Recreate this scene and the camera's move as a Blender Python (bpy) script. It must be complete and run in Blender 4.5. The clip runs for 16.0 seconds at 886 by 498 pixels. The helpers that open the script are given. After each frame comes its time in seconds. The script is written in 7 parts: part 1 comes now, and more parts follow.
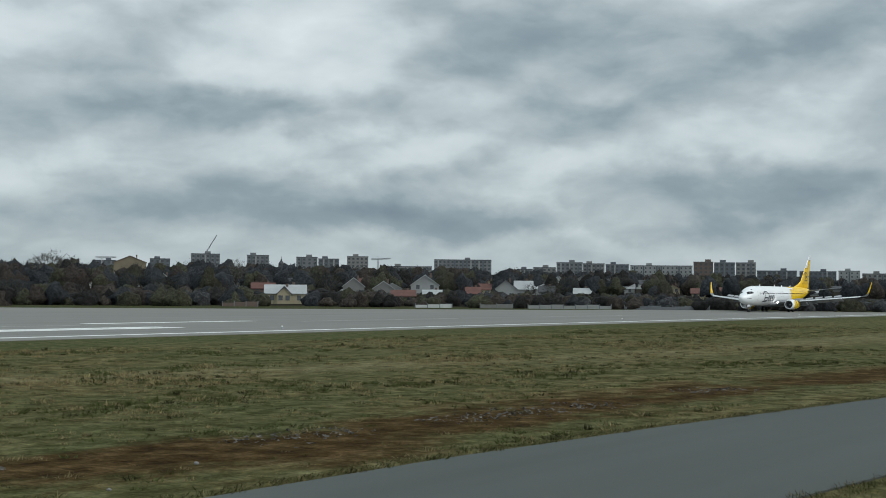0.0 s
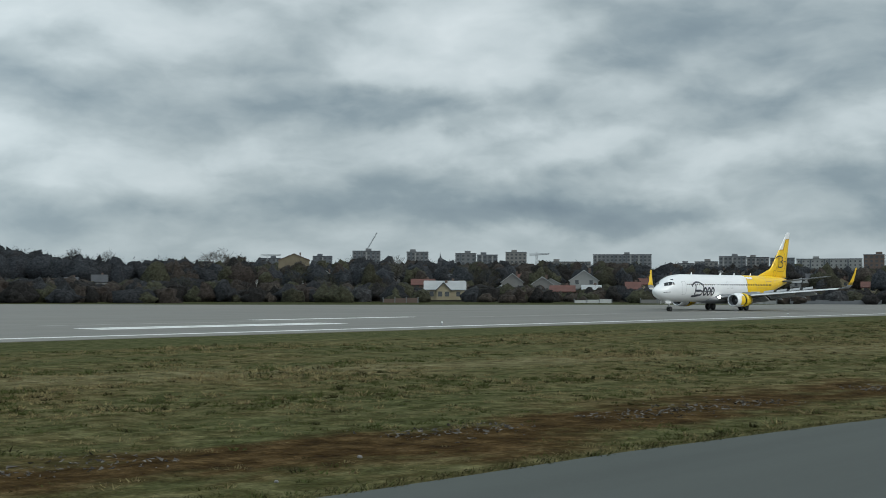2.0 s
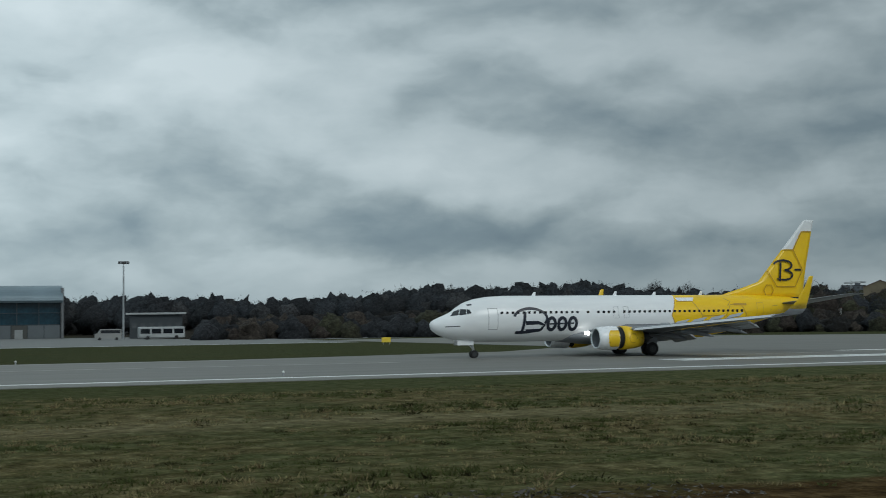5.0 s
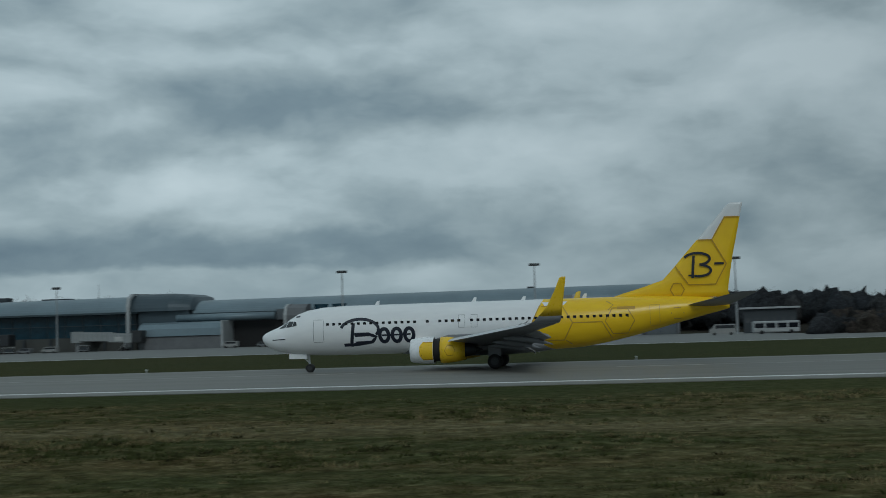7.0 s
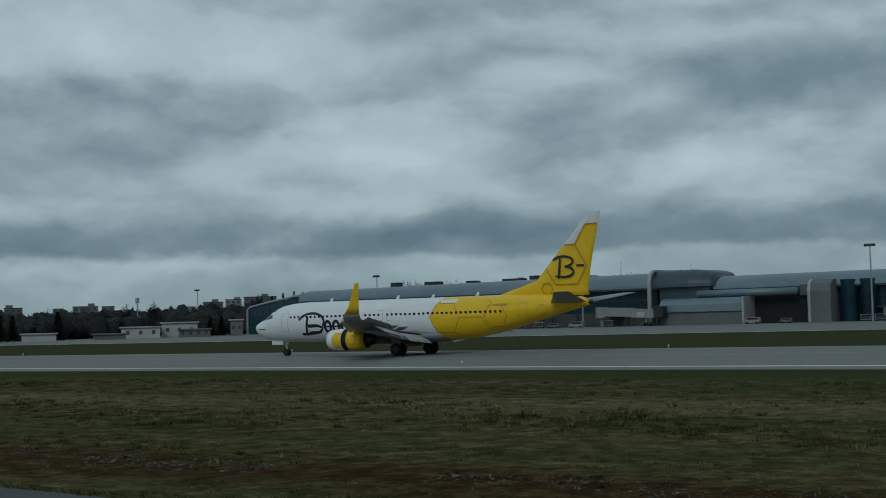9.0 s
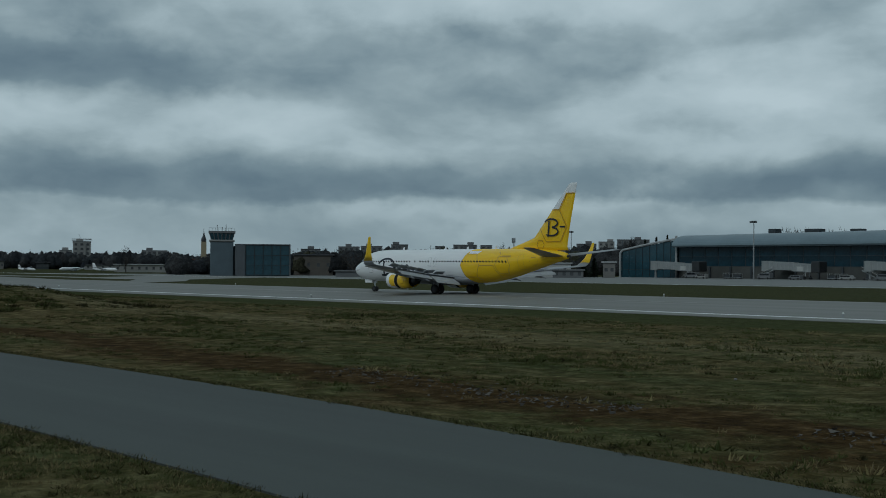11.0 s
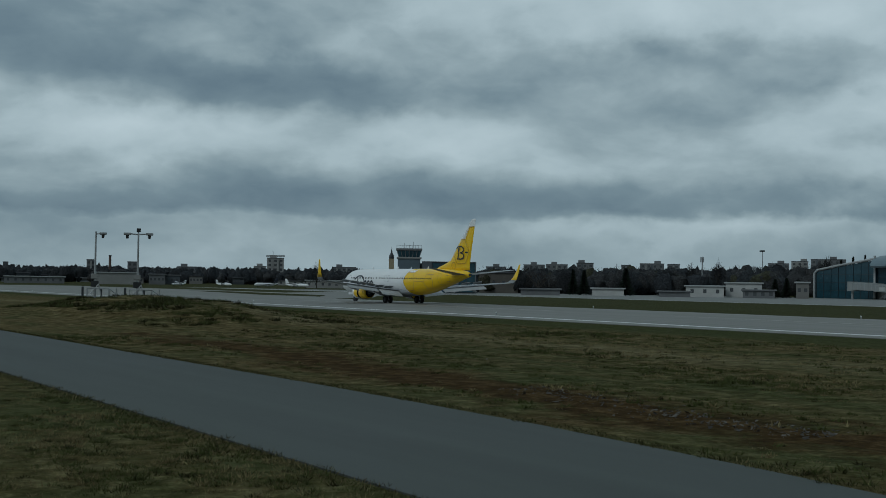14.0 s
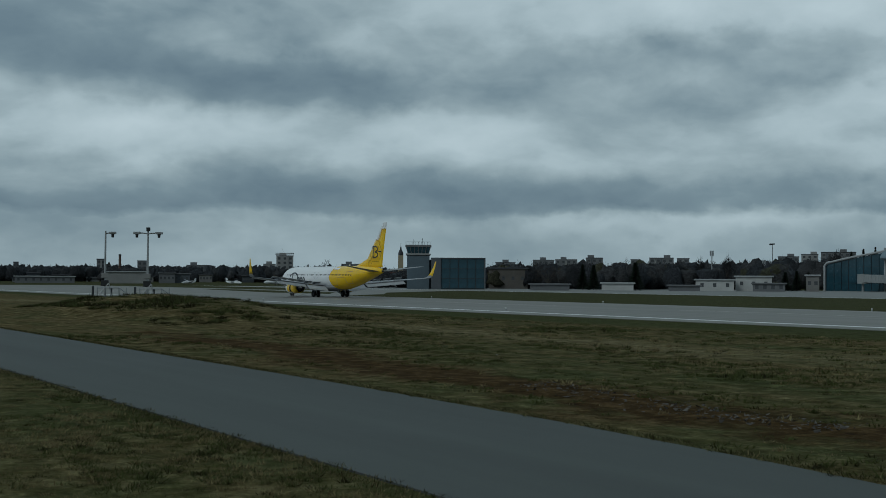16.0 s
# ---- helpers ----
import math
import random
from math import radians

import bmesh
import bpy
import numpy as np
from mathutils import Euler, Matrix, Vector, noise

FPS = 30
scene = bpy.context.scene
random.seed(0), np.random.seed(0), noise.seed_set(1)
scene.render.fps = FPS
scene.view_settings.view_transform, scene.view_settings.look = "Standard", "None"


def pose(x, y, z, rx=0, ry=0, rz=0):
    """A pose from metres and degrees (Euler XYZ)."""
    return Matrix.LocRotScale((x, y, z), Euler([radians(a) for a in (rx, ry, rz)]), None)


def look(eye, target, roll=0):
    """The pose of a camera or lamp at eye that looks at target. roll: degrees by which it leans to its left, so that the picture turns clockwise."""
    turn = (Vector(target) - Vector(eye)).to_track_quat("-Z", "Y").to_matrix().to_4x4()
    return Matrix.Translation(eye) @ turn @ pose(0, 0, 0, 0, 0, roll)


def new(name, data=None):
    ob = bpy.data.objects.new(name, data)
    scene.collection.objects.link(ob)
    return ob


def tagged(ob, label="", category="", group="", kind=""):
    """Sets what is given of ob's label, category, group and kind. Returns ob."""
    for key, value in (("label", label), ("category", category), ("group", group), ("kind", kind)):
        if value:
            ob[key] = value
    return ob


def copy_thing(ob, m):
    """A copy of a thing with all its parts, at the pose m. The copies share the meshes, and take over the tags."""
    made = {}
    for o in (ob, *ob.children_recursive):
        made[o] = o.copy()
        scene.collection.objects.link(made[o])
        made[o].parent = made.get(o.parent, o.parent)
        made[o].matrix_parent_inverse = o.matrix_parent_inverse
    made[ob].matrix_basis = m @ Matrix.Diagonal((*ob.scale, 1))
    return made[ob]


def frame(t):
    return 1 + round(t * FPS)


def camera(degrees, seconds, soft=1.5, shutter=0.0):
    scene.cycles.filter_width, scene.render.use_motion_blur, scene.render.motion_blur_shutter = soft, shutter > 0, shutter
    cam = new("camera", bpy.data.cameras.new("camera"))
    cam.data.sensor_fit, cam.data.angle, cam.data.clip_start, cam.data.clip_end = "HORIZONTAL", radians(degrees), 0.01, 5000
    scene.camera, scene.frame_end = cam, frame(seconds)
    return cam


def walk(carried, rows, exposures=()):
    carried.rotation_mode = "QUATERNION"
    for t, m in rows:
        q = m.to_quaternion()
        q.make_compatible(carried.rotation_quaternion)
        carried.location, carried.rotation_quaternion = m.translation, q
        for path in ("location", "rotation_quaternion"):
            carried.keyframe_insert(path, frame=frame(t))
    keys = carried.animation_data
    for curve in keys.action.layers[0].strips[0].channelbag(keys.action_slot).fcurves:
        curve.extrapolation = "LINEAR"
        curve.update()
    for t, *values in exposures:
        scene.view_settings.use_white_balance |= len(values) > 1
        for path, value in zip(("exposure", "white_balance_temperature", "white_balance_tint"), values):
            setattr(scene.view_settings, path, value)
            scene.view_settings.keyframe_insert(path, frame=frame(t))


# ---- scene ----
from itertools import product

EYE_Z = 3.108
cam = camera(39.316, 16.0, soft=0.85, shutter=0.2)


def facing(yaw, pitch, roll):
    """The camera's pose: yaw to the right of +y, pitch upwards, roll to its left, in degrees."""
    a, p = radians(yaw), radians(pitch)
    way = Vector((math.sin(a) * math.cos(p), math.cos(a) * math.cos(p), math.sin(p)))
    eye = Vector((0, 0, EYE_Z))
    return look(eye, eye + way * 100, roll)


PATH = [
    (0.0, 53.46, 2.10, 0.47),
    (0.5, 52.23, 2.13, 0.44),
    (1.0, 51.12, 2.03, 0.52),
    (1.5, 49.30, 1.96, 0.34),
    (2.0, 46.15, 1.86, 0.15),
    (2.5, 43.19, 1.94, -0.07),
    (3.0, 40.20, 2.04, -0.27),
    (3.5, 36.04, 2.12, -0.32),
    (4.0, 30.70, 2.61, -0.67),
    (4.2, 28.11, 2.87, -0.71),
    (6.3, 5.67, 3.63, -1.03),
    (6.5, 2.04, 3.67, -1.18),
    (6.6, -0.23, 3.61, -1.35),
    (7.0, -7.79, 3.77, -1.77),
    (7.5, -17.11, 3.63, -1.22),
    (8.0, -21.95, 3.65, -1.41),
    (8.5, -27.13, 3.38, -1.46),
    (9.0, -31.50, 3.34, -1.51),
    (9.5, -34.86, 3.05, -1.16),
    (10.0, -39.29, 2.42, -0.56),
    (10.2, -41.95, 1.79, -0.33),
    (12.3, -52.37, 1.57, 0.90),
    (12.5, -53.10, 1.63, 0.97),
    (13.0, -55.76, 1.51, 1.02),
    (13.5, -56.61, 1.62, 1.03),
    (14.0, -57.21, 1.62, 0.89),
    (14.5, -57.29, 1.54, 0.76),
    (15.0, -57.37, 1.56, 0.61),
    (15.5, -57.53, 1.51, 0.49),
    (16.0, -57.63, 1.44, 0.37),
]
EXPOSURES = [(0, 0.36, 6400, 9), (2.5, 0.22, 6330, 8), (3.5, 0.05, 6230, 7), (4.2, -0.12, 6190, 6), (6.3, -0.70, 6000, 3), (7, -0.86, 5920, 2), (10, -1.0, 5820, 1), (16, -0.92, 5840, 1)]
walk(cam, [(t, facing(a, p, r)) for t, a, p, r in PATH], EXPOSURES)

# ---------------------------------------------------------------- world and sun
SUN_AZ, SUN_EL = 165.0, 36.0    # azimuth from +y to the right, degrees


def nd(tree, kind, x=0, **sets):
    n = tree.nodes.new(kind)
    for k, v in sets.items():
        n.inputs[k].default_value = v
    return n


def mth(tree, op, a, b=None, c=None, clamp=False):
    n = tree.nodes.new("ShaderNodeMath")
    n.operation, n.use_clamp = op, clamp
    for i, v in enumerate((a, b, c)):
        if v is None:
            continue
        if isinstance(v, (int, float)):
            n.inputs[i].default_value = v
        else:
            tree.links.new(v, n.inputs[i])
    return n.outputs[0]


def ramp(tree, fac, stops):
    n = tree.nodes.new("ShaderNodeValToRGB")
    el = n.color_ramp.elements
    while len(el) < len(stops):
        el.new(0.5)
    for e, (p, c) in zip(el, stops):
        e.position, e.color = p, (*c, 1) if not isinstance(c, (int, float)) else (c, c, c, 1)
    tree.links.new(fac, n.inputs[0])
    return n.outputs[0]


def noise_tex(tree, vec, scale, detail=4, rough=0.55, distort=0.0):
    n = nd(tree, "ShaderNodeTexNoise", Scale=scale, Detail=detail, Roughness=rough, Distortion=distort)
    if vec is not None:
        tree.links.new(vec, n.inputs["Vector"])
    return n.outputs["Fac"]


def mapped(tree, vec, loc=(0, 0, 0), scale=(1, 1, 1), rot=(0, 0, 0)):
    n = tree.nodes.new("ShaderNodeMapping")
    n.inputs["Location"].default_value, n.inputs["Scale"].default_value, n.inputs["Rotation"].default_value = loc, scale, rot
    tree.links.new(vec, n.inputs["Vector"])
    return n.outputs[0]


def mix_rgb(tree, fac, a, b, mode="MIX"):
    n = tree.nodes.new("ShaderNodeMix")
    n.data_type, n.blend_type = "RGBA", mode
    for sock, v in ((n.inputs[0], fac), (n.inputs[6], a), (n.inputs[7], b)):
        if isinstance(v, (int, float)):
            sock.default_value = v
        elif isinstance(v, tuple):
            sock.default_value = (*v, 1)
        else:
            tree.links.new(v, sock)
    return n.outputs[2]


# soft lumps of the cloud cover: azimuth, height, half widths in degrees, lighter (+) or darker (-)
CLOUD_EAST = [(48, 10.6, 4.5, 1.7, 0.2), (43.5, 9.9, 3, 1.2, 0.2), (51.5, 6.7, 5, 0.9, 0.2), (36, 4.2, 5, 1.0, 0.14), (44.5, 8.1, 6, 0.8, -0.1), (50, 3.6, 7, 0.8, -0.22), (60, 11, 6, 2.0, -0.16), (52, 4.2, 22, 1.8, -0.08),
              (68, 4.8, 6, 1.1, -0.2), (64, 7.6, 5, 1.0, 0.12), (61, 2.3, 8, 0.6, 0.16), (36, 11.5, 5, 2, 0.06), (21, 7.5, 5, 1.8, 0.22), (37.5, 8.8, 4, 1.4, -0.05), (18, 4.4, 7, 0.9, -0.1), (17, 2.4, 9, 0.6, 0.1)]
CLOUD_WEST = [(-25.5, 8.2, 4.6, 1.5, -0.18), (-19, 10.6, 7, 1.6, -0.1), (-33.5, 8.4, 4, 1.2, 0.26), (-20.5, 6.9, 5, 1.0, 0.16), (-12.5, 3.9, 6, 0.9, -0.2), (-31, 4.3, 7, 0.7, -0.16), (-5, 8, 5, 1.5, 0.14), (2, 12.5, 9, 2.6, 0.24), (-27, 11, 5, 1.2, 0.12),
              (-46, 3.9, 10, 0.9, -0.13), (-45, 2.5, 9, 0.5, 0.16), (-44, 10.2, 5, 1.2, -0.12), (-65, 8.9, 7, 1.2, -0.26), (-38, 7.6, 4, 1.3, 0.22), (-60, 3.9, 10, 1.0, -0.14), (-72, 6.6, 4, 1.0, 0.2), (-58, 6.8, 4, 0.9, 0.16), (-52, 12.2, 8, 1.8, 0.16), (-75, 11.5, 5, 2.2, -0.22)]
CLOUD_MORE = [(12, 11.5, 7, 2.4, 0.18), (-51, 10.4, 5, 1.0, -0.14), (-42, 12.8, 7, 1.9, 0.22), (29, 3.2, 6, 1.2, -0.14), (-73, 2.8, 5, 1.2, -0.14), (46, 13.2, 6, 1.4, 0.14), (58, 3.0, 5, 1.0, -0.1)]


def make_world():
    w = bpy.data.worlds.new("overcast_sky")
    scene.world = w
    w.use_nodes = True
    t = w.node_tree
    t.nodes.clear()
    co = t.nodes.new("ShaderNodeTexCoord").outputs["Generated"]
    sep = t.nodes.new("ShaderNodeSeparateXYZ")
    t.links.new(co, sep.inputs[0])
    z = mth(t, "MAXIMUM", sep.outputs[2], 0.0)
    # a cloud layer seen in perspective: the way divided by its height
    zz = mth(t, "ADD", z, 0.20)
    comb = t.nodes.new("ShaderNodeCombineXYZ")
    t.links.new(mth(t, "DIVIDE", sep.outputs[0], zz), comb.inputs[0])
    t.links.new(mth(t, "DIVIDE", sep.outputs[1], zz), comb.inputs[1])
    uv = comb.outputs[0]
    big = noise_tex(t, mapped(t, uv, (3.1, 1.7, 0)), 0.75, 3, 0.5, 0.2)
    # heaps of cloud, drawn out sideways: lit on the upper edge, dark below
    warp = t.nodes.new("ShaderNodeVectorMath")
    warp.operation = "MULTIPLY_ADD"
    soft = nd(t, "ShaderNodeTexNoise", Scale=5.0, Detail=5, Roughness=0.55)
    t.links.new(mapped(t, co, (2, 6, 1), (1, 1, 1.8)), soft.inputs["Vector"])
    t.links.new(soft.outputs["Color"], warp.inputs[0])
    warp.inputs[1].default_value = (0.10, 0.10, 0.05)
    t.links.new(co, warp.inputs[2])
    heap = lambda lift: noise_tex(t, mapped(t, warp.outputs[0], (7.4, 2.2, 5 + lift * 3.0), (1, 1, 2.4)), 6.0, 6, 0.48)
    heaps = heap(0.0)
    relief = mth(t, "SUBTRACT", heaps, heap(0.018))
    warp_a = mth(t, "MULTIPLY", mth(t, "SUBTRACT", noise_tex(t, mapped(t, co, (1, 2, 3), (1, 1, 1.8)), 11.0, 5, 0.5), 0.5), 7.5)
    warp_e = mth(t, "MULTIPLY", mth(t, "SUBTRACT", noise_tex(t, mapped(t, co, (8, 4, 6), (1, 1, 1.4)), 13.0, 6, 0.52), 0.5), 3.6)
    az = mth(t, "ADD", mth(t, "MULTIPLY", mth(t, "ARCTAN2", sep.outputs[0], sep.outputs[1]), 57.296), warp_a)
    el = mth(t, "ADD", mth(t, "MULTIPLY", mth(t, "ARCSINE", z), 57.296), warp_e)
    f = mth(t, "MULTIPLY_ADD", heaps, 0.30, mth(t, "MULTIPLY", big, 0.2))
    f = mth(t, "MULTIPLY_ADD", relief, 0.9, mth(t, "ADD", f, 0.268))
    for a0, e0, wa, we, k in CLOUD_EAST + CLOUD_WEST + CLOUD_MORE:
        da = mth(t, "MULTIPLY", mth(t, "SUBTRACT", az, a0), 1 / wa)
        de = mth(t, "MULTIPLY", mth(t, "SUBTRACT", el, e0), 1 / we)
        r2 = mth(t, "MULTIPLY_ADD", da, da, mth(t, "MULTIPLY", de, de))
        f = mth(t, "MULTIPLY_ADD", mth(t, "POWER", 2.0, mth(t, "MULTIPLY", mth(t, "POWER", r2, 1.5), -1.0)), k * 0.98, f)
    # the straight lower edge of the western cover, with a light gap under it
    wave = mth(t, "MULTIPLY", mth(t, "SUBTRACT", noise_tex(t, mapped(t, co, (3, 3, 1), (1, 1, 1.5)), 9.0, 5, 0.6), 0.5), 2.2)
    low = mth(t, "ADD", mth(t, "MULTIPLY", mth(t, "ARCSINE", z), 5.7296), mth(t, "MULTIPLY", wave, 0.1))
    shelf = mth(t, "SUBTRACT", ramp(t, low, [(0.08, 0.45), (0.17, 0.5), (0.285, 0.57), (0.325, 0.16), (0.42, 0.26), (0.55, 0.5)]), 0.5)
    side = mth(t, "DIVIDE", mth(t, "SUBTRACT", -0.02, sep.outputs[0]), 0.25, clamp=True)
    f = mth(t, "MULTIPLY_ADD", mth(t, "MULTIPLY", shelf, side), 0.58, f)
    f = mth(t, "MULTIPLY_ADD", f, 0.8, 0.108)
    cloud = ramp(t, f, [(0.18, (0.150, 0.200, 0.240)), (0.36, (0.225, 0.282, 0.314)), (0.5, (0.352, 0.410, 0.430)), (0.62, (0.475, 0.535, 0.553)), (0.82, (0.60, 0.655, 0.67))])
    # the cover is thinner and brighter towards the west
    west = mth(t, "MULTIPLY_ADD", ramp(t, mth(t, "MULTIPLY_ADD", sep.outputs[0], -0.5, 0.5), [(0.22, 0.0), (0.62, 1.0)]), 0.58, 0.76)
    # an even, duller strip low over the horizon
    haze = ramp(t, z, [(0.0, 0.9), (0.03, 0.6), (0.07, 0.0)])
    col = mix_rgb(t, mth(t, "MULTIPLY", haze, 0.6), cloud, (0.29, 0.345, 0.37))
    sky = t.nodes.new("ShaderNodeTexSky")
    sky.sky_type, sky.sun_disc = "NISHITA", False
    sky.sun_elevation, sky.sun_rotation = radians(SUN_EL), radians(SUN_AZ)
    b1 = nd(t, "ShaderNodeBackground", Strength=1.0)
    t.links.new(mth(t, "MULTIPLY", west, 1.27), b1.inputs[1])
    t.links.new(col, b1.inputs[0])
    b2 = nd(t, "ShaderNodeBackground", Strength=0.05)
    t.links.new(sky.outputs[0], b2.inputs[0])
    mx = nd(t, "ShaderNodeMixShader", Fac=0.06)
    t.links.new(b1.outputs[0], mx.inputs[1])
    t.links.new(b2.outputs[0], mx.inputs[2])
    out = t.nodes.new("ShaderNodeOutputWorld")
    t.links.new(mx.outputs[0], out.inputs[0])


make_world()
sun_data = bpy.data.lights.new("sun", "SUN")
sun_data.energy, sun_data.angle, sun_data.color = 1.0, radians(22), (1.0, 0.97, 0.93)
sun = new("sun", sun_data)
sa, se = radians(SUN_AZ), radians(SUN_EL)
sun.matrix_world = look((math.sin(sa) * math.cos(se) * 300, math.cos(sa) * math.cos(se) * 300, math.sin(se) * 300), (0, 0, 0))

# ---------------------------------------------------------------- materials


def material(name, rough=0.6, metal=0.0, spec=0.5):
    m = bpy.data.materials.new(name)
    m.use_nodes = True
    t = m.node_tree
    b = t.nodes["Principled BSDF"]
    b.inputs["Roughness"].default_value, b.inputs["Metallic"].default_value = rough, metal
    b.inputs["Specular IOR Level"].default_value = spec
    return m, t, b


def obj_co(t):
    return t.nodes.new("ShaderNodeTexCoord").outputs["Object"]


def bump(t, b, height, strength=0.3, dist=0.05):
    n = nd(t, "ShaderNodeBump", Strength=strength, Distance=dist)
    t.links.new(height, n.inputs["Height"])
    t.links.new(n.outputs[0], b.inputs["Normal"])


def plain(name, col, rough=0.6, metal=0.0, vary=0.12, scale=0.8, spec=0.5, fine=9.0):
    """A painted, built or woven surface: its colour with stains at a large and grain at a small scale."""
    m, t, b = material(name, rough, metal, spec)
    co = obj_co(t)
    n1 = noise_tex(t, co, scale, 4)
    n2 = noise_tex(t, co, scale * fine, 3)
    k = mth(t, "MULTIPLY_ADD", n1, 0.7, mth(t, "MULTIPLY", n2, 0.3))
    dark, light = tuple(c * (1 - vary * 1.6) for c in col), tuple(min(1, c * (1 + vary * 1.4)) for c in col)
    t.links.new(ramp(t, k, [(0.3, dark), (0.7, light)]), b.inputs["Base Color"])
    t.links.new(mth(t, "MULTIPLY_ADD", n2, 0.2, max(0.02, rough - 0.1)), b.inputs["Roughness"])
    return m


def varied(name, col, spread=0.5, rough=0.8, hue=0.06, grain=0.0):
    """For joined tufts, leaves and twigs: the colour changes from island to island; grain breaks up the dense growth of
    a crown with shade put into its colour.
    """
    m, t, b = material(name, rough, 0, 0.2)
    g = t.nodes.new("ShaderNodeNewGeometry")
    h = nd(t, "ShaderNodeHueSaturation", Color=(*col, 1))
    value = mth(t, "MULTIPLY_ADD", g.outputs["Random Per Island"], spread * 2, 1 - spread)
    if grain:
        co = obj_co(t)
        # noise darkens the colour like shade between twigs, and drives the bumps
        gap_shade = noise_tex(t, co, grain, 5, 0.7, 0.5)
        value = mth(t, "MULTIPLY", value, ramp(t, gap_shade, [(0.32, 0.3), (0.5, 0.85), (0.68, 1.75)]))
        bump(t, b, gap_shade, 0.8, 0.6)
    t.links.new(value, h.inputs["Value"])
    t.links.new(mth(t, "MULTIPLY_ADD", g.outputs["Random Per Island"], hue, 0.5 - hue / 2), h.inputs["Hue"])
    t.links.new(h.outputs[0], b.inputs["Base Color"])
    return m


def grass_material():
    m, t, b = material("meadow_grass", 1.0, 0, 0.02)
    co = obj_co(t)
    sep = t.nodes.new("ShaderNodeSeparateXYZ")
    t.links.new(co, sep.inputs[0])
    band = noise_tex(t, mapped(t, co, (0, 0, 0), (0.035, 0.16, 1)), 1.0, 4, 0.6)
    patch = noise_tex(t, mapped(t, co, (9, 3, 0), (0.15, 0.22, 1)), 1.0, 6, 0.7)
    tuft = noise_tex(t, mapped(t, co, (2, 8, 0), (1.1, 1.1, 1)), 1.0, 6, 0.75)
    blade = noise_tex(t, co, 9.0, 3, 0.6)
    clump = noise_tex(t, mapped(t, co, (5, 1, 0), (1, 0.8, 1)), 1.9, 4, 0.75, 0.4)
    green = ramp(t, tuft, [(0.3, (0.026, 0.030, 0.009)), (0.5, (0.060, 0.065, 0.024)), (0.72, (0.130, 0.136, 0.060))])
    straw = ramp(t, tuft, [(0.3, (0.038, 0.028, 0.009)), (0.5, (0.102, 0.080, 0.034)), (0.72, (0.26, 0.215, 0.115))])
    # greener towards the east, drier towards the west
    dry = mth(t, "MULTIPLY_ADD", sep.outputs[0], -0.0022, -0.09)
    dry = mth(t, "MINIMUM", mth(t, "MAXIMUM", dry, -0.04), 0.06)
    k = mth(t, "MULTIPLY_ADD", patch, 0.8, mth(t, "MULTIPLY_ADD", band, 0.5, dry))
    col = mix_rgb(t, ramp(t, k, [(0.52, 0.0), (0.74, 1.0)]), green, straw)
    # a paler, straw-covered strip along the middle of the meadow
    swing = mth(t, "MULTIPLY", mth(t, "MINIMUM", mth(t, "MAXIMUM", mth(t, "SUBTRACT", sep.outputs[0], 15.0), 0.0), 45.0), 0.2)
    pale = mth(t, "SUBTRACT", 1.0, mth(t, "DIVIDE", mth(t, "ABSOLUTE", mth(t, "SUBTRACT", mth(t, "ADD", sep.outputs[1], swing), 40.0)), 5.5), clamp=True)
    pale = mth(t, "MULTIPLY_ADD", patch, 1.6, mth(t, "SUBTRACT", mth(t, "MULTIPLY", pale, 1.25), 1.1), clamp=True)
    thatch = ramp(t, tuft, [(0.3, (0.06, 0.05, 0.024)), (0.5, (0.15, 0.128, 0.066)), (0.72, (0.30, 0.26, 0.155))])
    col = mix_rgb(t, pale, col, thatch)
    # bare, reddish soil along the road's far verge
    soil = ramp(t, tuft, [(0.3, (0.013, 0.008, 0.004)), (0.48, (0.048, 0.028, 0.010)), (0.7, (0.13, 0.085, 0.038))])
    edge = mth(t, "ABSOLUTE", mth(t, "SUBTRACT", mth(t, "MULTIPLY_ADD", sep.outputs[0], 0.07, sep.outputs[1]), 19.6))
    near = mth(t, "SUBTRACT", 1.0, mth(t, "DIVIDE", edge, 5.2), clamp=True)
    near = mth(t, "MULTIPLY", near, mth(t, "DIVIDE", mth(t, "ADD", sep.outputs[0], 85.0), 25.0, clamp=True))
    wear = mth(t, "MULTIPLY_ADD", patch, 2.2, mth(t, "SUBTRACT", mth(t, "MULTIPLY", near, 1.1), 1.56))
    bare = ramp(t, wear, [(0.0, 0.0), (0.42, 0.95)])
    col = mix_rgb(t, bare, col, soil)
    # a darker, mown strip beside the runway
    e2 = mth(t, "ABSOLUTE", mth(t, "SUBTRACT", sep.outputs[1], 63.0))
    mown = mth(t, "SUBTRACT", 1.0, mth(t, "DIVIDE", e2, 9.0), clamp=True)
    mown = mth(t, "MULTIPLY", mown, mth(t, "MULTIPLY_ADD", patch, 2.2, 0.7), clamp=True)
    col = mix_rgb(t, mth(t, "MULTIPLY", mown, 0.8), col, (0.045, 0.056, 0.020))
    # brighter light on the eastern grass, put into its colour as a paler tone
    east_lift = mth(t, "MULTIPLY", mth(t, "DIVIDE", mth(t, "ADD", sep.outputs[0], 10.0), 60.0, clamp=True), ramp(t, tuft, [(0.4, 0.04), (0.62, 0.52)]))
    east_lift = mth(t, "MULTIPLY", east_lift, mth(t, "SUBTRACT", 1.0, bare))
    col = mix_rgb(t, east_lift, col, (0.17, 0.165, 0.085))
    # close-cut green beyond the runway
    cut = mth(t, "DIVIDE", mth(t, "SUBTRACT", sep.outputs[1], 104.0), 6.0, clamp=True)
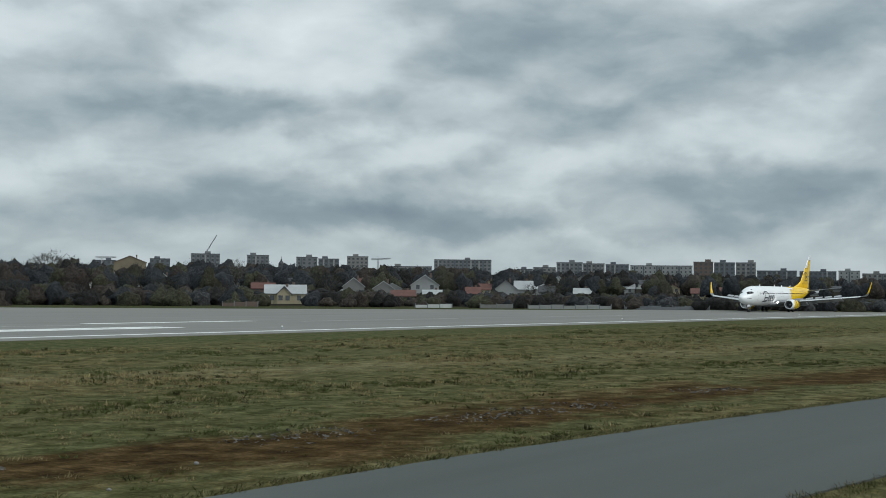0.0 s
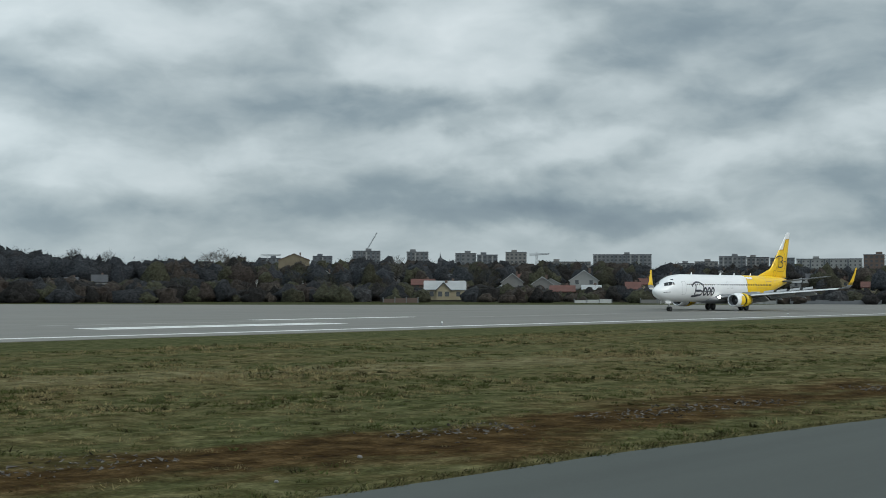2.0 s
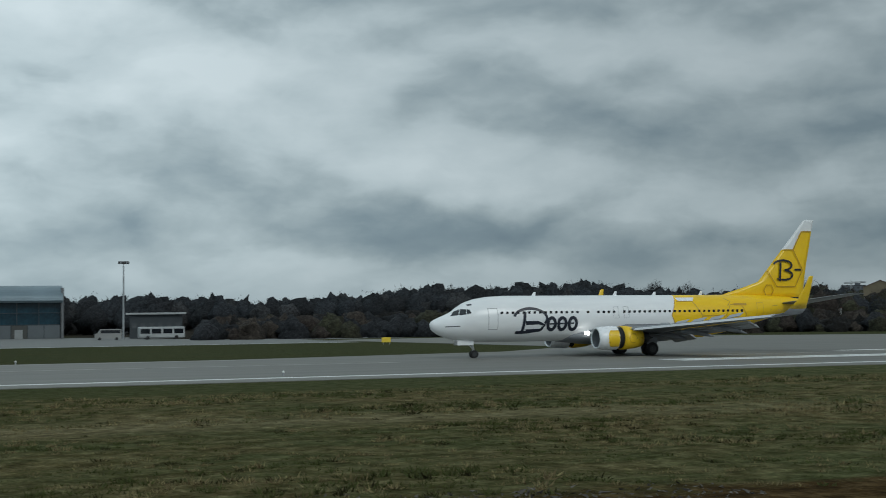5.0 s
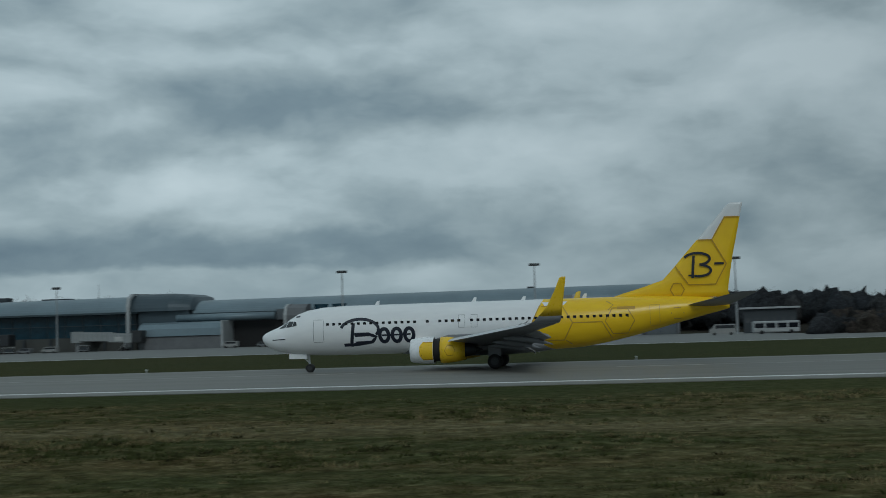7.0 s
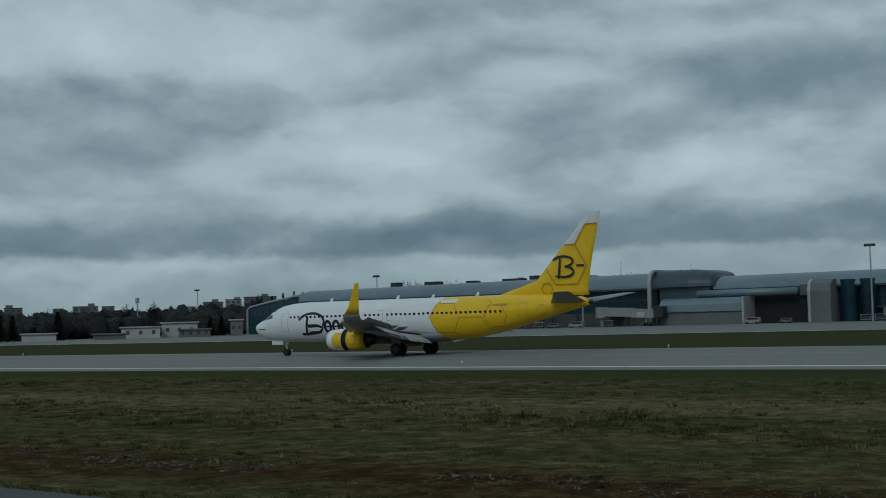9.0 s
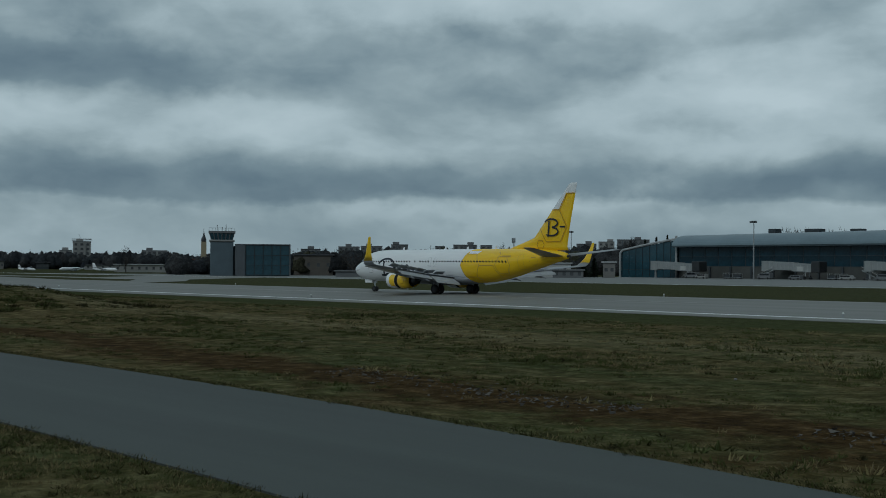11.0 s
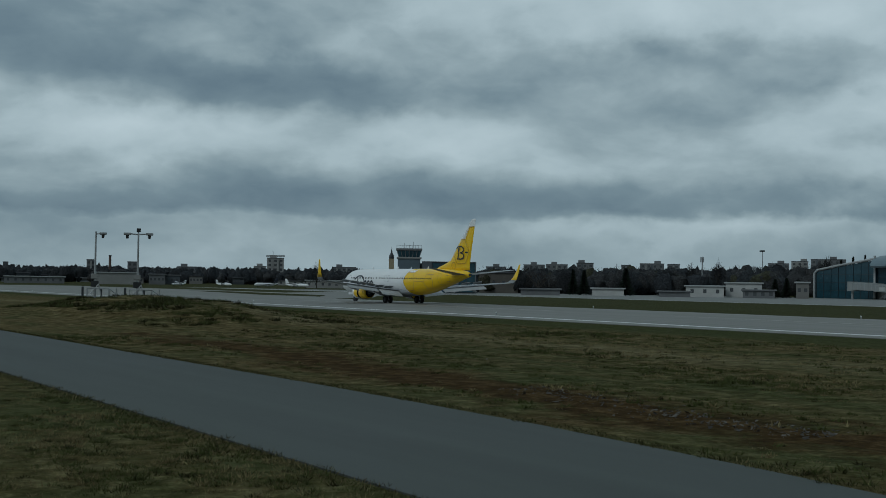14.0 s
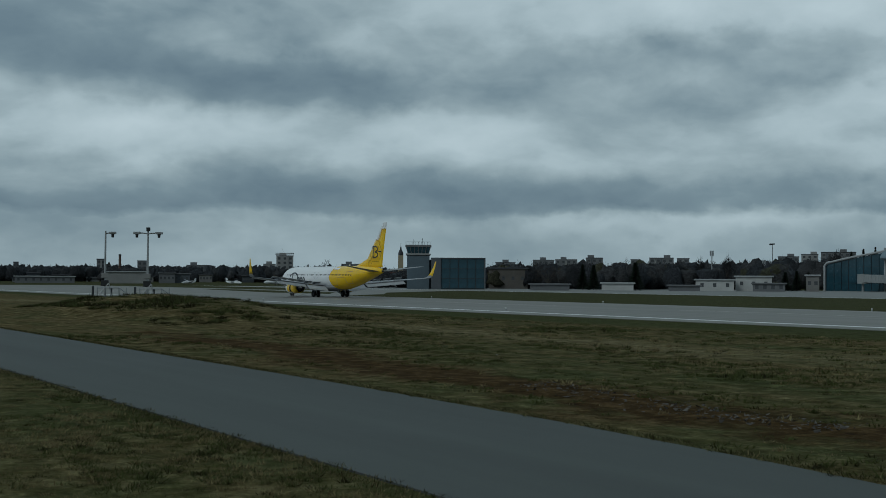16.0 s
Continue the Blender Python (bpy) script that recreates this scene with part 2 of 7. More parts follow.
    col = mix_rgb(t, mth(t, "MULTIPLY", cut, 0.75), col, (0.043, 0.052, 0.022))
    # dead leaves under the trees on the rise
    away = nd(t, "ShaderNodeVectorMath")
    away.operation = "LENGTH"
    t.links.new(co, away.inputs[0])
    wood = mth(t, "MULTIPLY", mth(t, "DIVIDE", mth(t, "SUBTRACT", away.outputs["Value"], 285.0), 25.0, clamp=True), mth(t, "DIVIDE", sep.outputs[0], 30.0, clamp=True))
    col = mix_rgb(t, wood, col, (0.030, 0.026, 0.020))
    col = mix_rgb(t, 0.55, col, ramp(t, blade, [(0.25, 0.35), (0.75, 1.5)]), "MULTIPLY")
    col = mix_rgb(t, 0.85, col, ramp(t, clump, [(0.33, 0.5), (0.43, 0.85), (0.56, 1.0), (0.66, 1.35)]), "MULTIPLY")
    t.links.new(col, b.inputs["Base Color"])
    bump(t, b, mth(t, "MULTIPLY_ADD", clump, 1.0, mth(t, "MULTIPLY_ADD", tuft, 0.6, mth(t, "MULTIPLY", blade, 0.3))), 0.7, 0.15)
    return m


def paved(name, col, rough=0.55, streak=0.25, spec=0.5):
    """Asphalt or concrete: grain, stains drawn out along the traffic, and darker tyre tracks."""
    m, t, b = material(name, rough, 0, spec)
    co = obj_co(t)
    lane = noise_tex(t, mapped(t, co, (0, 0, 0), (0.012, 0.35, 1)), 1.0, 4, 0.6)
    stain = noise_tex(t, mapped(t, co, (4, 4, 0), (0.12, 0.2, 1)), 1.0, 5, 0.6)
    grain = noise_tex(t, co, 22.0, 2, 0.7)
    k = mth(t, "MULTIPLY_ADD", lane, 0.55, mth(t, "MULTIPLY_ADD", stain, 0.35, mth(t, "MULTIPLY", grain, 0.12)))
    base = ramp(t, k, [(0.35, tuple(c * (1 - streak) for c in col)), (0.68, tuple(c * (1 + streak) for c in col))])
    t.links.new(base, b.inputs["Base Color"])
    t.links.new(mth(t, "MULTIPLY_ADD", stain, 0.3, rough - 0.15), b.inputs["Roughness"])
    bump(t, b, grain, 0.35, 0.01)
    return m


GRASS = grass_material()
RUNWAY = paved("runway_asphalt", (0.170, 0.164, 0.147), rough=0.6, spec=0.3)
APRON = paved("apron_concrete", (0.165, 0.166, 0.158), rough=0.65, streak=0.15, spec=0.3)
ROAD = paved("road_asphalt", (0.067, 0.075, 0.069), rough=0.75, streak=0.26, spec=0.3)
MARK = plain("road_marking_paint", (0.72, 0.73, 0.71), 0.6, vary=0.12, scale=0.5)
WORN = plain("worn_marking_paint", (0.27, 0.265, 0.245), 0.65, vary=0.3, scale=0.6)
WHITE = plain("white_aircraft_paint", (0.84, 0.85, 0.86), 0.28, vary=0.03, scale=0.5)
YELLOW = plain("yellow_aircraft_paint", (0.88, 0.57, 0.018), 0.3, vary=0.05, scale=0.6)
OCHRE = plain("ochre_outline_paint", (0.50, 0.29, 0.02), 0.35, vary=0.06)
NAVY = plain("dark_navy_lettering_paint", (0.012, 0.016, 0.03), 0.35, vary=0.05)
WINGGREY = plain("grey_wing_paint", (0.21, 0.22, 0.235), 0.38, vary=0.07, scale=0.7)
METAL = plain("bare_metal", (0.52, 0.53, 0.54), 0.3, 0.9, vary=0.08)
DARKMETAL = plain("dark_metal", (0.05, 0.052, 0.055), 0.45, 0.6, vary=0.1)
RUBBER = plain("black_rubber", (0.014, 0.014, 0.015), 0.75, vary=0.1, scale=4)
DARKGLASS = plain("dark_window_glass", (0.012, 0.015, 0.02), 0.08, vary=0.05, spec=0.7)
# for recesses, their shade put into the colour
BLACK = plain("black_recess", (0.012, 0.012, 0.013), 0.8, vary=0.1)


# ---------------------------------------------------------------- helpers for meshes


def part(name, bm, mat, parent=None, label="", smooth=False):
    """Links a bmesh as one mesh object under a thing or a part."""
    me = bpy.data.meshes.new(name)
    if smooth:
        for f in bm.faces:
            f.smooth = True
    bm.to_mesh(me)
    bm.free()
    for mm in (mat if isinstance(mat, (list, tuple)) else [mat]):
        me.materials.append(mm)
    ob = new(name, me)
    if parent is not None:
        ob.parent = parent
    if label:
        ob["label"] = label
    return ob


def share(name, me, parent, m):
    """One more object on the mesh of another, at the pose m under its parent."""
    ob = new(name, me)
    ob.parent, ob.matrix_basis = parent, m
    return ob


def thing(name, m, label, category, group="", kind=""):
    ob = new(name)
    ob.empty_display_size = 0.5
    ob.matrix_world = m
    return tagged(ob, label, category, group, kind)


def box(bm, x0, y0, z0, x1, y1, z1, m=None, bevel=0.0):
    b2 = bmesh.new() if bevel else bm
    vs = [b2.verts.new((x, y, z)) for x, y, z in product((x0, x1), (y0, y1), (z0, z1))]
    for q in ((0, 1, 3, 2), (4, 6, 7, 5), (0, 4, 5, 1), (2, 3, 7, 6), (0, 2, 6, 4), (1, 5, 7, 3)):
        b2.faces.new([vs[i] for i in q])
    if bevel:
        bmesh.ops.bevel(b2, geom=b2.edges[:], offset=bevel, segments=1, affect="EDGES")
        me = bpy.data.meshes.new("tmp")
        b2.to_mesh(me)
        b2.free()
        n0 = len(bm.verts)
        bm.from_mesh(me)
        bpy.data.meshes.remove(me)
        bm.verts.ensure_lookup_table()
        vs = bm.verts[n0:]
    if m is not None:
        for v in vs:
            v.co = m @ v.co
    return bm


def boxed(*a, **k):
    return box(bmesh.new(), *a, **k)


def tube(bm, p, q, r0, r1=None, n=10, caps=True):
    """A tapered round bar from p to q."""
    p, q = Vector(p), Vector(q)
    r1 = r0 if r1 is None else r1
    turn = (q - p).to_track_quat("Z", "Y").to_matrix()
    rings = []
    for c, r in ((p, r0), (q, r1)):
        rings.append([bm.verts.new(c + turn @ Vector((math.cos(2 * math.pi * i / n) * r, math.sin(2 * math.pi * i / n) * r, 0))) for i in range(n)])
    for i in range(n):
        bm.faces.new((rings[0][i], rings[0][(i + 1) % n], rings[1][(i + 1) % n], rings[1][i]))
    if caps:
        bm.faces.new(rings[0][::-1])
        bm.faces.new(rings[1])
    return bm


def loft(bm, rings, close=True, caps=True):
    vr = [[bm.verts.new(p) for p in r] for r in rings]
    n = len(vr[0])
    for a, b in zip(vr, vr[1:]):
        for i in range(n if close else n - 1):
            bm.faces.new((a[i], a[(i + 1) % n], b[(i + 1) % n], b[i]))
    if caps:
        bm.faces.new(vr[0][::-1])
        bm.faces.new(vr[-1])
    return bm


def sheet(name, outline, z, mat, label, category):
    """A flat piece of the ground from its outline, with a little thickness."""
    bm = bmesh.new()
    top = [bm.verts.new((x, y, z)) for x, y in outline]
    low = [bm.verts.new((x, y, z - 0.25)) for x, y in outline]
    bm.faces.new(top)
    n = len(top)
    for i in range(n):
        bm.faces.new((top[i], low[i], low[(i + 1) % n], top[(i + 1) % n]))
    bmesh.ops.recalc_face_normals(bm, faces=bm.faces[:])
    ob = part(name, bm, mat)
    return tagged(ob, label, category, kind="structure")


def polar(az, d):
    return d * math.sin(radians(az)), d * math.cos(radians(az))


# ---------------------------------------------------------------- ground


def smooth01(v):
    v = max(0.0, min(1.0, v))
    return v * v * (3 - 2 * v)


def ground_z(x, y):
    """The lie of the land: level at the runway, a mound beside the road, a rise behind the field."""
    z = 0.0
    d2 = ((x + 122) / 44) ** 2 + ((y - 42) / 14) ** 2
    z += 0.5 * math.exp(-d2 * 1.3)
    d2 = ((x + 99) / 20) ** 2 + ((y - 35) / 8) ** 2
    z += 1.25 * math.exp(-(d2 ** 1.5)) * (1 + 0.35 * noise.noise((x * 0.22, y * 0.3, 8)))
    d = math.hypot(x, y)
    az = math.degrees(math.atan2(x, y))
    z += 13 * smooth01((d - 270) / 700) * smooth01((az - 5) / 8) * smooth01((95 - az) / 10)
    z += 4 * smooth01((d - 520) / 600) * smooth01((-az + 0) / 20)
    if 17 < y < 64 and abs(x) < 180:
        z += (0.10 * noise.noise((x * 0.11, y * 0.16, 0)) + 0.05 * noise.noise((x * 0.4, y * 0.5, 3))) * smooth01((y - 17.5) / 3) * smooth01((64 - y) / 4)
    return z


def build_ground():
    bm = bmesh.new()
    xs = [-4200, -3000, -2000, -1400, -1000, -800, -650, -520, -420, -340, -280, -230] + [-190 + i * 4 for i in range(93)] + [182, 190, 220, 260, 300, 350, 400, 460, 530, 600, 700, 800, 1000, 1300, 2000, 3000, 4200]
    ys = [-4200, -2500, -1200, -600, -300, -120, -40, -10, 0, 6] + [10 + i * 1.5 for i in range(40)] + [72, 80, 100, 120, 160, 200, 240, 280, 320, 360, 400, 450, 500, 560, 640, 720, 820, 950, 1100, 1400, 2000, 3000, 4200]
    grid = [[bm.verts.new((x, y, ground_z(x, y))) for x in xs] for y in ys]
    for a, b in zip(grid, grid[1:]):
        for i in range(len(xs) - 1):
            bm.faces.new((a[i], a[i + 1], b[i + 1], b[i]))
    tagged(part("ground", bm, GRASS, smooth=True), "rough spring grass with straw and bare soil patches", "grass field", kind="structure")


build_ground()
Z_PAVE, Z_MARK = 0.035, 0.047
sheet("runway", [(-1500, 65.0), (-150, 65.2), (-60, 67.2), (60, 67.2), (140, 66.4), (1500, 66), (1500, 116), (300, 116), (227, 138), (150, 190), (110, 228), (95, 245), (60, 236), (66, 137), (50, 120), (20, 111.5), (-212, 111.5), (-232, 132), (-262, 150), (-311, 203), (-1500, 203)], Z_PAVE, RUNWAY,
      "wide grey asphalt runway with a taxiway joining it", "runway")
sheet("apron", [(-900, 203), (-455, 203), (59, 203), (59, 250), (95, 262), (120, 300), (70, 372), (-900, 372)], Z_PAVE, APRON, "pale concrete apron before the terminal", "apron")
FAR_EDGE = [(39, 11.9), (60, 9.6), (90, 6), (140, 0)]
road_far = [(-400, 17.6), (-78, 17.6), (-33, 17.15), (-22, 16.75), (-15, 16.15), (-8, 15.3), (0, 14.7), (8, 14.3), (13, 14.0), (19, 13.9), (27, 13.3)] + FAR_EDGE
road_near = [(140, -8), (90, -2.4), (60, 1.8), (40, 4.7), (22, 6.7), (12, 7.7), (0, 8.6), (-8, 9.2), (-15.5, 9.5), (-43, 9.9), (-400, 9.9)]
sheet("road", road_far + road_near, Z_PAVE, ROAD, "narrow dark asphalt perimeter road with ragged verges", "road")


def stripe(x0, y0, x1, y1, w, name="runway_marking", label="white painted runway line", mat=None):
    d = Vector((x1 - x0, y1 - y0)).normalized() * (w / 2)
    return sheet(name, [(x0 - d.y, y0 + d.x), (x0 + d.y, y0 - d.x), (x1 + d.y, y1 - d.x), (x1 - d.y, y1 + d.x)], Z_MARK, mat or MARK, label, "marking")


tagged(sheet("grass_island", [(-236, 121), (-262, 119), (-350, 136), (-335, 143), (-262, 136)], Z_MARK, GRASS, "narrow grass island between runway and taxiway", "grass"), kind="structure")
tagged(sheet("grass_island", [(-318, 152), (-420, 152), (-760, 158), (-760, 192), (-360, 192)], Z_MARK, GRASS, "long grass island beside the far taxiway", "grass"), kind="structure")
stripe(-1200, 71.2, 1200, 71.2, 0.9, label="white painted runway edge line")
stripe(-225, 109.4, 20, 109.4, 0.7, label="worn pale runway edge line on the far side", mat=WORN)
for x in range(-22, 16):
    stripe(x * 50, 93.6, x * 50 + 30, 93.6, 0.9, label="worn dashed runway centre line", mat=WORN)

# ---------------------------------------------------------------- the airliner: x runs aft from the nose, z up from the ground
STATIONS = [(0.0, 2.98, 2.82, 0.06), (0.12, 3.16, 2.52, 0.28), (0.35, 3.32, 2.27, 0.48), (0.8, 3.52, 2.0, 0.77), (1.4, 3.76, 1.78, 1.05), (1.9, 3.99, 1.66, 1.22), (2.5, 4.42, 1.56, 1.39),
            (3.1, 4.78, 1.48, 1.53), (4.0, 5.08, 1.41, 1.69), (5.2, 5.27, 1.36, 1.81), (7.0, 5.36, 1.34, 1.88), (15, 5.36, 1.34, 1.88), (24.5, 5.36, 1.34, 1.88), (26.5, 5.36, 1.45, 1.86), (28.5, 5.36, 1.78, 1.78),
            (30.5, 5.36, 2.22, 1.65), (32.5, 5.33, 2.75, 1.43), (34.5, 5.25, 3.27, 1.12), (36.2, 5.12, 3.72, 0.78), (37.4, 4.95, 4.0, 0.47), (38.0, 4.75, 4.18, 0.24)]


def at_station(s):
    s = max(0.0, min(38.0, s))
    for a, b in zip(STATIONS, STATIONS[1:]):
        if s <= b[0]:
            k = (s - a[0]) / (b[0] - a[0])
            return [a[i] + (b[i] - a[i]) * k for i in (1, 2, 3)]
    return STATIONS[-1][1:]


def skin_y(s, z):
    top, low, hw = at_station(s)
    v = (z - (top + low) / 2) / ((top - low) / 2)
    return hw * math.sqrt(max(0.0, 1 - v * v))


def livery_material():
    """White forward, yellow aft of an angled edge, as one paint."""
    m, t, b = material("fuselage_paint", 0.26)
    co = obj_co(t)
    sep = t.nodes.new("ShaderNodeSeparateXYZ")
    t.links.new(co, sep.inputs[0])
    edge = mth(t, "MULTIPLY_ADD", mth(t, "ABSOLUTE", mth(t, "SUBTRACT", sep.outputs[2], 3.5)), 0.5, 22.46)
    aft = mth(t, "GREATER_THAN", sep.outputs[0], edge)
    dirt = noise_tex(t, mapped(t, co, (0, 0, 0), (0.25, 1, 1)), 1.6, 5)
    white = ramp(t, dirt, [(0.3, (0.80, 0.81, 0.82)), (0.7, (0.87, 0.88, 0.88))])
    yel = ramp(t, dirt, [(0.3, (0.85, 0.53, 0.008)), (0.7, (0.92, 0.60, 0.012))])
    t.links.new(mix_rgb(t, aft, white, yel), b.inputs["Base Color"])
    return m


def fin_material():
    m, t, b = material("fin_paint", 0.28)
    co = obj_co(t)
    sep = t.nodes.new("ShaderNodeSeparateXYZ")
    t.links.new(co, sep.inputs[0])
    x, z = sep.outputs[0], sep.outputs[2]
    tip = mth(t, "GREATER_THAN", z, 11.4)
    fore = mth(t, "GREATER_THAN", mth(t, "MULTIPLY_ADD", mth(t, "SUBTRACT", z, 9.63), 0.57, 36.85), x)
    fore = mth(t, "MULTIPLY", fore, mth(t, "GREATER_THAN", z, 9.63))
    k = mth(t, "MAXIMUM", tip, fore)
    dirt = noise_tex(t, co, 0.9, 5)
    white = ramp(t, dirt, [(0.3, (0.70, 0.72, 0.73)), (0.7, (0.80, 0.81, 0.81))])
    yel = ramp(t, dirt, [(0.3, (0.85, 0.53, 0.008)), (0.7, (0.92, 0.60, 0.012))])
    t.links.new(mix_rgb(t, k, yel, white), b.inputs["Base Color"])
    return m


def band(bm, pts, w, side, off=0.012, surf=skin_y, closed=False):
    """A painted stroke of width w along points (s, z), laid on the skin of one side."""
    pts = [Vector(p) for p in pts]
    fine = []
    n = len(pts)
    for i in range(n if closed else n - 1):
        a, b = pts[i], pts[(i + 1) % n]
        k = max(1, int((b - a).length / 0.25))
        fine += [a + (b - a) * j / k for j in range(k)]
    if not closed:
        fine.append(pts[-1])
    rows, m = [], len(fine)
    for i, p in enumerate(fine):
        a = fine[(i - 1) % m] if closed or i else p
        b = fine[(i + 1) % m] if closed or i < m - 1 else p
        d = (b - a).normalized()
        nrm = Vector((-d.y, d.x)) * (w / 2)
        row = []
        for q in (p - nrm, p + nrm):
            row.append(bm.verts.new((q.x, side * (surf(q.x, q.y) + off), q.y)))
        rows.append(row)
    for i in range(m if closed else m - 1):
        a, b = rows[i], rows[(i + 1) % m]
        f = (a[0], b[0], b[1], a[1])
        bm.faces.new(f if side < 0 else f[::-1])
    return bm


def patch(bm, pts, side, off=0.014, surf=skin_y):
    """A small painted or glazed field with corners (s, z), split so that it follows the skin."""
    a, b, c, d = [Vector(p) for p in pts]
    n = 10
    grid = []
    for i in range(n + 1):
        l, r = a + (d - a) * i / n, b + (c - b) * i / n
        grid.append([bm.verts.new((q.x, side * (surf(q.x, q.y) + off), q.y)) for q in (l + (r - l) * j / n for j in range(n + 1))])
    for i in range(n):
        for j in range(n):
            f = (grid[i][j], grid[i][j + 1], grid[i + 1][j + 1], grid[i + 1][j])
            bm.faces.new(f if side < 0 else f[::-1])
    return bm


def hexagon(cx, cz, rx, rz, turn=0):
    return [(cx + rx * math.cos(radians(60 * i + turn)), cz + rz * math.sin(radians(60 * i + turn)) * 1.155) for i in range(6)]


def ellipse(cx, cz, rx, rz, n=18, a0=0, a1=360):
    k = n if a1 - a0 == 360 else n + 1
    return [(cx + rx * math.cos(radians(a0 + (a1 - a0) * i / n)), cz + rz * math.sin(radians(a0 + (a1 - a0) * i / n))) for i in range(k)]


def aerofoil(le, te, y, z, th, droop=0.0, n=7):
    """A closed section: nose, upper side, tail, lower side."""
    up, low = [], []
    for i in range(n + 1):
        k = i / n
        h = th * (1.9 * math.sqrt(k) * (1 - k) + 0.02)
        s = le + (te - le) * k
        up.append((s, y, z + h * 0.62 - droop * k))
        low.append((s, y, z - h * 0.38 - droop * k))
    return up + low[::-1]


def wheel_set(parent, name, x, y, r, w, label):
    tyre = bmesh.new()
    prof = [(0.56, -0.42), (0.8, -0.5), (0.94, -0.46), (1.0, -0.25), (1.0, 0.25), (0.94, 0.46), (0.8, 0.5), (0.56, 0.42)]
    n = 28
    rings = [[(r * k * math.cos(2 * math.pi * i / n), w * o, r * k * math.sin(2 * math.pi * i / n)) for k, o in prof] for i in range(n)]
    vr = [[tyre.verts.new(p) for p in ring] for ring in rings]
    for i in range(n):
        a, b = vr[i], vr[(i + 1) % n]
        for j in range(len(prof) - 1):
            tyre.faces.new((a[j], a[j + 1], b[j + 1], b[j]))
    ob = part(name, tyre, RUBBER, parent, label, smooth=True)
    ob.matrix_basis = pose(x, y, r)
    rim = bmesh.new()
    tube(rim, (0, -w * 0.4, 0), (0, w * 0.4, 0), r * 0.57, n=20)
    tube(rim, (0, -w * 0.47, 0), (0, w * 0.47, 0), r * 0.22, n=12)
    part("rim", rim, DARKMETAL, ob, "dark grey wheel rim", smooth=False)
    return ob


SPOILER = plain("pale_spoiler_paint", (0.36, 0.37, 0.38), 0.4, vary=0.08)
SLAT = plain("pale_slat_metal", (0.62, 0.63, 0.64), 0.35, 0.2, vary=0.06)
LAMP = bpy.data.materials.new("lit_landing_lamp")
LAMP.use_nodes = True
LAMP.node_tree.nodes["Principled BSDF"].inputs["Emission Color"].default_value = (1, 0.98, 0.93, 1)
LAMP.node_tree.nodes["Principled BSDF"].inputs["Emission Strength"].default_value = 6


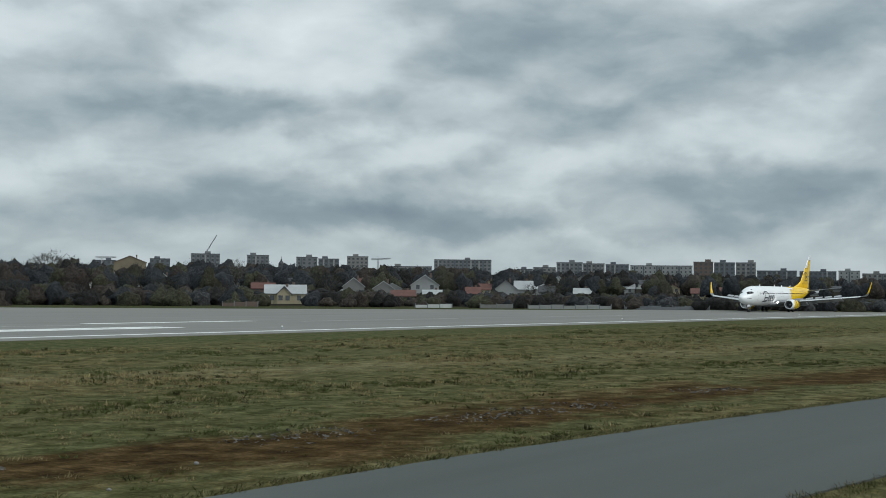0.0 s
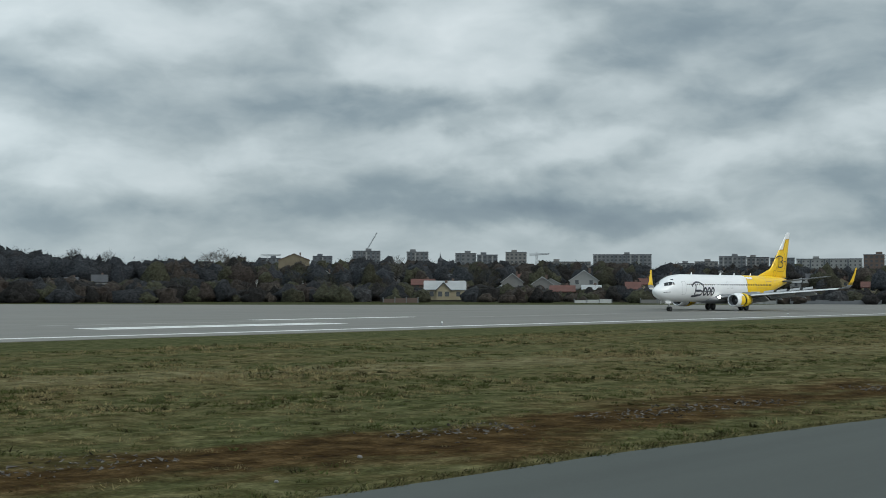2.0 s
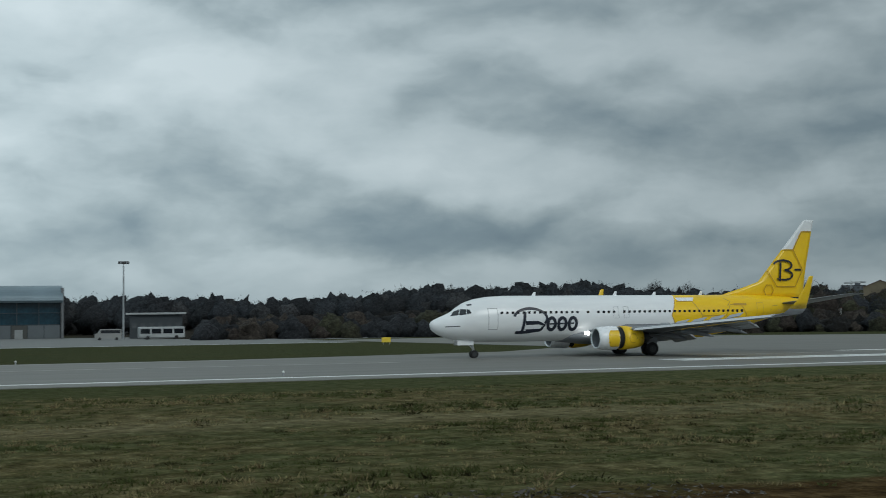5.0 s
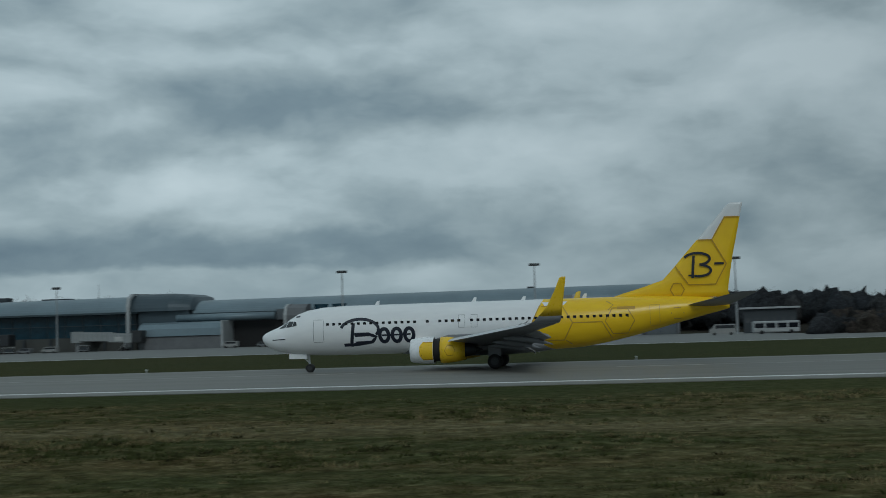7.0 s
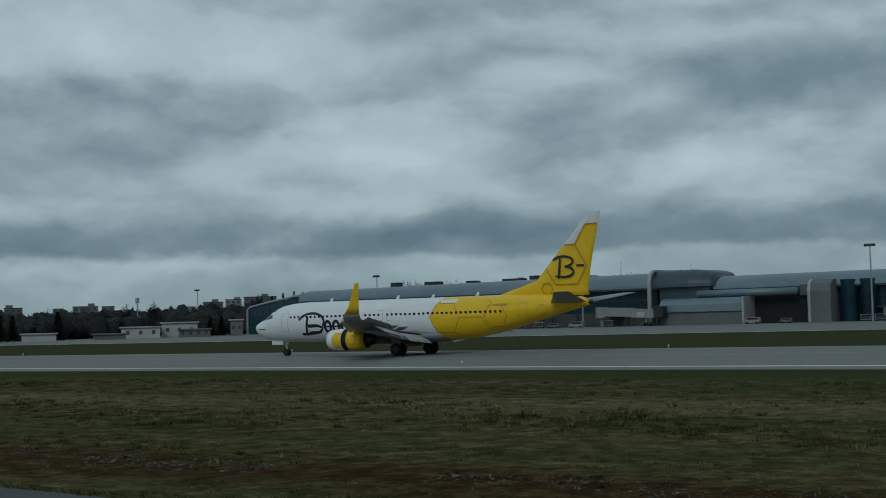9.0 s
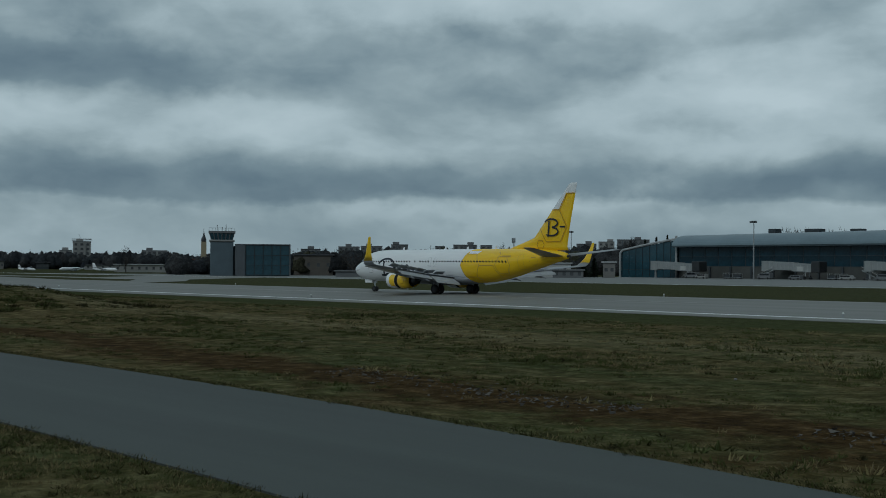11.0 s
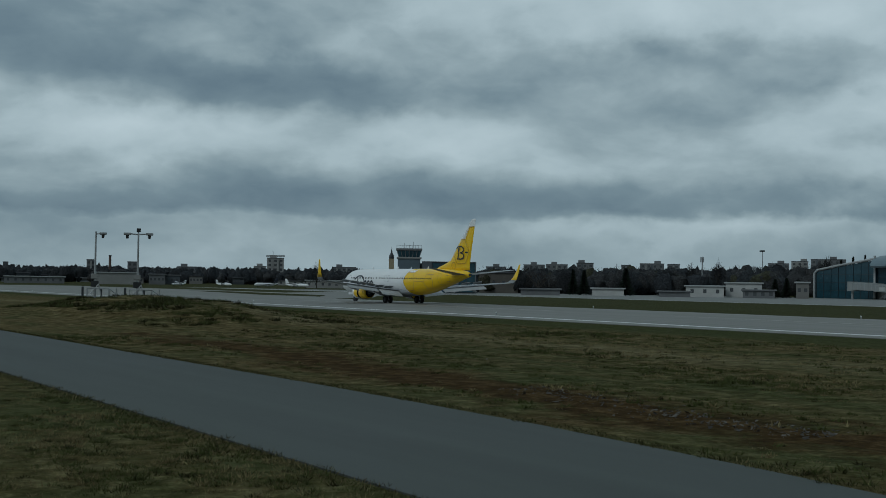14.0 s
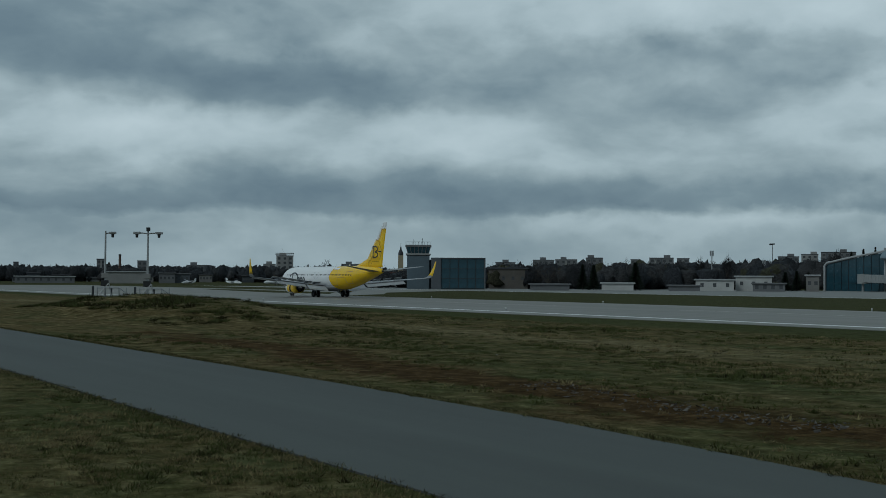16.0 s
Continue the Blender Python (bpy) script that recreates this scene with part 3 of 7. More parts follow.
def build_airliner():
    jet = thing("airliner", pose(0, 0, 0), "white and yellow twin-engined jet airliner rolling on the runway", "airplane")
    bm = bmesh.new()
    n = 56
    rings = []
    dense = []
    for a, b in zip(STATIONS, STATIONS[1:]):
        k = max(2, int((b[0] - a[0]) / 0.6))
        dense += [a[0] + (b[0] - a[0]) * i / k for i in range(k)]
    for s in dense + [38.0]:
        top, low, hw = at_station(s)
        rings.append([(s, hw * math.cos(2 * math.pi * i / n), (top + low) / 2 + (top - low) / 2 * math.sin(2 * math.pi * i / n)) for i in range(n)])
    loft(bm, rings)
    part("fuselage", bm, livery_material(), jet, "white forward and yellow aft fuselage", smooth=True)
    # belly fairing at the wing roots
    bm = bmesh.new()
    rings = []
    for s, w, d in ((11.8, 0.5, 0.05), (12.8, 1.3, 0.15), (14, 1.95, 0.28), (17, 2.1, 0.34), (20.5, 2.1, 0.34), (22.5, 1.7, 0.2), (24.2, 0.5, 0.02)):
        rings.append([(s, w * math.cos(a), 1.75 + (0.41 + d) * math.sin(a)) for a in (math.pi * 2 * i / 20 for i in range(20))])
    loft(bm, rings)
    part("belly_fairing", bm, WINGGREY, jet, "grey belly fairing", smooth=True)
    # fin with its dorsal fillet
    bm = bmesh.new()
    outline = [(5.1, 28.2, 38.1, 0.16), (5.55, 29.6, 37.95, 0.2), (6.0, 31.2, 38.0, 0.3), (6.55, 32.9, 38.1, 0.42), (7.3, 33.6, 38.22, 0.42), (8.5, 34.66, 38.45, 0.38), (10, 36.0, 38.8, 0.3), (11.4, 37.28, 39.1, 0.2), (12.35, 38.1, 39.33, 0.14), (12.52, 38.4, 39.36, 0.06)]
    rings = []
    for z, le, te, th in outline:
        sec = aerofoil(le, te, 0, 0, th)
        rings.append([(x, h * 0.9, z) for x, _, h in sec])
    loft(bm, rings)
    fin = part("fin", bm, fin_material(), jet, "yellow fin with a white tip", smooth=True)
    zs = [(o[0], o[1], o[2], o[3]) for o in outline]

    def fin_y(s, z):
        for a, b in zip(zs, zs[1:]):
            if z <= b[0]:
                k = max(0, (z - a[0]) / (b[0] - a[0]))
                le, te, th = (a[i] + (b[i] - a[i]) * k for i in (1, 2, 3))
                u = max(0.0, min(1.0, (s - le) / (te - le)))
                return 0.5 * th * (1.9 * math.sqrt(u) * (1 - u) + 0.02) + 0.06
        return 0.06

    for side in (-1, 1):
        b2 = bmesh.new()
        band(b2, [(35.78, 9.62), (36.85, 9.62), (37.9, 11.38), (39.0, 11.38)], 0.1, side, 0.02, fin_y)
        band(b2, [(36.85, 9.6), (37.9, 7.7), (37.0, 6.1), (34.9, 6.1), (33.9, 7.6)], 0.09, side, 0.02, fin_y)
        band(b2, hexagon(34.0, 5.75, 0.55, 0.5), 0.09, side, 0.02, fin_y, closed=True)
        part("fin_outline", b2, OCHRE, fin, "ochre hexagon outlines")
        b2 = bmesh.new()
        band(b2, [(35.38, 8.4), (35.3, 7.6), (35.22, 6.62)], 0.21, side, 0.035, fin_y)
        band(b2, ellipse(35.62, 8.13, 1.0, 0.47, 18, 165, -80), 0.19, side, 0.035, fin_y)
        band(b2, ellipse(35.75, 7.2, 0.92, 0.45, 16, 80, -110), 0.19, side, 0.035, fin_y)
        band(b2, [(35.5, 6.78), (34.9, 6.85)], 0.13, side, 0.035, fin_y)
        band(b2, [(36.95, 7.72), (37.7, 7.72)], 0.18, side, 0.035, fin_y)
        part("fin_emblem", b2, NAVY, fin, "dark navy stroked emblem")
    # tailplane halves
    for side in (-1, 1):
        bm = bmesh.new()
        loft(bm, [aerofoil(le, te, side * y, z, th) for y, le, te, z, th in ((0.55, 34.5, 38.0, 4.45, 0.34), (3.5, 36.1, 38.7, 4.82, 0.24), (6.9, 37.95, 39.45, 5.25, 0.13), (7.15, 38.3, 39.45, 5.28, 0.05))])
        bmesh.ops.recalc_face_normals(bm, faces=bm.faces[:])
        part("tailplane", bm, WINGGREY, jet, "grey tailplane half", smooth=True)
    # wings, winglets, flaps, spoilers, engines
    LE = lambda y: 13.6 + (y - 1.7) * 0.70 if y < 5.8 else 16.47 + (y - 5.8) * 0.635
    TE = lambda y: 21.5 if y < 5.8 else 21.5 + (y - 5.8) * 0.345
    ZW = lambda y: 1.95 + (y - 1.7) * 0.095
    for side in (-1, 1):
        bm = bmesh.new()
        secs = []
        for y, th in ((1.5, 1.05), (3.5, 0.82), (5.8, 0.62), (9, 0.45), (13, 0.32), (17.0, 0.2)):
            secs.append(aerofoil(LE(y), TE(y), side * y, ZW(y), th))
        loft(bm, secs)
        bmesh.ops.recalc_face_normals(bm, faces=bm.faces[:])
        part("wing", bm, WINGGREY, jet, "grey swept wing", smooth=True)
        bm = bmesh.new()
        loft(bm, [[(LE(y) - 0.32 + 0.55 * k, side * y, ZW(y) - 0.14 + 0.34 * math.sqrt(max(k, 0)) * (1 - 0.35 * k) * q + 0.03 * (1 - q)) for k, q in ((0, 1), (0.25, 1), (0.6, 1), (1, 1), (1, 0.6), (0.5, 0.3), (0.1, -0.3))] for y in (6.0, 10, 14, 16.4)])
        bmesh.ops.recalc_face_normals(bm, faces=bm.faces[:])
        part("slat", bm, SLAT, jet, "pale extended leading edge slat", smooth=False)
        rings = []
        for y, z, le, te, th in ((16.6, 3.36, 23.33, 25.25, 0.2), (17.1, 3.5, 23.62, 25.42, 0.2), (17.42, 3.85, 24.0, 25.52, 0.17), (17.6, 4.45, 24.55, 25.6, 0.13), (17.85, 5.6, 25.16, 25.78, 0.09), (17.95, 6.32, 25.46, 25.88, 0.06), (17.96, 6.4, 25.62, 25.88, 0.03)):
            lean = smooth01((z - 3.4) / 0.9) * radians(82)
            sec = aerofoil(le, te, 0, 0, th)
            rings.append([(x, side * (y - h * math.sin(lean)), z + h * math.cos(lean)) for x, _, h in sec])
        for nm, some, mat, lab in (("wing_tip", rings[:3], WINGGREY, "grey curved wing tip"), ("winglet", rings[2:], YELLOW, "yellow upturned winglet")):
            bm = bmesh.new()
            loft(bm, some)
            bmesh.ops.recalc_face_normals(bm, faces=bm.faces[:])
            part(nm, bm, mat, jet, lab, smooth=True)
        for y0, y1, ext, drop in ((2.0, 5.6, 1.6, 0.8), (6.0, 12.4, 1.1, 0.48)):
            for k0, k1, lab in ((0.0, 0.55, "flap"), (0.58, 1.0, "flap")):
                bm = bmesh.new()
                rings = []
                for y in (y0, y1):
                    x0 = TE(y) - 0.35 + ext * k0
                    x1 = TE(y) - 0.35 + ext * k1
                    z0 = ZW(y) - 0.12 - drop * k0 ** 1.3
                    z1 = ZW(y) - 0.12 - drop * k1 ** 1.3
                    rings.append([(x0, side * y, z0 + 0.06), ((x0 + x1) / 2, side * y, (z0 + z1) / 2 + 0.12), (x1, side * y, z1 + 0.015), (x1, side * y, z1 - 0.015), ((x0 + x1) / 2, side * y, (z0 + z1) / 2 - 0.05), (x0, side * y, z0 - 0.06)])
                loft(bm, rings)
                bmesh.ops.recalc_face_normals(bm, faces=bm.faces[:])
                part(lab, bm, SPOILER, jet, "lowered pale grey wing flap")
        for y in (3.0, 4.6, 6.6, 8.4, 10.2, 12.0):
            a = TE(y) - (1.75 if y < 5.8 else 1.35)
            m = Matrix.Translation((a, side * y, ZW(y) + 0.28)) @ Matrix.Rotation(radians(-30), 4, "Y") @ Matrix.Rotation(radians(side * -17 if y > 5.8 else 0), 4, "Z")
            part("spoiler", boxed(0, -0.74, -0.02, 0.62, 0.74, 0.03, m=m), SPOILER, jet, "raised pale grey spoiler panel")
        for y in (4.3, 7.4, 10.6):
            bm = bmesh.new()
            x0 = TE(y) - 2.2
            rings = []
            for k, r in ((0, 0.03), (0.15, 0.16), (0.45, 0.24), (0.75, 0.17), (1, 0.03)):
                rings.append([(x0 + 3.6 * k, side * y + r * 0.75 * math.cos(2 * math.pi * i / 12), ZW(y) - 0.38 - 0.55 * k * k + r * math.sin(2 * math.pi * i / 12)) for i in range(12)])
            loft(bm, rings)
            part("flap_track_fairing", bm, WINGGREY, jet, "grey canoe-shaped fairing", smooth=True)
        # engine
        cy, cz, seg = side * 4.83, 1.56, 40

        def lathe(prof, nm, mat, parent, lab="", smooth=True):
            b3 = bmesh.new()
            loft(b3, [[(s, cy + r * math.cos(2 * math.pi * i / seg), cz + r * (0.93 if math.sin(2 * math.pi * i / seg) < 0 else 1) * math.sin(2 * math.pi * i / seg)) for i in range(seg)] for s, r in prof], caps=False)
            return part(nm, b3, mat, parent, lab, smooth)

        cowl = lathe([(13.36, 0.785), (13.29, 0.82), (13.26, 0.86), (13.34, 0.93), (13.7, 1.0), (14.4, 1.06), (15.1, 1.07)], "engine_cowl", WHITE, jet, "white front engine cowl")
        lathe([(15.08, 1.0), (15.1, 0.9), (15.66, 0.9), (15.68, 1.0)], "reverser_gap", BLACK, cowl, "black opened thrust reverser gap")
        lathe([(15.63, 0.95), (15.63, 1.06), (16.2, 1.04), (16.9, 0.95), (17.55, 0.82), (17.5, 0.78), (16.6, 0.86)], "reverser_sleeve", YELLOW, cowl, "yellow reverser sleeve slid back")
        lathe([(16.4, 0.62), (17.5, 0.58), (18.3, 0.42), (18.32, 0.36), (17.6, 0.4)], "core_nozzle", DARKMETAL, cowl)
        lathe([(17.4, 0.36), (18.4, 0.2), (18.85, 0.03)], "exhaust_plug", DARKMETAL, cowl)
        lathe([(14.32, 0.76), (13.6, 0.76), (13.36, 0.785)], "intake_liner", WINGGREY, cowl, "dull grey intake liner")
        lathe([(14.28, 0.77), (14.3, 0.2), (14.29, 0.02)], "fan", DARKMETAL, cowl, "dark fan face")
        lathe([(14.28, 0.22), (14.05, 0.13), (13.95, 0.01)], "spinner", WINGGREY, cowl)
        lathe([(17.0, 0.8), (17.02, 0.55)], "bypass_recess", BLACK, cowl)

        def cowl_y(s, z):
            r = float(np.interp(s, (13.3, 13.7, 14.4, 15.1, 15.63, 16.2, 16.9), (0.93, 1.0, 1.06, 1.07, 1.06, 1.04, 0.95)))
            return 4.83 * 1 + (math.sqrt(max(0, r * r - ((z - cz) / (0.93 if z < cz else 1)) ** 2)))

        b2 = bmesh.new()
        patch(b2, [(14.05, 1.2), (14.3, 0.85), (14.3, 2.25), (14.05, 1.9)], side, 0.012, cowl_y)
        patch(b2, [(14.3, 0.85), (15.08, 0.85), (15.08, 2.25), (14.3, 2.25)], side, 0.016, cowl_y)
        part("cowl_panel", b2, YELLOW, cowl, "yellow hexagon field on the cowl")
        b2 = bmesh.new()
        band(b2, [(15.05, 0.9), (14.35, 0.9), (14.05, 1.55), (14.35, 2.2), (15.05, 2.2)], 0.06, side, 0.02, cowl_y)
        part("sleeve_outline", band(bmesh.new(), hexagon(16.4, 1.55, 0.4, 0.38), 0.05, side, 0.02, cowl_y, closed=True), OCHRE, cowl, "ochre hexagon outline")
        part("cowl_outline", b2, OCHRE, cowl, "ochre hexagon outlines")
        b2 = bmesh.new()
        loft(b2, [[(s0, side * (4.83 + w), z) for s0, w in ((a, -0.05), ((a + c) / 2, -0.17), (c, -0.04), (c, 0.04), ((a + c) / 2, 0.17), (a, 0.05))] for a, c, z in ((14.9, 20.0, 2.15), (15.3, 20.2, 2.5), (16.2, 20.4, 2.75))])
        part("pylon", b2, WINGGREY, jet, "grey engine pylon")
        part("landing_light", tube(bmesh.new(), (13.62, side * 2.25, 2.02), (13.95, side * 2.25, 2.02), 0.15, 0.2, 16), LAMP, jet, "lit landing light in the wing root")
        # main landing gear
        bm = bmesh.new()
        tube(bm, (19.6, side * 2.86, 0.55), (19.55, side * 2.75, 2.0), 0.13, 0.17)
        tube(bm, (19.6, side * 2.35, 0.57), (19.6, side * 3.37, 0.57), 0.1)
        tube(bm, (19.5, side * 2.8, 1.1), (19.2, side * 1.2, 1.8), 0.07)
        leg = part("main_gear_leg", bm, METAL, jet, "grey metal main landing gear leg")
        for dy in (-0.43, 0.43):
            wheel_set(leg, "main_wheel", 19.6, side * 2.86 + dy, 0.57, 0.4, "black main wheel")
        part("gear_door", boxed(19.1, side * 3.3 - 0.03, 0.95, 20.1, side * 3.3 + 0.03, 1.85, bevel=0.015), WINGGREY, jet, "grey landing gear door")
    bm = bmesh.new()
    tube(bm, (4.0, 0, 0.34), (3.85, 0, 1.6), 0.08, 0.11)
    tube(bm, (4.0, -0.28, 0.34), (4.0, 0.28, 0.34), 0.06)
    tube(bm, (3.95, 0, 0.75), (3.2, 0, 1.5), 0.05)
    leg = part("nose_gear_leg", bm, METAL, jet, "grey metal nose landing gear leg")
    for y in (-0.2, 0.2):
        wheel_set(leg, "nose_wheel", 4.0, y, 0.345, 0.2, "black nose wheel")
    for side in (-1, 1):
        part("nose_gear_door", boxed(2.35, side * 0.42 - 0.02, 1.12, 3.85, side * 0.42 + 0.02, 1.55, bevel=0.01), WHITE, jet, "white open nose gear door")
        lamp = boxed(3.82, side * 0.1 - 0.05, 1.0, 3.86, side * 0.1 + 0.05, 1.1)
        part("taxi_light", lamp, METAL, leg)
    # glazing
    win = boxed(-0.12, -0.012, -0.17, 0.12, 0.012, 0.17, bevel=0.01)
    first = part("cabin_window", win, DARKGLASS, jet)
    skip = {15, 17, 22}
    count = 0
    for side in (-1, 1):
        for i in range(48):
            if i in skip:
                continue
            s = 5.95 + i * 0.511
            m = pose(s, side * (skin_y(s, 3.8) + 0.004), 3.8, 0 if side < 0 else 0)
            m = m @ Matrix.Rotation(radians(-side * 13), 4, "X")
            if count == 0:
                first.matrix_basis = m
            else:
                share("cabin_window", first.data, jet, m)
            count += 1
    for side in (-1, 1):
        for nm, q in (("windshield", [(1.62, 3.62), (2.25, 3.7), (2.45, 4.2), (2.02, 4.02)]), ("side_window", [(2.3, 3.7), (2.85, 3.76), (2.95, 4.2), (2.5, 4.22)]), ("side_window", [(2.9, 3.77), (3.3, 3.85), (3.2, 4.15), (3.0, 4.2)])):
            part(nm, patch(bmesh.new(), q, side, 0.012), DARKGLASS, jet, "dark cockpit window")
        # passenger doors as outlines
        for s, z0, z1, w, wide in ((4.75, 2.45, 4.25, 0.84, 0.035), (31.75, 3.0, 4.6, 0.76, 0.035)):
            part("door_outline", band(bmesh.new(), [(s, z0), (s + w, z0), (s + w, z1), (s, z1)], wide, side, 0.013, closed=True), WINGGREY if s < 20 else OCHRE, jet, "thin door outline")
        for s in (16.9, 17.9):
            part("exit_outline", band(bmesh.new(), [(s - 0.25, 3.3), (s + 0.25, 3.3), (s + 0.25, 4.3), (s - 0.25, 4.3)], 0.025, side, 0.013, closed=True), WINGGREY, jet, "thin exit outline")
        # ochre honeycomb on the yellow skin
        b2 = bmesh.new()
        band(b2, [(23.2, 5.0), (22.5, 3.5), (23.15, 2.05), (25.0, 2.05), (25.7, 3.4), (24.9, 4.75), (23.25, 4.75)], 0.09, side)
        band(b2, [(25.7, 3.4), (28.0, 3.4), (28.75, 2.1)], 0.08, side)
        part("honeycomb_outline", b2, OCHRE, jet, "ochre honeycomb outline")
        for cell, wide, closed in (([(25.1, 2.05), (25.6, 1.7)], 0.08, False), (hexagon(29.4, 3.45, 1.15, 1.0), 0.08, True), ([(28.4, 5.0), (28.9, 4.7), (28.5, 4.3)], 0.08, False), (hexagon(33.9, 3.9, 0.5, 0.42), 0.07, True)):
            part("honeycomb_outline", band(bmesh.new(), cell, wide, side, closed=closed), OCHRE, jet, "ochre honeycomb outline")
        part("roof_panel", patch(bmesh.new(), [(23.5, 4.78), (25.0, 4.78), (25.3, 5.1), (23.3, 5.1)], side, 0.011), WHITE, jet, "white honeycomb field")
        # airline emblem as plain strokes, and bars for the registration and the small writing
        b2 = bmesh.new()
        band(b2, ellipse(8.6, 3.35, 1.55, 0.86, 18, 168, -30), 0.24, side, 0.018)
        band(b2, [(8.1, 3.9), (8.0, 3.0), (7.85, 2.02)], 0.27, side, 0.018)
        band(b2, [(7.25, 2.15), (8.4, 2.18), (9.6, 2.35), (9.95, 2.75), (9.3, 3.0), (8.15, 3.0)], 0.25, side, 0.018)
        band(b2, [(8.2, 2.6), (9.5, 2.66)], 0.62, side, 0.016)
        for c in (10.6, 11.62, 12.64):
            band(b2, ellipse(c, 2.86, 0.36, 0.52, 20), 0.29, side, 0.018, closed=True)
        band(b2, [(10.4, 2.86), (12.75, 2.9)], 0.13, side, 0.021)
        part("emblem", b2, NAVY, jet, "dark navy stroked airline emblem")
        part("registration_bar", band(bmesh.new(), [(29.2, 4.45), (30.6, 4.45)], 0.2, side, 0.018), OCHRE, jet, "dark registration bar")
        part("writing_bar", band(bmesh.new(), [(1.1, 2.72), (2.3, 2.76)], 0.07, side, 0.018), NAVY, jet, "small dark writing bar")
        part("rear_writing_bar", band(bmesh.new(), [(3.1, 4.55), (3.5, 4.6)], 0.12, side, 0.018), NAVY, jet)
    for s, h in ((9.5, 0.32), (17.5, 0.35), (21.5, 0.3), (26.4, 0.35)):
        bm = bmesh.new()
        loft(bm, [[(s, -0.03, 5.3), (s + 0.4, -0.03, 5.3), (s + 0.4, 0.03, 5.3), (s, 0.03, 5.3)], [(s + 0.25, -0.015, 5.36 + h), (s + 0.45, -0.015, 5.36 + h), (s + 0.45, 0.015, 5.36 + h), (s + 0.25, 0.015, 5.36 + h)]])
        part("antenna", bm, WHITE, jet, "small white blade antenna")
    bm = bmesh.new()
    tube(bm, (37.9, 0, 4.46), (38.35, 0, 4.5), 0.2, 0.12, 14)
    part("tail_exhaust", bm, DARKMETAL, jet)
    return jet


airliner = build_airliner()

# ---------------------------------------------------------------- runway furniture
for k in (-0.9, 1.4):
    stripe(49, 84 + k, 73.5, 84 + k, 1.7, "touchdown_marking", "broad white touchdown bar on the runway")
stripe(75, 98, 97, 98, 1.6, "touchdown_marking", "broad white touchdown bar on the runway")
stripe(-45, 203.6, 58, 203.6, 0.8, "apron_marking", "pale apron edge line")
stripe(-900, 203.6, -46, 203.6, 0.8, "apron_marking", "pale apron edge line")

LAMPGLASS = plain("frosted_lamp_glass", (0.8, 0.82, 0.8), 0.25, vary=0.05)
SIGNYEL = plain("yellow_sign_face", (0.85, 0.62, 0.05), 0.5, vary=0.06)
GALV = plain("galvanised_steel", (0.36, 0.375, 0.385), 0.5, 0.5, vary=0.12)
PALEWALL = plain("pale_render", (0.27, 0.272, 0.265), 0.85, vary=0.1, scale=0.25)
CREAM = plain("cream_render", (0.33, 0.285, 0.19), 0.85, vary=0.1, scale=0.3)
OCHREWALL = plain("dull_ochre_render", (0.18, 0.15, 0.10), 0.85, vary=0.14, scale=0.3)
WHITEWALL = plain("white_render", (0.47, 0.475, 0.465), 0.85, vary=0.1, scale=0.3)
GREYWALL = plain("grey_panel_concrete", (0.15, 0.156, 0.163), 0.85, vary=0.14, scale=0.2)
BEIGE = plain("beige_panel_concrete", (0.185, 0.18, 0.172), 0.85, vary=0.12, scale=0.2)
BEIGEDARK = plain("dull_grey_brown_render", (0.105, 0.095, 0.083), 0.9, vary=0.14, scale=0.3)
BROWNWALL = plain("brown_brick_wall", (0.12, 0.085, 0.07), 0.9, vary=0.14, scale=0.3)
# slate wall, lightened to grey-blue: distance haze put into its colour
SLATEWALL = plain("hazed_slate_wall", (0.098, 0.110, 0.124), 0.85, vary=0.12, scale=0.2)
REDROOF = plain("red_tile_roof", (0.12, 0.055, 0.045), 0.85, vary=0.18, scale=0.4)
DARKROOF = plain("dark_slate_roof", (0.06, 0.063, 0.07), 0.8, vary=0.18, scale=0.4)
TINROOF = plain("pale_metal_roof", (0.36, 0.375, 0.38), 0.55, vary=0.12, scale=0.3)
PANE = plain("far_window_glass", (0.082, 0.088, 0.094), 0.2, vary=0.2, scale=0.3)
BARK = plain("tree_bark", (0.055, 0.048, 0.042), 0.95, vary=0.25, scale=2)


def edge_light(x, y):
    ob = thing("runway_light", pose(x, y, Z_PAVE), "small white runway edge light on a short post", "runway light", "runway edge lights")
    part("post", tube(bmesh.new(), (0, 0, 0), (0, 0, 0.22), 0.06, n=8), GALV, ob)
    bm = bmesh.new()
    tube(bm, (0, 0, 0.22), (0, 0, 0.28), 0.075, 0.075, 10)
    tube(bm, (0, 0, 0.28), (0, 0, 0.34), 0.07, 0.04, 10)
    part("lamp_glass", bm, LAMPGLASS, ob, "white lamp glass", smooth=False)
    return ob


light0 = edge_light(16.3, 73.4)
for k in range(-6, 7):
    if k:
        copy_thing(light0, pose(16.3 + 60 * k, 73.4, Z_PAVE))
for k in range(-4, 1):
    copy_thing(light0, pose(1.7 + 45 * k, 110.8, Z_PAVE))


def taxi_sign(x, y, w, h, mat, label, turn):
    ob = thing("taxiway_sign", pose(x, y, 0, 0, 0, turn), label, "sign", "taxiway signs")
    part("sign_face", boxed(-w / 2, -0.12, 0.3, w / 2, 0.12, 0.3 + h, bevel=0.03), mat, ob)
    for s in (-0.35, 0.35):
        part("leg", tube(bmesh.new(), (s * w, 0, 0), (s * w, 0, 0.32), 0.05, n=8), GALV, ob)


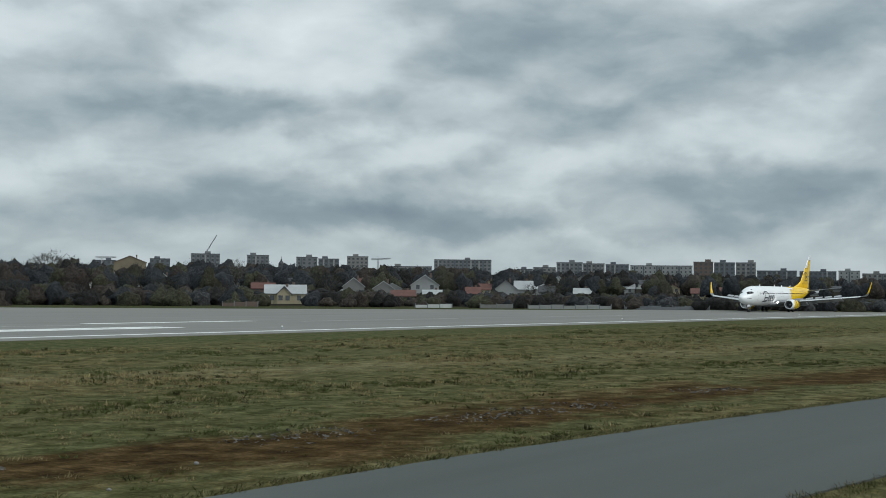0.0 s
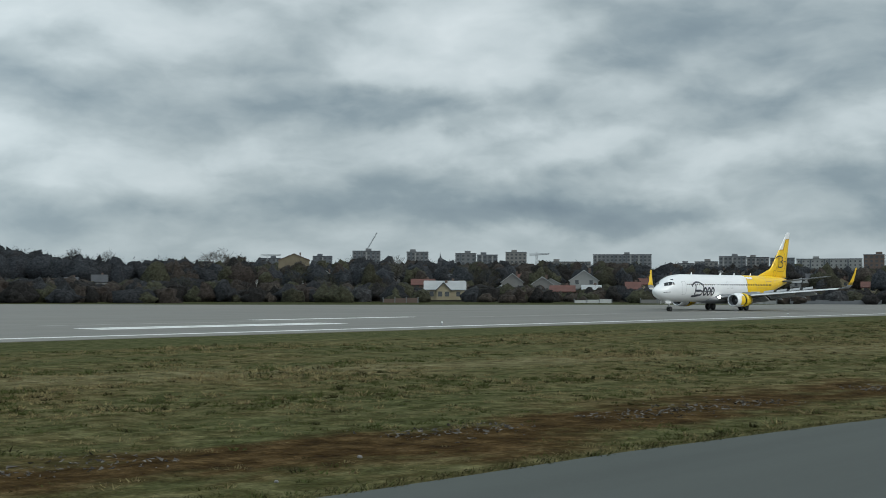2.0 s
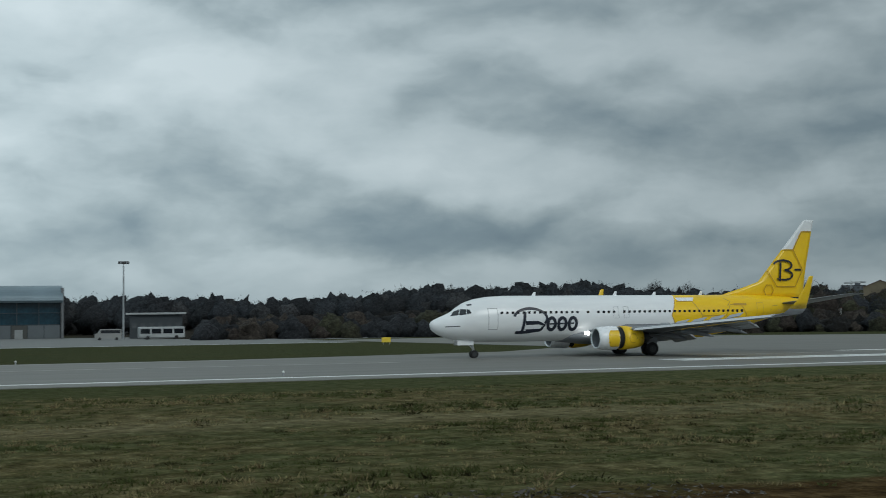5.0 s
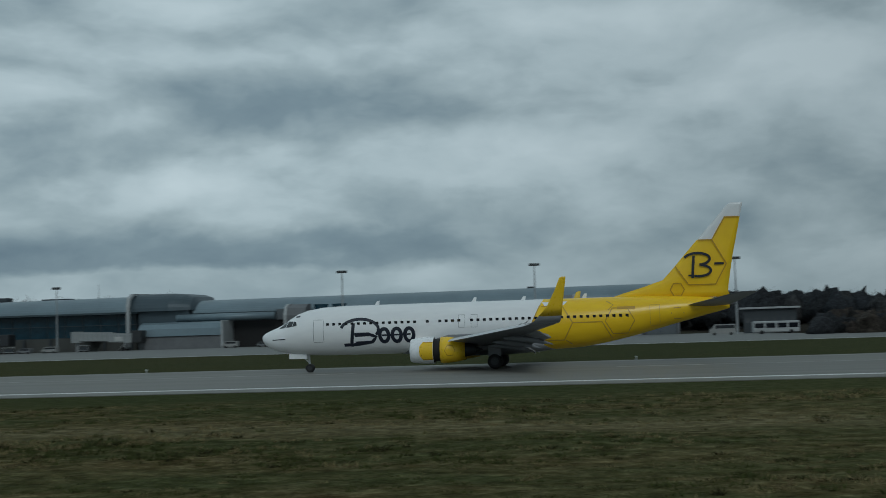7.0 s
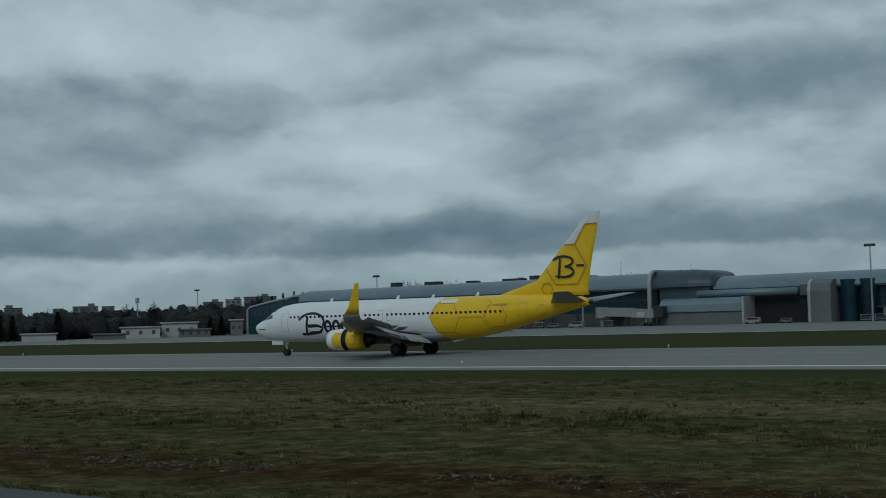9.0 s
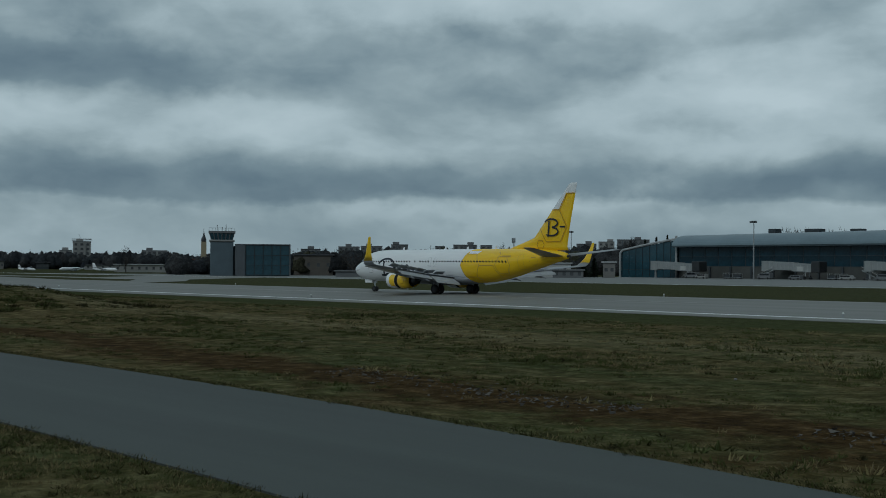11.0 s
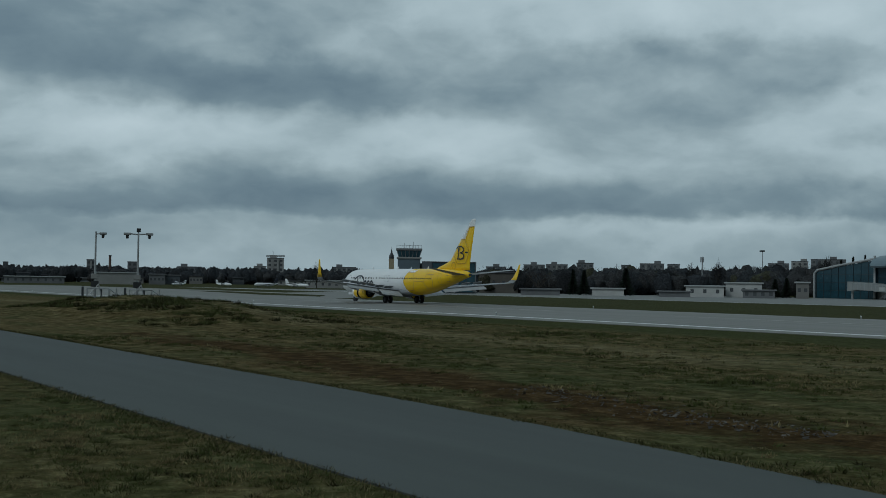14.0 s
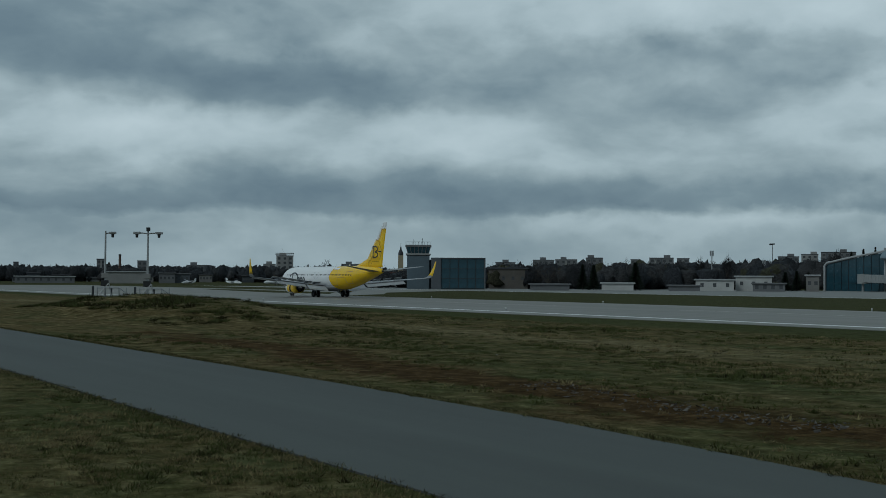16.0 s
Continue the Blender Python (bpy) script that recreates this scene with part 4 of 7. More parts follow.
taxi_sign(54.9, 177, 1.35, 0.75, SIGNYEL, "yellow taxiway sign box on short legs", -17)
taxi_sign(91.5, 214, 1.15, 0.75, PALEWALL, "pale taxiway sign box on short legs", -23)
taxi_sign(309, 121, 2.2, 1.9, PALEWALL, "pale sign box in the grass beyond the runway", -68)


def yard_wall(az0, az1, d, h, mat, label):
    x, y = polar((az0 + az1) / 2, d)
    w = 2 * d * math.tan(radians(az1 - az0) / 2)
    ob = thing("low_wall", Matrix.Translation((x, y, ground_z(x, y))) @ Matrix.Rotation(radians(-(az0 + az1) / 2), 4, "Z"), label, "wall", "walls beyond the runway")
    n = max(2, int(w / 2.5))
    for k in range(n):
        part("panel", boxed(-w / 2 + w * k / n + 0.04, -0.08, -0.2, -w / 2 + w * (k + 1) / n - 0.04, 0.08, h + 0.12 * ((k * 7) % 3 - 1), bevel=0.02), mat, ob)
    for k in range(n + 1):
        part("post", boxed(-w / 2 + w * k / n - 0.1, -0.12, -0.2, -w / 2 + w * k / n + 0.1, 0.12, h + 0.25), GREYWALL, ob)


yard_wall(57.4, 61.2, 283, 0.9, PALEWALL, "low pale panel wall along the field's edge")
yard_wall(61.8, 65.6, 285, 0.8, GREYWALL, "low grey panel wall along the field's edge")
yard_wall(52.2, 53.9, 284, 0.8, WHITEWALL, "short whitewashed garden wall")
yard_wall(55.2, 56.7, 284, 1.0, BEIGE, "short beige garden wall")
yard_wall(43.4, 45.0, 284, 1.0, BROWNWALL, "short brick garden wall among shrubs")


def spot(az, d, turn=0.0):
    """A pose on the ground, its x to the right and its y away, seen from the field's edge."""
    x, y = polar(az, d)
    return Matrix.Translation((x, y, ground_z(x, y))) @ Matrix.Rotation(radians(-az + turn), 4, "Z")


def span(az0, az1, d):
    return 2 * d * math.tan(radians(az1 - az0) / 2)


def top_over(az, d, el):
    x, y = polar(az, d)
    return EYE_Z + d * math.tan(radians(el)) - ground_z(x, y)


def window_mesh(w, h):
    me = bpy.data.meshes.new("pane")
    bm = boxed(-w / 2, -0.08, -h / 2, w / 2, 0.04, h / 2)
    bm.to_mesh(me)
    bm.free()
    me.materials.append(PANE)
    return me


WIN_BIG, WIN_SMALL, WIN_WIDE = window_mesh(1.7, 1.5), window_mesh(1.1, 1.3), window_mesh(2.6, 1.5)
rnd = random.Random(7)


def apartment(az0, az1, el, d, mat, label, step=3.3, me=None, floors=5):
    az = (az0 + az1) / 2
    w, h = span(az0, az1, d), top_over(az, d, el)
    ob = thing("apartment_building", spot(az, d), label, "apartment building", "distant apartment blocks")
    dep = 12.0
    wall = part("wall", boxed(-w / 2, 0, -1, w / 2, dep, h - 0.5, bevel=0.05), mat, ob)
    part("parapet", boxed(-w / 2 - 0.15, -0.2, h - 0.5, w / 2 + 0.15, dep + 0.15, h, bevel=0.05), DARKROOF if rnd.random() < 0.5 else GREYWALL, ob)
    if w > 9:
        c = rnd.uniform(-0.25, 0.25) * w
        part("lift_housing", boxed(c - 2.2, 4, h, c + 2.2, 8, h + 1.8, bevel=0.05), mat, ob)
    me = me or WIN_BIG
    n = max(2, int(w / step))
    for j in range(floors):
        z = h - 2.1 - j * 2.9
        if z < 1:
            break
        for i in range(n):
            share("window", me, wall, pose(-w / 2 + w * (i + 0.5) / n, 0.03, z))
    strip = SLATEWALL if mat is not SLATEWALL else GREYWALL
    for i in range(1, n):
        if rnd.random() < 0.42:
            x = -w / 2 + w * i / n
            part("stair_strip", boxed(x - 0.55, -0.25, max(0.2, h - 17), x + 0.55, 0.02, h - 0.7), strip if rnd.random() < 0.6 else PALEWALL, wall, "vertical stairwell strip")
    for c in ([0.5] if w < 22 else [0.25, 0.75]):
        if rnd.random() < 0.6:
            x = -w / 2 + w * (round(c * n) / n)
            part("balcony_column", boxed(x - 0.5, -0.9, max(0.2, h - 15), x + 0.5, 0.0, h - 1.0, bevel=0.04), PALEWALL, ob, "pale balcony column")
    return ob


def house(az0, az1, el, d, wall_mat, roof_mat, label, gable=False, storeys=2, name="house"):
    az = (az0 + az1) / 2
    w, top = span(az0, az1, d), top_over(az, d, el)
    ob = thing(name, spot(az, d), label, "house", "houses beyond the runway")
    ridge = min(3.2, top * 0.42)
    eave = top - ridge
    dep = max(7.0, w * 0.7)
    bm = boxed(-w / 2, 0, -0.5, w / 2, dep, eave)
    wall = part("wall", bm, wall_mat, ob)
    bm = bmesh.new()
    o = 0.35
    if gable:
        prof = [(-w / 2 - o, eave - 0.25), (0, top), (w / 2 + o, eave - 0.25), (w / 2 + o, eave - 0.45), (0, top - 0.28), (-w / 2 - o, eave - 0.45)]
        loft(bm, [[(x, -o, z) for x, z in prof], [(x, dep + o, z) for x, z in prof]])
        gb = bmesh.new()
        loft(gb, [[(-w / 2, y, eave), (w / 2, y, eave), (0, y, top - 0.3)] for y in (0.02, 0.25)])
        part("gable", gb, wall_mat, wall)
    else:
        prof = [(-o, eave - 0.2), (dep / 2, top), (dep + o, eave - 0.2), (dep + o, eave - 0.4), (dep / 2, top - 0.28), (-o, eave - 0.4)]
        loft(bm, [[(x, y, z) for y, z in prof] for x in (-w / 2 - o, w / 2 + o)])
        gb = bmesh.new()
        loft(gb, [[(x, 0.1, eave - 0.1), (x, dep - 0.1, eave - 0.1), (x, dep / 2, top - 0.35)] for x in (-w / 2 + 0.05, w / 2 - 0.05)])
        part("gable", gb, wall_mat, wall)
    bmesh.ops.recalc_face_normals(bm, faces=bm.faces[:])
    roof = part("roof", bm, roof_mat, ob)
    cx = w * 0.2
    part("chimney", boxed(cx - 0.35, dep * 0.5, top - 1.0, cx + 0.35, dep * 0.5 + 0.7, top + 0.6, bevel=0.03), BROWNWALL, roof)
    n = max(2, int(w / 3.2))
    for j in range(storeys):
        z = 1.6 + j * 2.7
        if z > eave - 0.6:
            break
        for i in range(n):
            if rnd.random() < 0.85:
                share("window", WIN_SMALL, wall, pose(-w / 2 + w * (i + 0.5) / n, 0.03, z))
    return ob


GREY_LABEL, BEIGE_LABEL = "grey panel apartment block beyond the trees", "beige panel apartment block beyond the trees"
EAST = [(41.97, 43.26, 1.77, "g"), (40.16, 41.05, 1.52, "s"), (37.66, 38.69, 1.42, "s"), (44.48, 45.47, 1.74, "g"), (46.72, 47.68, 1.68, "g"), (47.73, 48.67, 1.61, "s"), (49.04, 50.01, 1.73, "b"), (53.06, 55.70, 1.62, "g"),
        (56.86, 57.60, 1.21, "g"), (57.63, 58.67, 1.29, "b"), (58.70, 59.89, 1.53, "g"), (59.91, 60.89, 1.48, "b"), (60.94, 61.99, 1.45, "s"), (62.06, 64.84, 1.40, "p"), (64.89, 65.76, 1.58, "r"), (65.80, 66.71, 1.55, "s"), (66.76, 67.63, 1.55, "b")]
EAST2 = [(67.68, 69.39, 1.19, "s"), (69.51, 71.07, 1.16, "s"), (71.16, 72.06, 1.19, "p"), (72.15, 73.4, 1.07, "b"), (73.6, 75, 1.1, "g")]
WALLS = {"g": (GREYWALL, GREY_LABEL), "s": (SLATEWALL, "dark slate-coloured apartment block beyond the trees"), "b": (BEIGE, BEIGE_LABEL), "p": (PALEWALL, "pale apartment block with rows of dark windows"), "r": (BROWNWALL, "tall brown brick apartment block")}
for a0, a1, e, k in EAST + EAST2:
    apartment(a0, a1, e, rnd.uniform(900, 1050), *WALLS[k], me=WIN_SMALL if k == "p" else WIN_BIG, floors=6)
WEST = [(-76.73, -76.52, 0.69, "s"), (-73.23, -72.85, 0.86, "g"), (-71.47, -71.06, 0.80, "g"), (-65.28, -64.51, 1.09, "p"), (-65.87, -65.31, 0.70, "p"), (-53.48, -52.50, 0.97, "s"), (-52.45, -51.46, 1.00, "g"), (-51.05, -50.28, 1.08, "g"),
        (-49.02, -48.57, 1.01, "s"), (-48.18, -47.09, 1.09, "s"), (-46.94, -46.39, 1.07, "g"), (-42.51, -41.61, 1.16, "s"), (-41.51, -40.79, 1.26, "p"), (-40.67, -39.2, 1.36, "s"), (-62.3, -61.2, 0.72, "g"), (-69.3, -68.2, 0.62, "s"), (-55.2, -54.3, 0.85, "s")]
for a0, a1, e, k in WEST:
    # slate blocks here take the paler grey wall, haze put into their colour
    apartment(a0, a1, e, rnd.uniform(820, 960), *WALLS["g" if k == "s" else k], floors=5)
house(45.32, 47.17, 0.40, 330, CREAM, TINROOF, "cream house with a pale metal roof and a front gable", storeys=1)
house(45.86, 46.5, 0.33, 329.2, CREAM, DARKROOF, "cream gabled porch of the house with the pale roof", gable=True, storeys=2, name="porch")
house(51.99, 53.29, 0.91, 400, PALEWALL, TINROOF, "white two-storey house with a pale gabled roof", gable=True)
house(52.57, 53.40, 0.22, 345, GREYWALL, TINROOF, "plain grey shed with a low roof", storeys=0, name="shed")
house(51.11, 52.20, 0.20, 360, BROWNWALL, REDROOF, "brick house with a red tiled roof", storeys=1)
house(48.86, 49.85, 0.76, 430, BEIGE, TINROOF, "beige house with a pale metal roof", gable=True, storeys=1)
house(50.25, 51.21, 0.61, 430, BEIGE, TINROOF, "beige house with a stepped pale roof", gable=True, storeys=1)
house(55.88, 56.86, 0.72, 410, PALEWALL, DARKROOF, "white house with a steep dark roof", gable=True)
house(56.78, 57.60, 0.67, 420, PALEWALL, TINROOF, "white house with a pale roof", storeys=1)
house(32.18, 33.3, 1.1, 640, BEIGE, DARKROOF, "beige house with a dark roof on the slope", storeys=2)
house(33.4, 34.62, 1.13, 640, CREAM, DARKROOF, "cream house with a dark roof on the slope", storeys=2)
house(38.59, 40.01, 1.63, 640, OCHREWALL, REDROOF, "yellow house with a tall gable", gable=True)
house(54.54, 55.19, 0.37, 380, PALEWALL, REDROOF, "white house with a red roof", storeys=1)
house(40.14, 42.96, 1.08, 700, BEIGE, REDROOF, "long beige house with a red roof", storeys=1)
house(30.35, 31.0, 0.62, 460, PALEWALL, DARKROOF, "pale house with a dark roof behind bushes", storeys=1)
house(29.2, 29.75, 0.5, 460, PALEWALL, DARKROOF, "small pale house with a dark roof behind bushes", storeys=1)
house(59.5, 60.3, 0.35, 420, BEIGE, TINROOF, "low beige house with a metal roof", storeys=1)
house(57.9, 58.6, 0.45, 430, BEIGE, DARKROOF, "low beige house with a dark roof", storeys=1)
apartment(50.71, 52.95, 1.29, 900, BEIGE, "long low beige hall building", floors=2, me=WIN_WIDE)


def church(az0, az1, el, d, spire):
    az = (az0 + az1) / 2
    w, top = span(az0, az1, d), top_over(az, d, el)
    ob = thing("church_tower", spot(az, d), "dark domed church tower above the roofs" if not spire else "pale church tower with a thin spire", "church tower")
    h = top * (0.62 if not spire else 0.7)
    part("tower", boxed(-w / 2, 0, -1, w / 2, w, h, bevel=0.1), DARKROOF if not spire else CREAM, ob)
    bm = bmesh.new()
    prof = [(0.0, 0.46), (0.1, 0.5), (0.25, 0.46), (0.4, 0.26), (0.5, 0.14), (0.6, 0.16), (0.7, 0.06), (1.0, 0.012)]
    loft(bm, [[(w * r * math.cos(2 * math.pi * i / 16), w / 2 + w * r * math.sin(2 * math.pi * i / 16), h + (top - h) * k) for i in range(16)] for k, r in prof])
    part("dome", bm, DARKROOF, ob, "dark onion dome", smooth=True)


church(45.90, 46.17, 1.70, 820, False)
church(46.38, 46.56, 1.42, 820, False)
church(-59.70, -59.46, 1.72, 640, True)


def tower_crane(az, d, el, jib, tilt):
    top = top_over(az, d, el)
    ob = thing("tower_crane", spot(az, d), "thin construction crane above the roofs", "crane", "construction cranes")
    bm = bmesh.new()
    for x, y in product((-0.5, 0.5), (-0.5, 0.5)):
        tube(bm, (x, y, -1), (x, y, top - 4), 0.24, n=5)
    for i in range(int(top / 2)):
        s = 1 if i % 2 else -1
        tube(bm, (-0.5 * s, -0.5, i * 2), (0.5 * s, -0.5, i * 2 + 2), 0.08, n=4)
    part("mast", bm, GALV, ob)
    bm = bmesh.new()
    e = Vector((math.cos(radians(tilt)), 0, math.sin(radians(tilt))))
    a = Vector((0, 0, top - 4))
    for o in ((0, -0.5, 0), (0, 0.5, 0), (0, 0, 0.9)):
        tube(bm, a + Vector(o) - e * 5, a + Vector(o) * 0.6 + e * jib, 0.27, n=5)
    part("jib", bm, GALV, ob)


tower_crane(42.62, 960, 2.0, 16, 60)
tower_crane(50.47, 900, 1.85, 9, 3)
tower_crane(38.1, 960, 1.75, 10, 2)
tower_crane(-65.0, 880, 1.4, 8, 2)


def chimney_stack(az, d, el, r):
    top = top_over(az, d, el)
    ob = thing("factory_chimney", spot(az, d), "tall dark factory chimney", "chimney")
    part("shaft", tube(bmesh.new(), (0, 0, -1), (0, 0, top - 1), r, r * 0.8, 14), BROWNWALL, ob, smooth=False)
    part("rim", tube(bmesh.new(), (0, 0, top - 1), (0, 0, top), r * 0.9, r * 0.9, 14), DARKROOF, ob)


chimney_stack(-72.23, 850, 1.07, 1.0)
chimney_stack(-77.9, 850, 0.7, 0.8)


# ---------------------------------------------------------------- terminal
ROOFMETAL = plain("silver_roof_cladding", (0.175, 0.23, 0.262), 0.42, 0.25, vary=0.1, scale=0.12)
TEAL = plain("teal_curtain_glass", (0.024, 0.068, 0.092), 0.24, vary=0.25, scale=0.12, spec=0.6)
GLASSDARK = plain("dark_curtain_glass", (0.011, 0.036, 0.053), 0.2, vary=0.5, scale=0.12, spec=0.3)
CLADDING = plain("pale_grey_cladding", (0.10, 0.115, 0.125), 0.6, vary=0.1, scale=0.15)
DARKCLAD = plain("dark_grey_cladding", (0.035, 0.043, 0.05), 0.6, vary=0.15, scale=0.15)
BASEWALL = plain("stained_base_wall", (0.068, 0.07, 0.066), 0.8, vary=0.2, scale=0.2)
RAISED = plain("blue_grey_cladding", (0.058, 0.083, 0.10), 0.45, 0.2, vary=0.1, scale=0.15)
BRIDGE = plain("weathered_bridge_cladding", (0.27, 0.285, 0.285), 0.6, vary=0.1, scale=0.3)
YF = 375.0


def shell(x0, x1, eave, top0, top1, y0, depth, rise=4.2, n=10):
    """A curved metal roof along x, its front edge turned down."""
    bm = bmesh.new()
    rings = []
    for x, top in ((x0, top0), (x1, top1)):
        outer = [(x, y0 + depth * (1 - math.cos(math.pi / 2 * i / n)) * (0.35 if i < n else 0.35), eave + (top - eave) * math.sin(math.pi / 2 * i / n)) for i in range(n + 1)] + [(x, y0 + depth, top + 0.6)]
        inner = [(px, py + 0.5, pz - 0.6) for px, py, pz in outer[::-1]]
        rings.append(outer + inner)
    loft(bm, rings)
    bmesh.ops.recalc_face_normals(bm, faces=bm.faces[:])
    return bm


def curtain(parent, x0, x1, z0, z1, y, step, rows, mat, mull=GALV):
    """Glazing in panes, each an object, with mullions between them."""
    n = max(1, round((x1 - x0) / step))
    w, h = (x1 - x0) / n, (z1 - z0) / rows
    me = bpy.data.meshes.new("pane")
    bm = boxed(-w / 2 + 0.06, -0.05, -h / 2 + 0.06, w / 2 - 0.06, 0.05, h / 2 - 0.06)
    bm.to_mesh(me)
    bm.free()
    me.materials.append(mat)
    frame_bm = bmesh.new()
    for i in range(n + 1):
        x = x0 + i * w
        box(frame_bm, x - 0.08, y - 0.15, z0, x + 0.08, y + 0.1, z1)
    for j in range(rows + 1):
        z = z0 + j * h
        box(frame_bm, x0, y - 0.12, z - 0.07, x1, y + 0.12, z + 0.07)
    grid = part("glazing_frame", frame_bm, mull, parent, "thin metal glazing frame")
    for i in range(n):
        for j in range(rows):
            share("pane", me, grid, pose(x0 + (i + 0.5) * w, y, z0 + (j + 0.5) * h))


def build_terminal():
    ob = thing("terminal_building", pose(0, 0, 0), "long airport terminal with a curved silver roof and dark glass front", "terminal building")
    # west hall
    part("roof", shell(-292, -147, 12.0, 16.0, 17.0, YF - 4, 26), ROOFMETAL, ob, "curved silver metal roof", smooth=False)
    bm = bmesh.new()
    rings = []
    for x, top, back in ((-149.5, 17.4, 0), (-137, 17.4, 0), (-133, 17.0, 0.8), (-130.5, 16.2, 1.8), (-129.4, 14.8, 3.2)):
        rings.append([(x, YF - 6 + back + 9 * (1 - math.cos(math.pi / 2 * i / 8)) * 0.7, 11.9 + (top - 11.9) * math.sin(math.pi / 2 * i / 8)) for i in range(9)] + [(x, YF + 18, top + 0.2), (x, YF + 18, 11.9)])
    loft(bm, rings)
    bmesh.ops.recalc_face_normals(bm, faces=bm.faces[:])
    part("raised_roof", bm, RAISED, ob, "raised dark rounded roof section")
    part("roof", shell(-130, 18.5, 10.9, 15.0, 15.4, YF - 3, 26), ROOFMETAL, ob, "curved silver metal roof", smooth=False)
    part("core", boxed(-290, YF + 1.2, 0, -131, YF + 22, 12.6), DARKCLAD, ob)
    part("core", boxed(-129.5, YF + 1.2, 0, 18.0, YF + 22, 11.4), DARKCLAD, ob)
    part("base_wall", boxed(-291, YF - 1.0, 0, -149.5, YF + 0.6, 4.3, bevel=0.05), BASEWALL, ob, "grey base wall behind the jet bridges")
    curtain(ob, -291.5, -149.5, 4.4, 11.8, YF, 5.9, 2, GLASSDARK, DARKCLAD)
    for i in range(16):
        part("buttress", boxed(-286 + i * 9.0, YF - 1.6, 0, -285.3 + i * 9.0, YF - 0.9, 4.2), DARKCLAD, ob)
    # portal frame and the raised section
    bm = bmesh.new()
    prof = [(YF - 8, 0.2), (YF - 8, 13.5), (YF - 7, 16.2), (YF - 4, 17.6), (YF + 14, 17.9), (YF + 14, 17.2), (YF - 3.4, 17.0), (YF - 6.2, 15.6), (YF - 7.1, 13.2), (YF - 7.1, 0.2)]
    loft(bm, [[(x, y, z) for y, z in prof] for x in (-149.8, -148.7)])
    bmesh.ops.recalc_face_normals(bm, faces=bm.faces[:])
    part("portal", bm, TINROOF, ob, "pale curved portal frame")
    part("upper_block", boxed(-147.4, YF - 4, 7.6, -131, YF + 1, 12.4, bevel=0.2), RAISED, ob)
    # east hall: canopy beam, silver lower block, gate opening
    bm = bmesh.new()
    rings = []
    for x in (-134, -103):
        rings.append([(x, YF - 6 + 1.3 * math.cos(a), 9.4 + 1.15 * math.sin(a)) for a in (2 * math.pi * i / 16 for i in range(16))])
    loft(bm, rings)
    part("canopy_beam", bm, ROOFMETAL, ob, "rounded silver canopy beam", smooth=True)
    bm = bmesh.new()
    prof = [(YF - 13, 4.0), (YF - 12.8, 6.2), (YF - 11.6, 7.6), (YF - 9, 8.2), (YF - 2, 8.2), (YF - 2, 3.8)]
    loft(bm, [[(x, y, z) for y, z in prof] for x in (-144, -117.5)])
    bmesh.ops.recalc_face_normals(bm, faces=bm.faces[:])
    part("lower_block", bm, ROOFMETAL, ob, "rounded silver baggage hall roof")
    part("lower_wall", boxed(-144, YF - 12.4, 0, -118, YF - 2.2, 3.9, bevel=0.05), GREYWALL, ob, "grey baggage hall wall")
    part("block_edge", boxed(-117.9, YF - 13.1, 0, -117.3, YF - 2, 8.3, bevel=0.1), TINROOF, ob, "pale end edge")
    # solid black block: the shade inside the gate opening as colour
    part("gate_recess", boxed(-117.2, YF - 2.5, 0, -97, YF - 0.5, 8.0), BLACK, ob, "black block for the shade of the vehicle gate opening")
    part("gate_wall", boxed(-103, YF - 4, 8.1, -97, YF - 0.4, 11.3, bevel=0.05), CLADDING, ob)
    curtain(ob, -97, -18, 0.6, 10.8, YF, 5.6, 3, GLASSDARK, DARKCLAD)
    curtain(ob, -18, 18, 0.6, 10.8, YF, 6.0, 3, GLASSDARK, DARKCLAD)
    prof = [(YF - 10, 0), (YF - 10, 9.2), (YF - 9, 11.4), (YF - 6, 12.5), (YF + 4, 12.9), (YF + 4, 0)]
    for x0, x1, e0, e1 in ((-98.5, -92.5, -99.1, -98.3), (-17.4, -12.2, -12.1, -11.4)):
        bm = bmesh.new()
        loft(bm, [[(x, y, z) for y, z in prof] for x in (x0, x1)])
        bmesh.ops.recalc_face_normals(bm, faces=bm.faces[:])
        part("gate_tower", bm, GREYWALL, ob, "rounded pale gate tower")
        bm = bmesh.new()
        loft(bm, [[(x, y - 0.25, z + 0.2) for y, z in prof] for x in (e0, e1)])
        bmesh.ops.recalc_face_normals(bm, faces=bm.faces[:])
        part("gate_edge", bm, TINROOF, ob, "pale rounded gate edge")
    part("gate_return", boxed(-11.3, YF - 8, 0, -9.2, YF - 0.4, 11.2, bevel=0.2), DARKCLAD, ob)
    for x in (-89.2, -83.6):
        part("glass_bay", tube(bmesh.new(), (x, YF - 1.5, 0), (x, YF - 1.5, 12.4), 2.5, n=24), GLASSDARK, ob, "dark rounded glass bay", smooth=False)
    part("storey_beam", boxed(-81, YF - 3.6, 3.9, -17.5, YF - 0.3, 4.35, bevel=0.05), DARKCLAD, ob)
    for x in range(-79, -50, 7):
        part("column", tube(bmesh.new(), (x, YF - 3.2, 0), (x, YF - 3.2, 3.95), 0.28, n=12), GALV, ob, "pale round column")
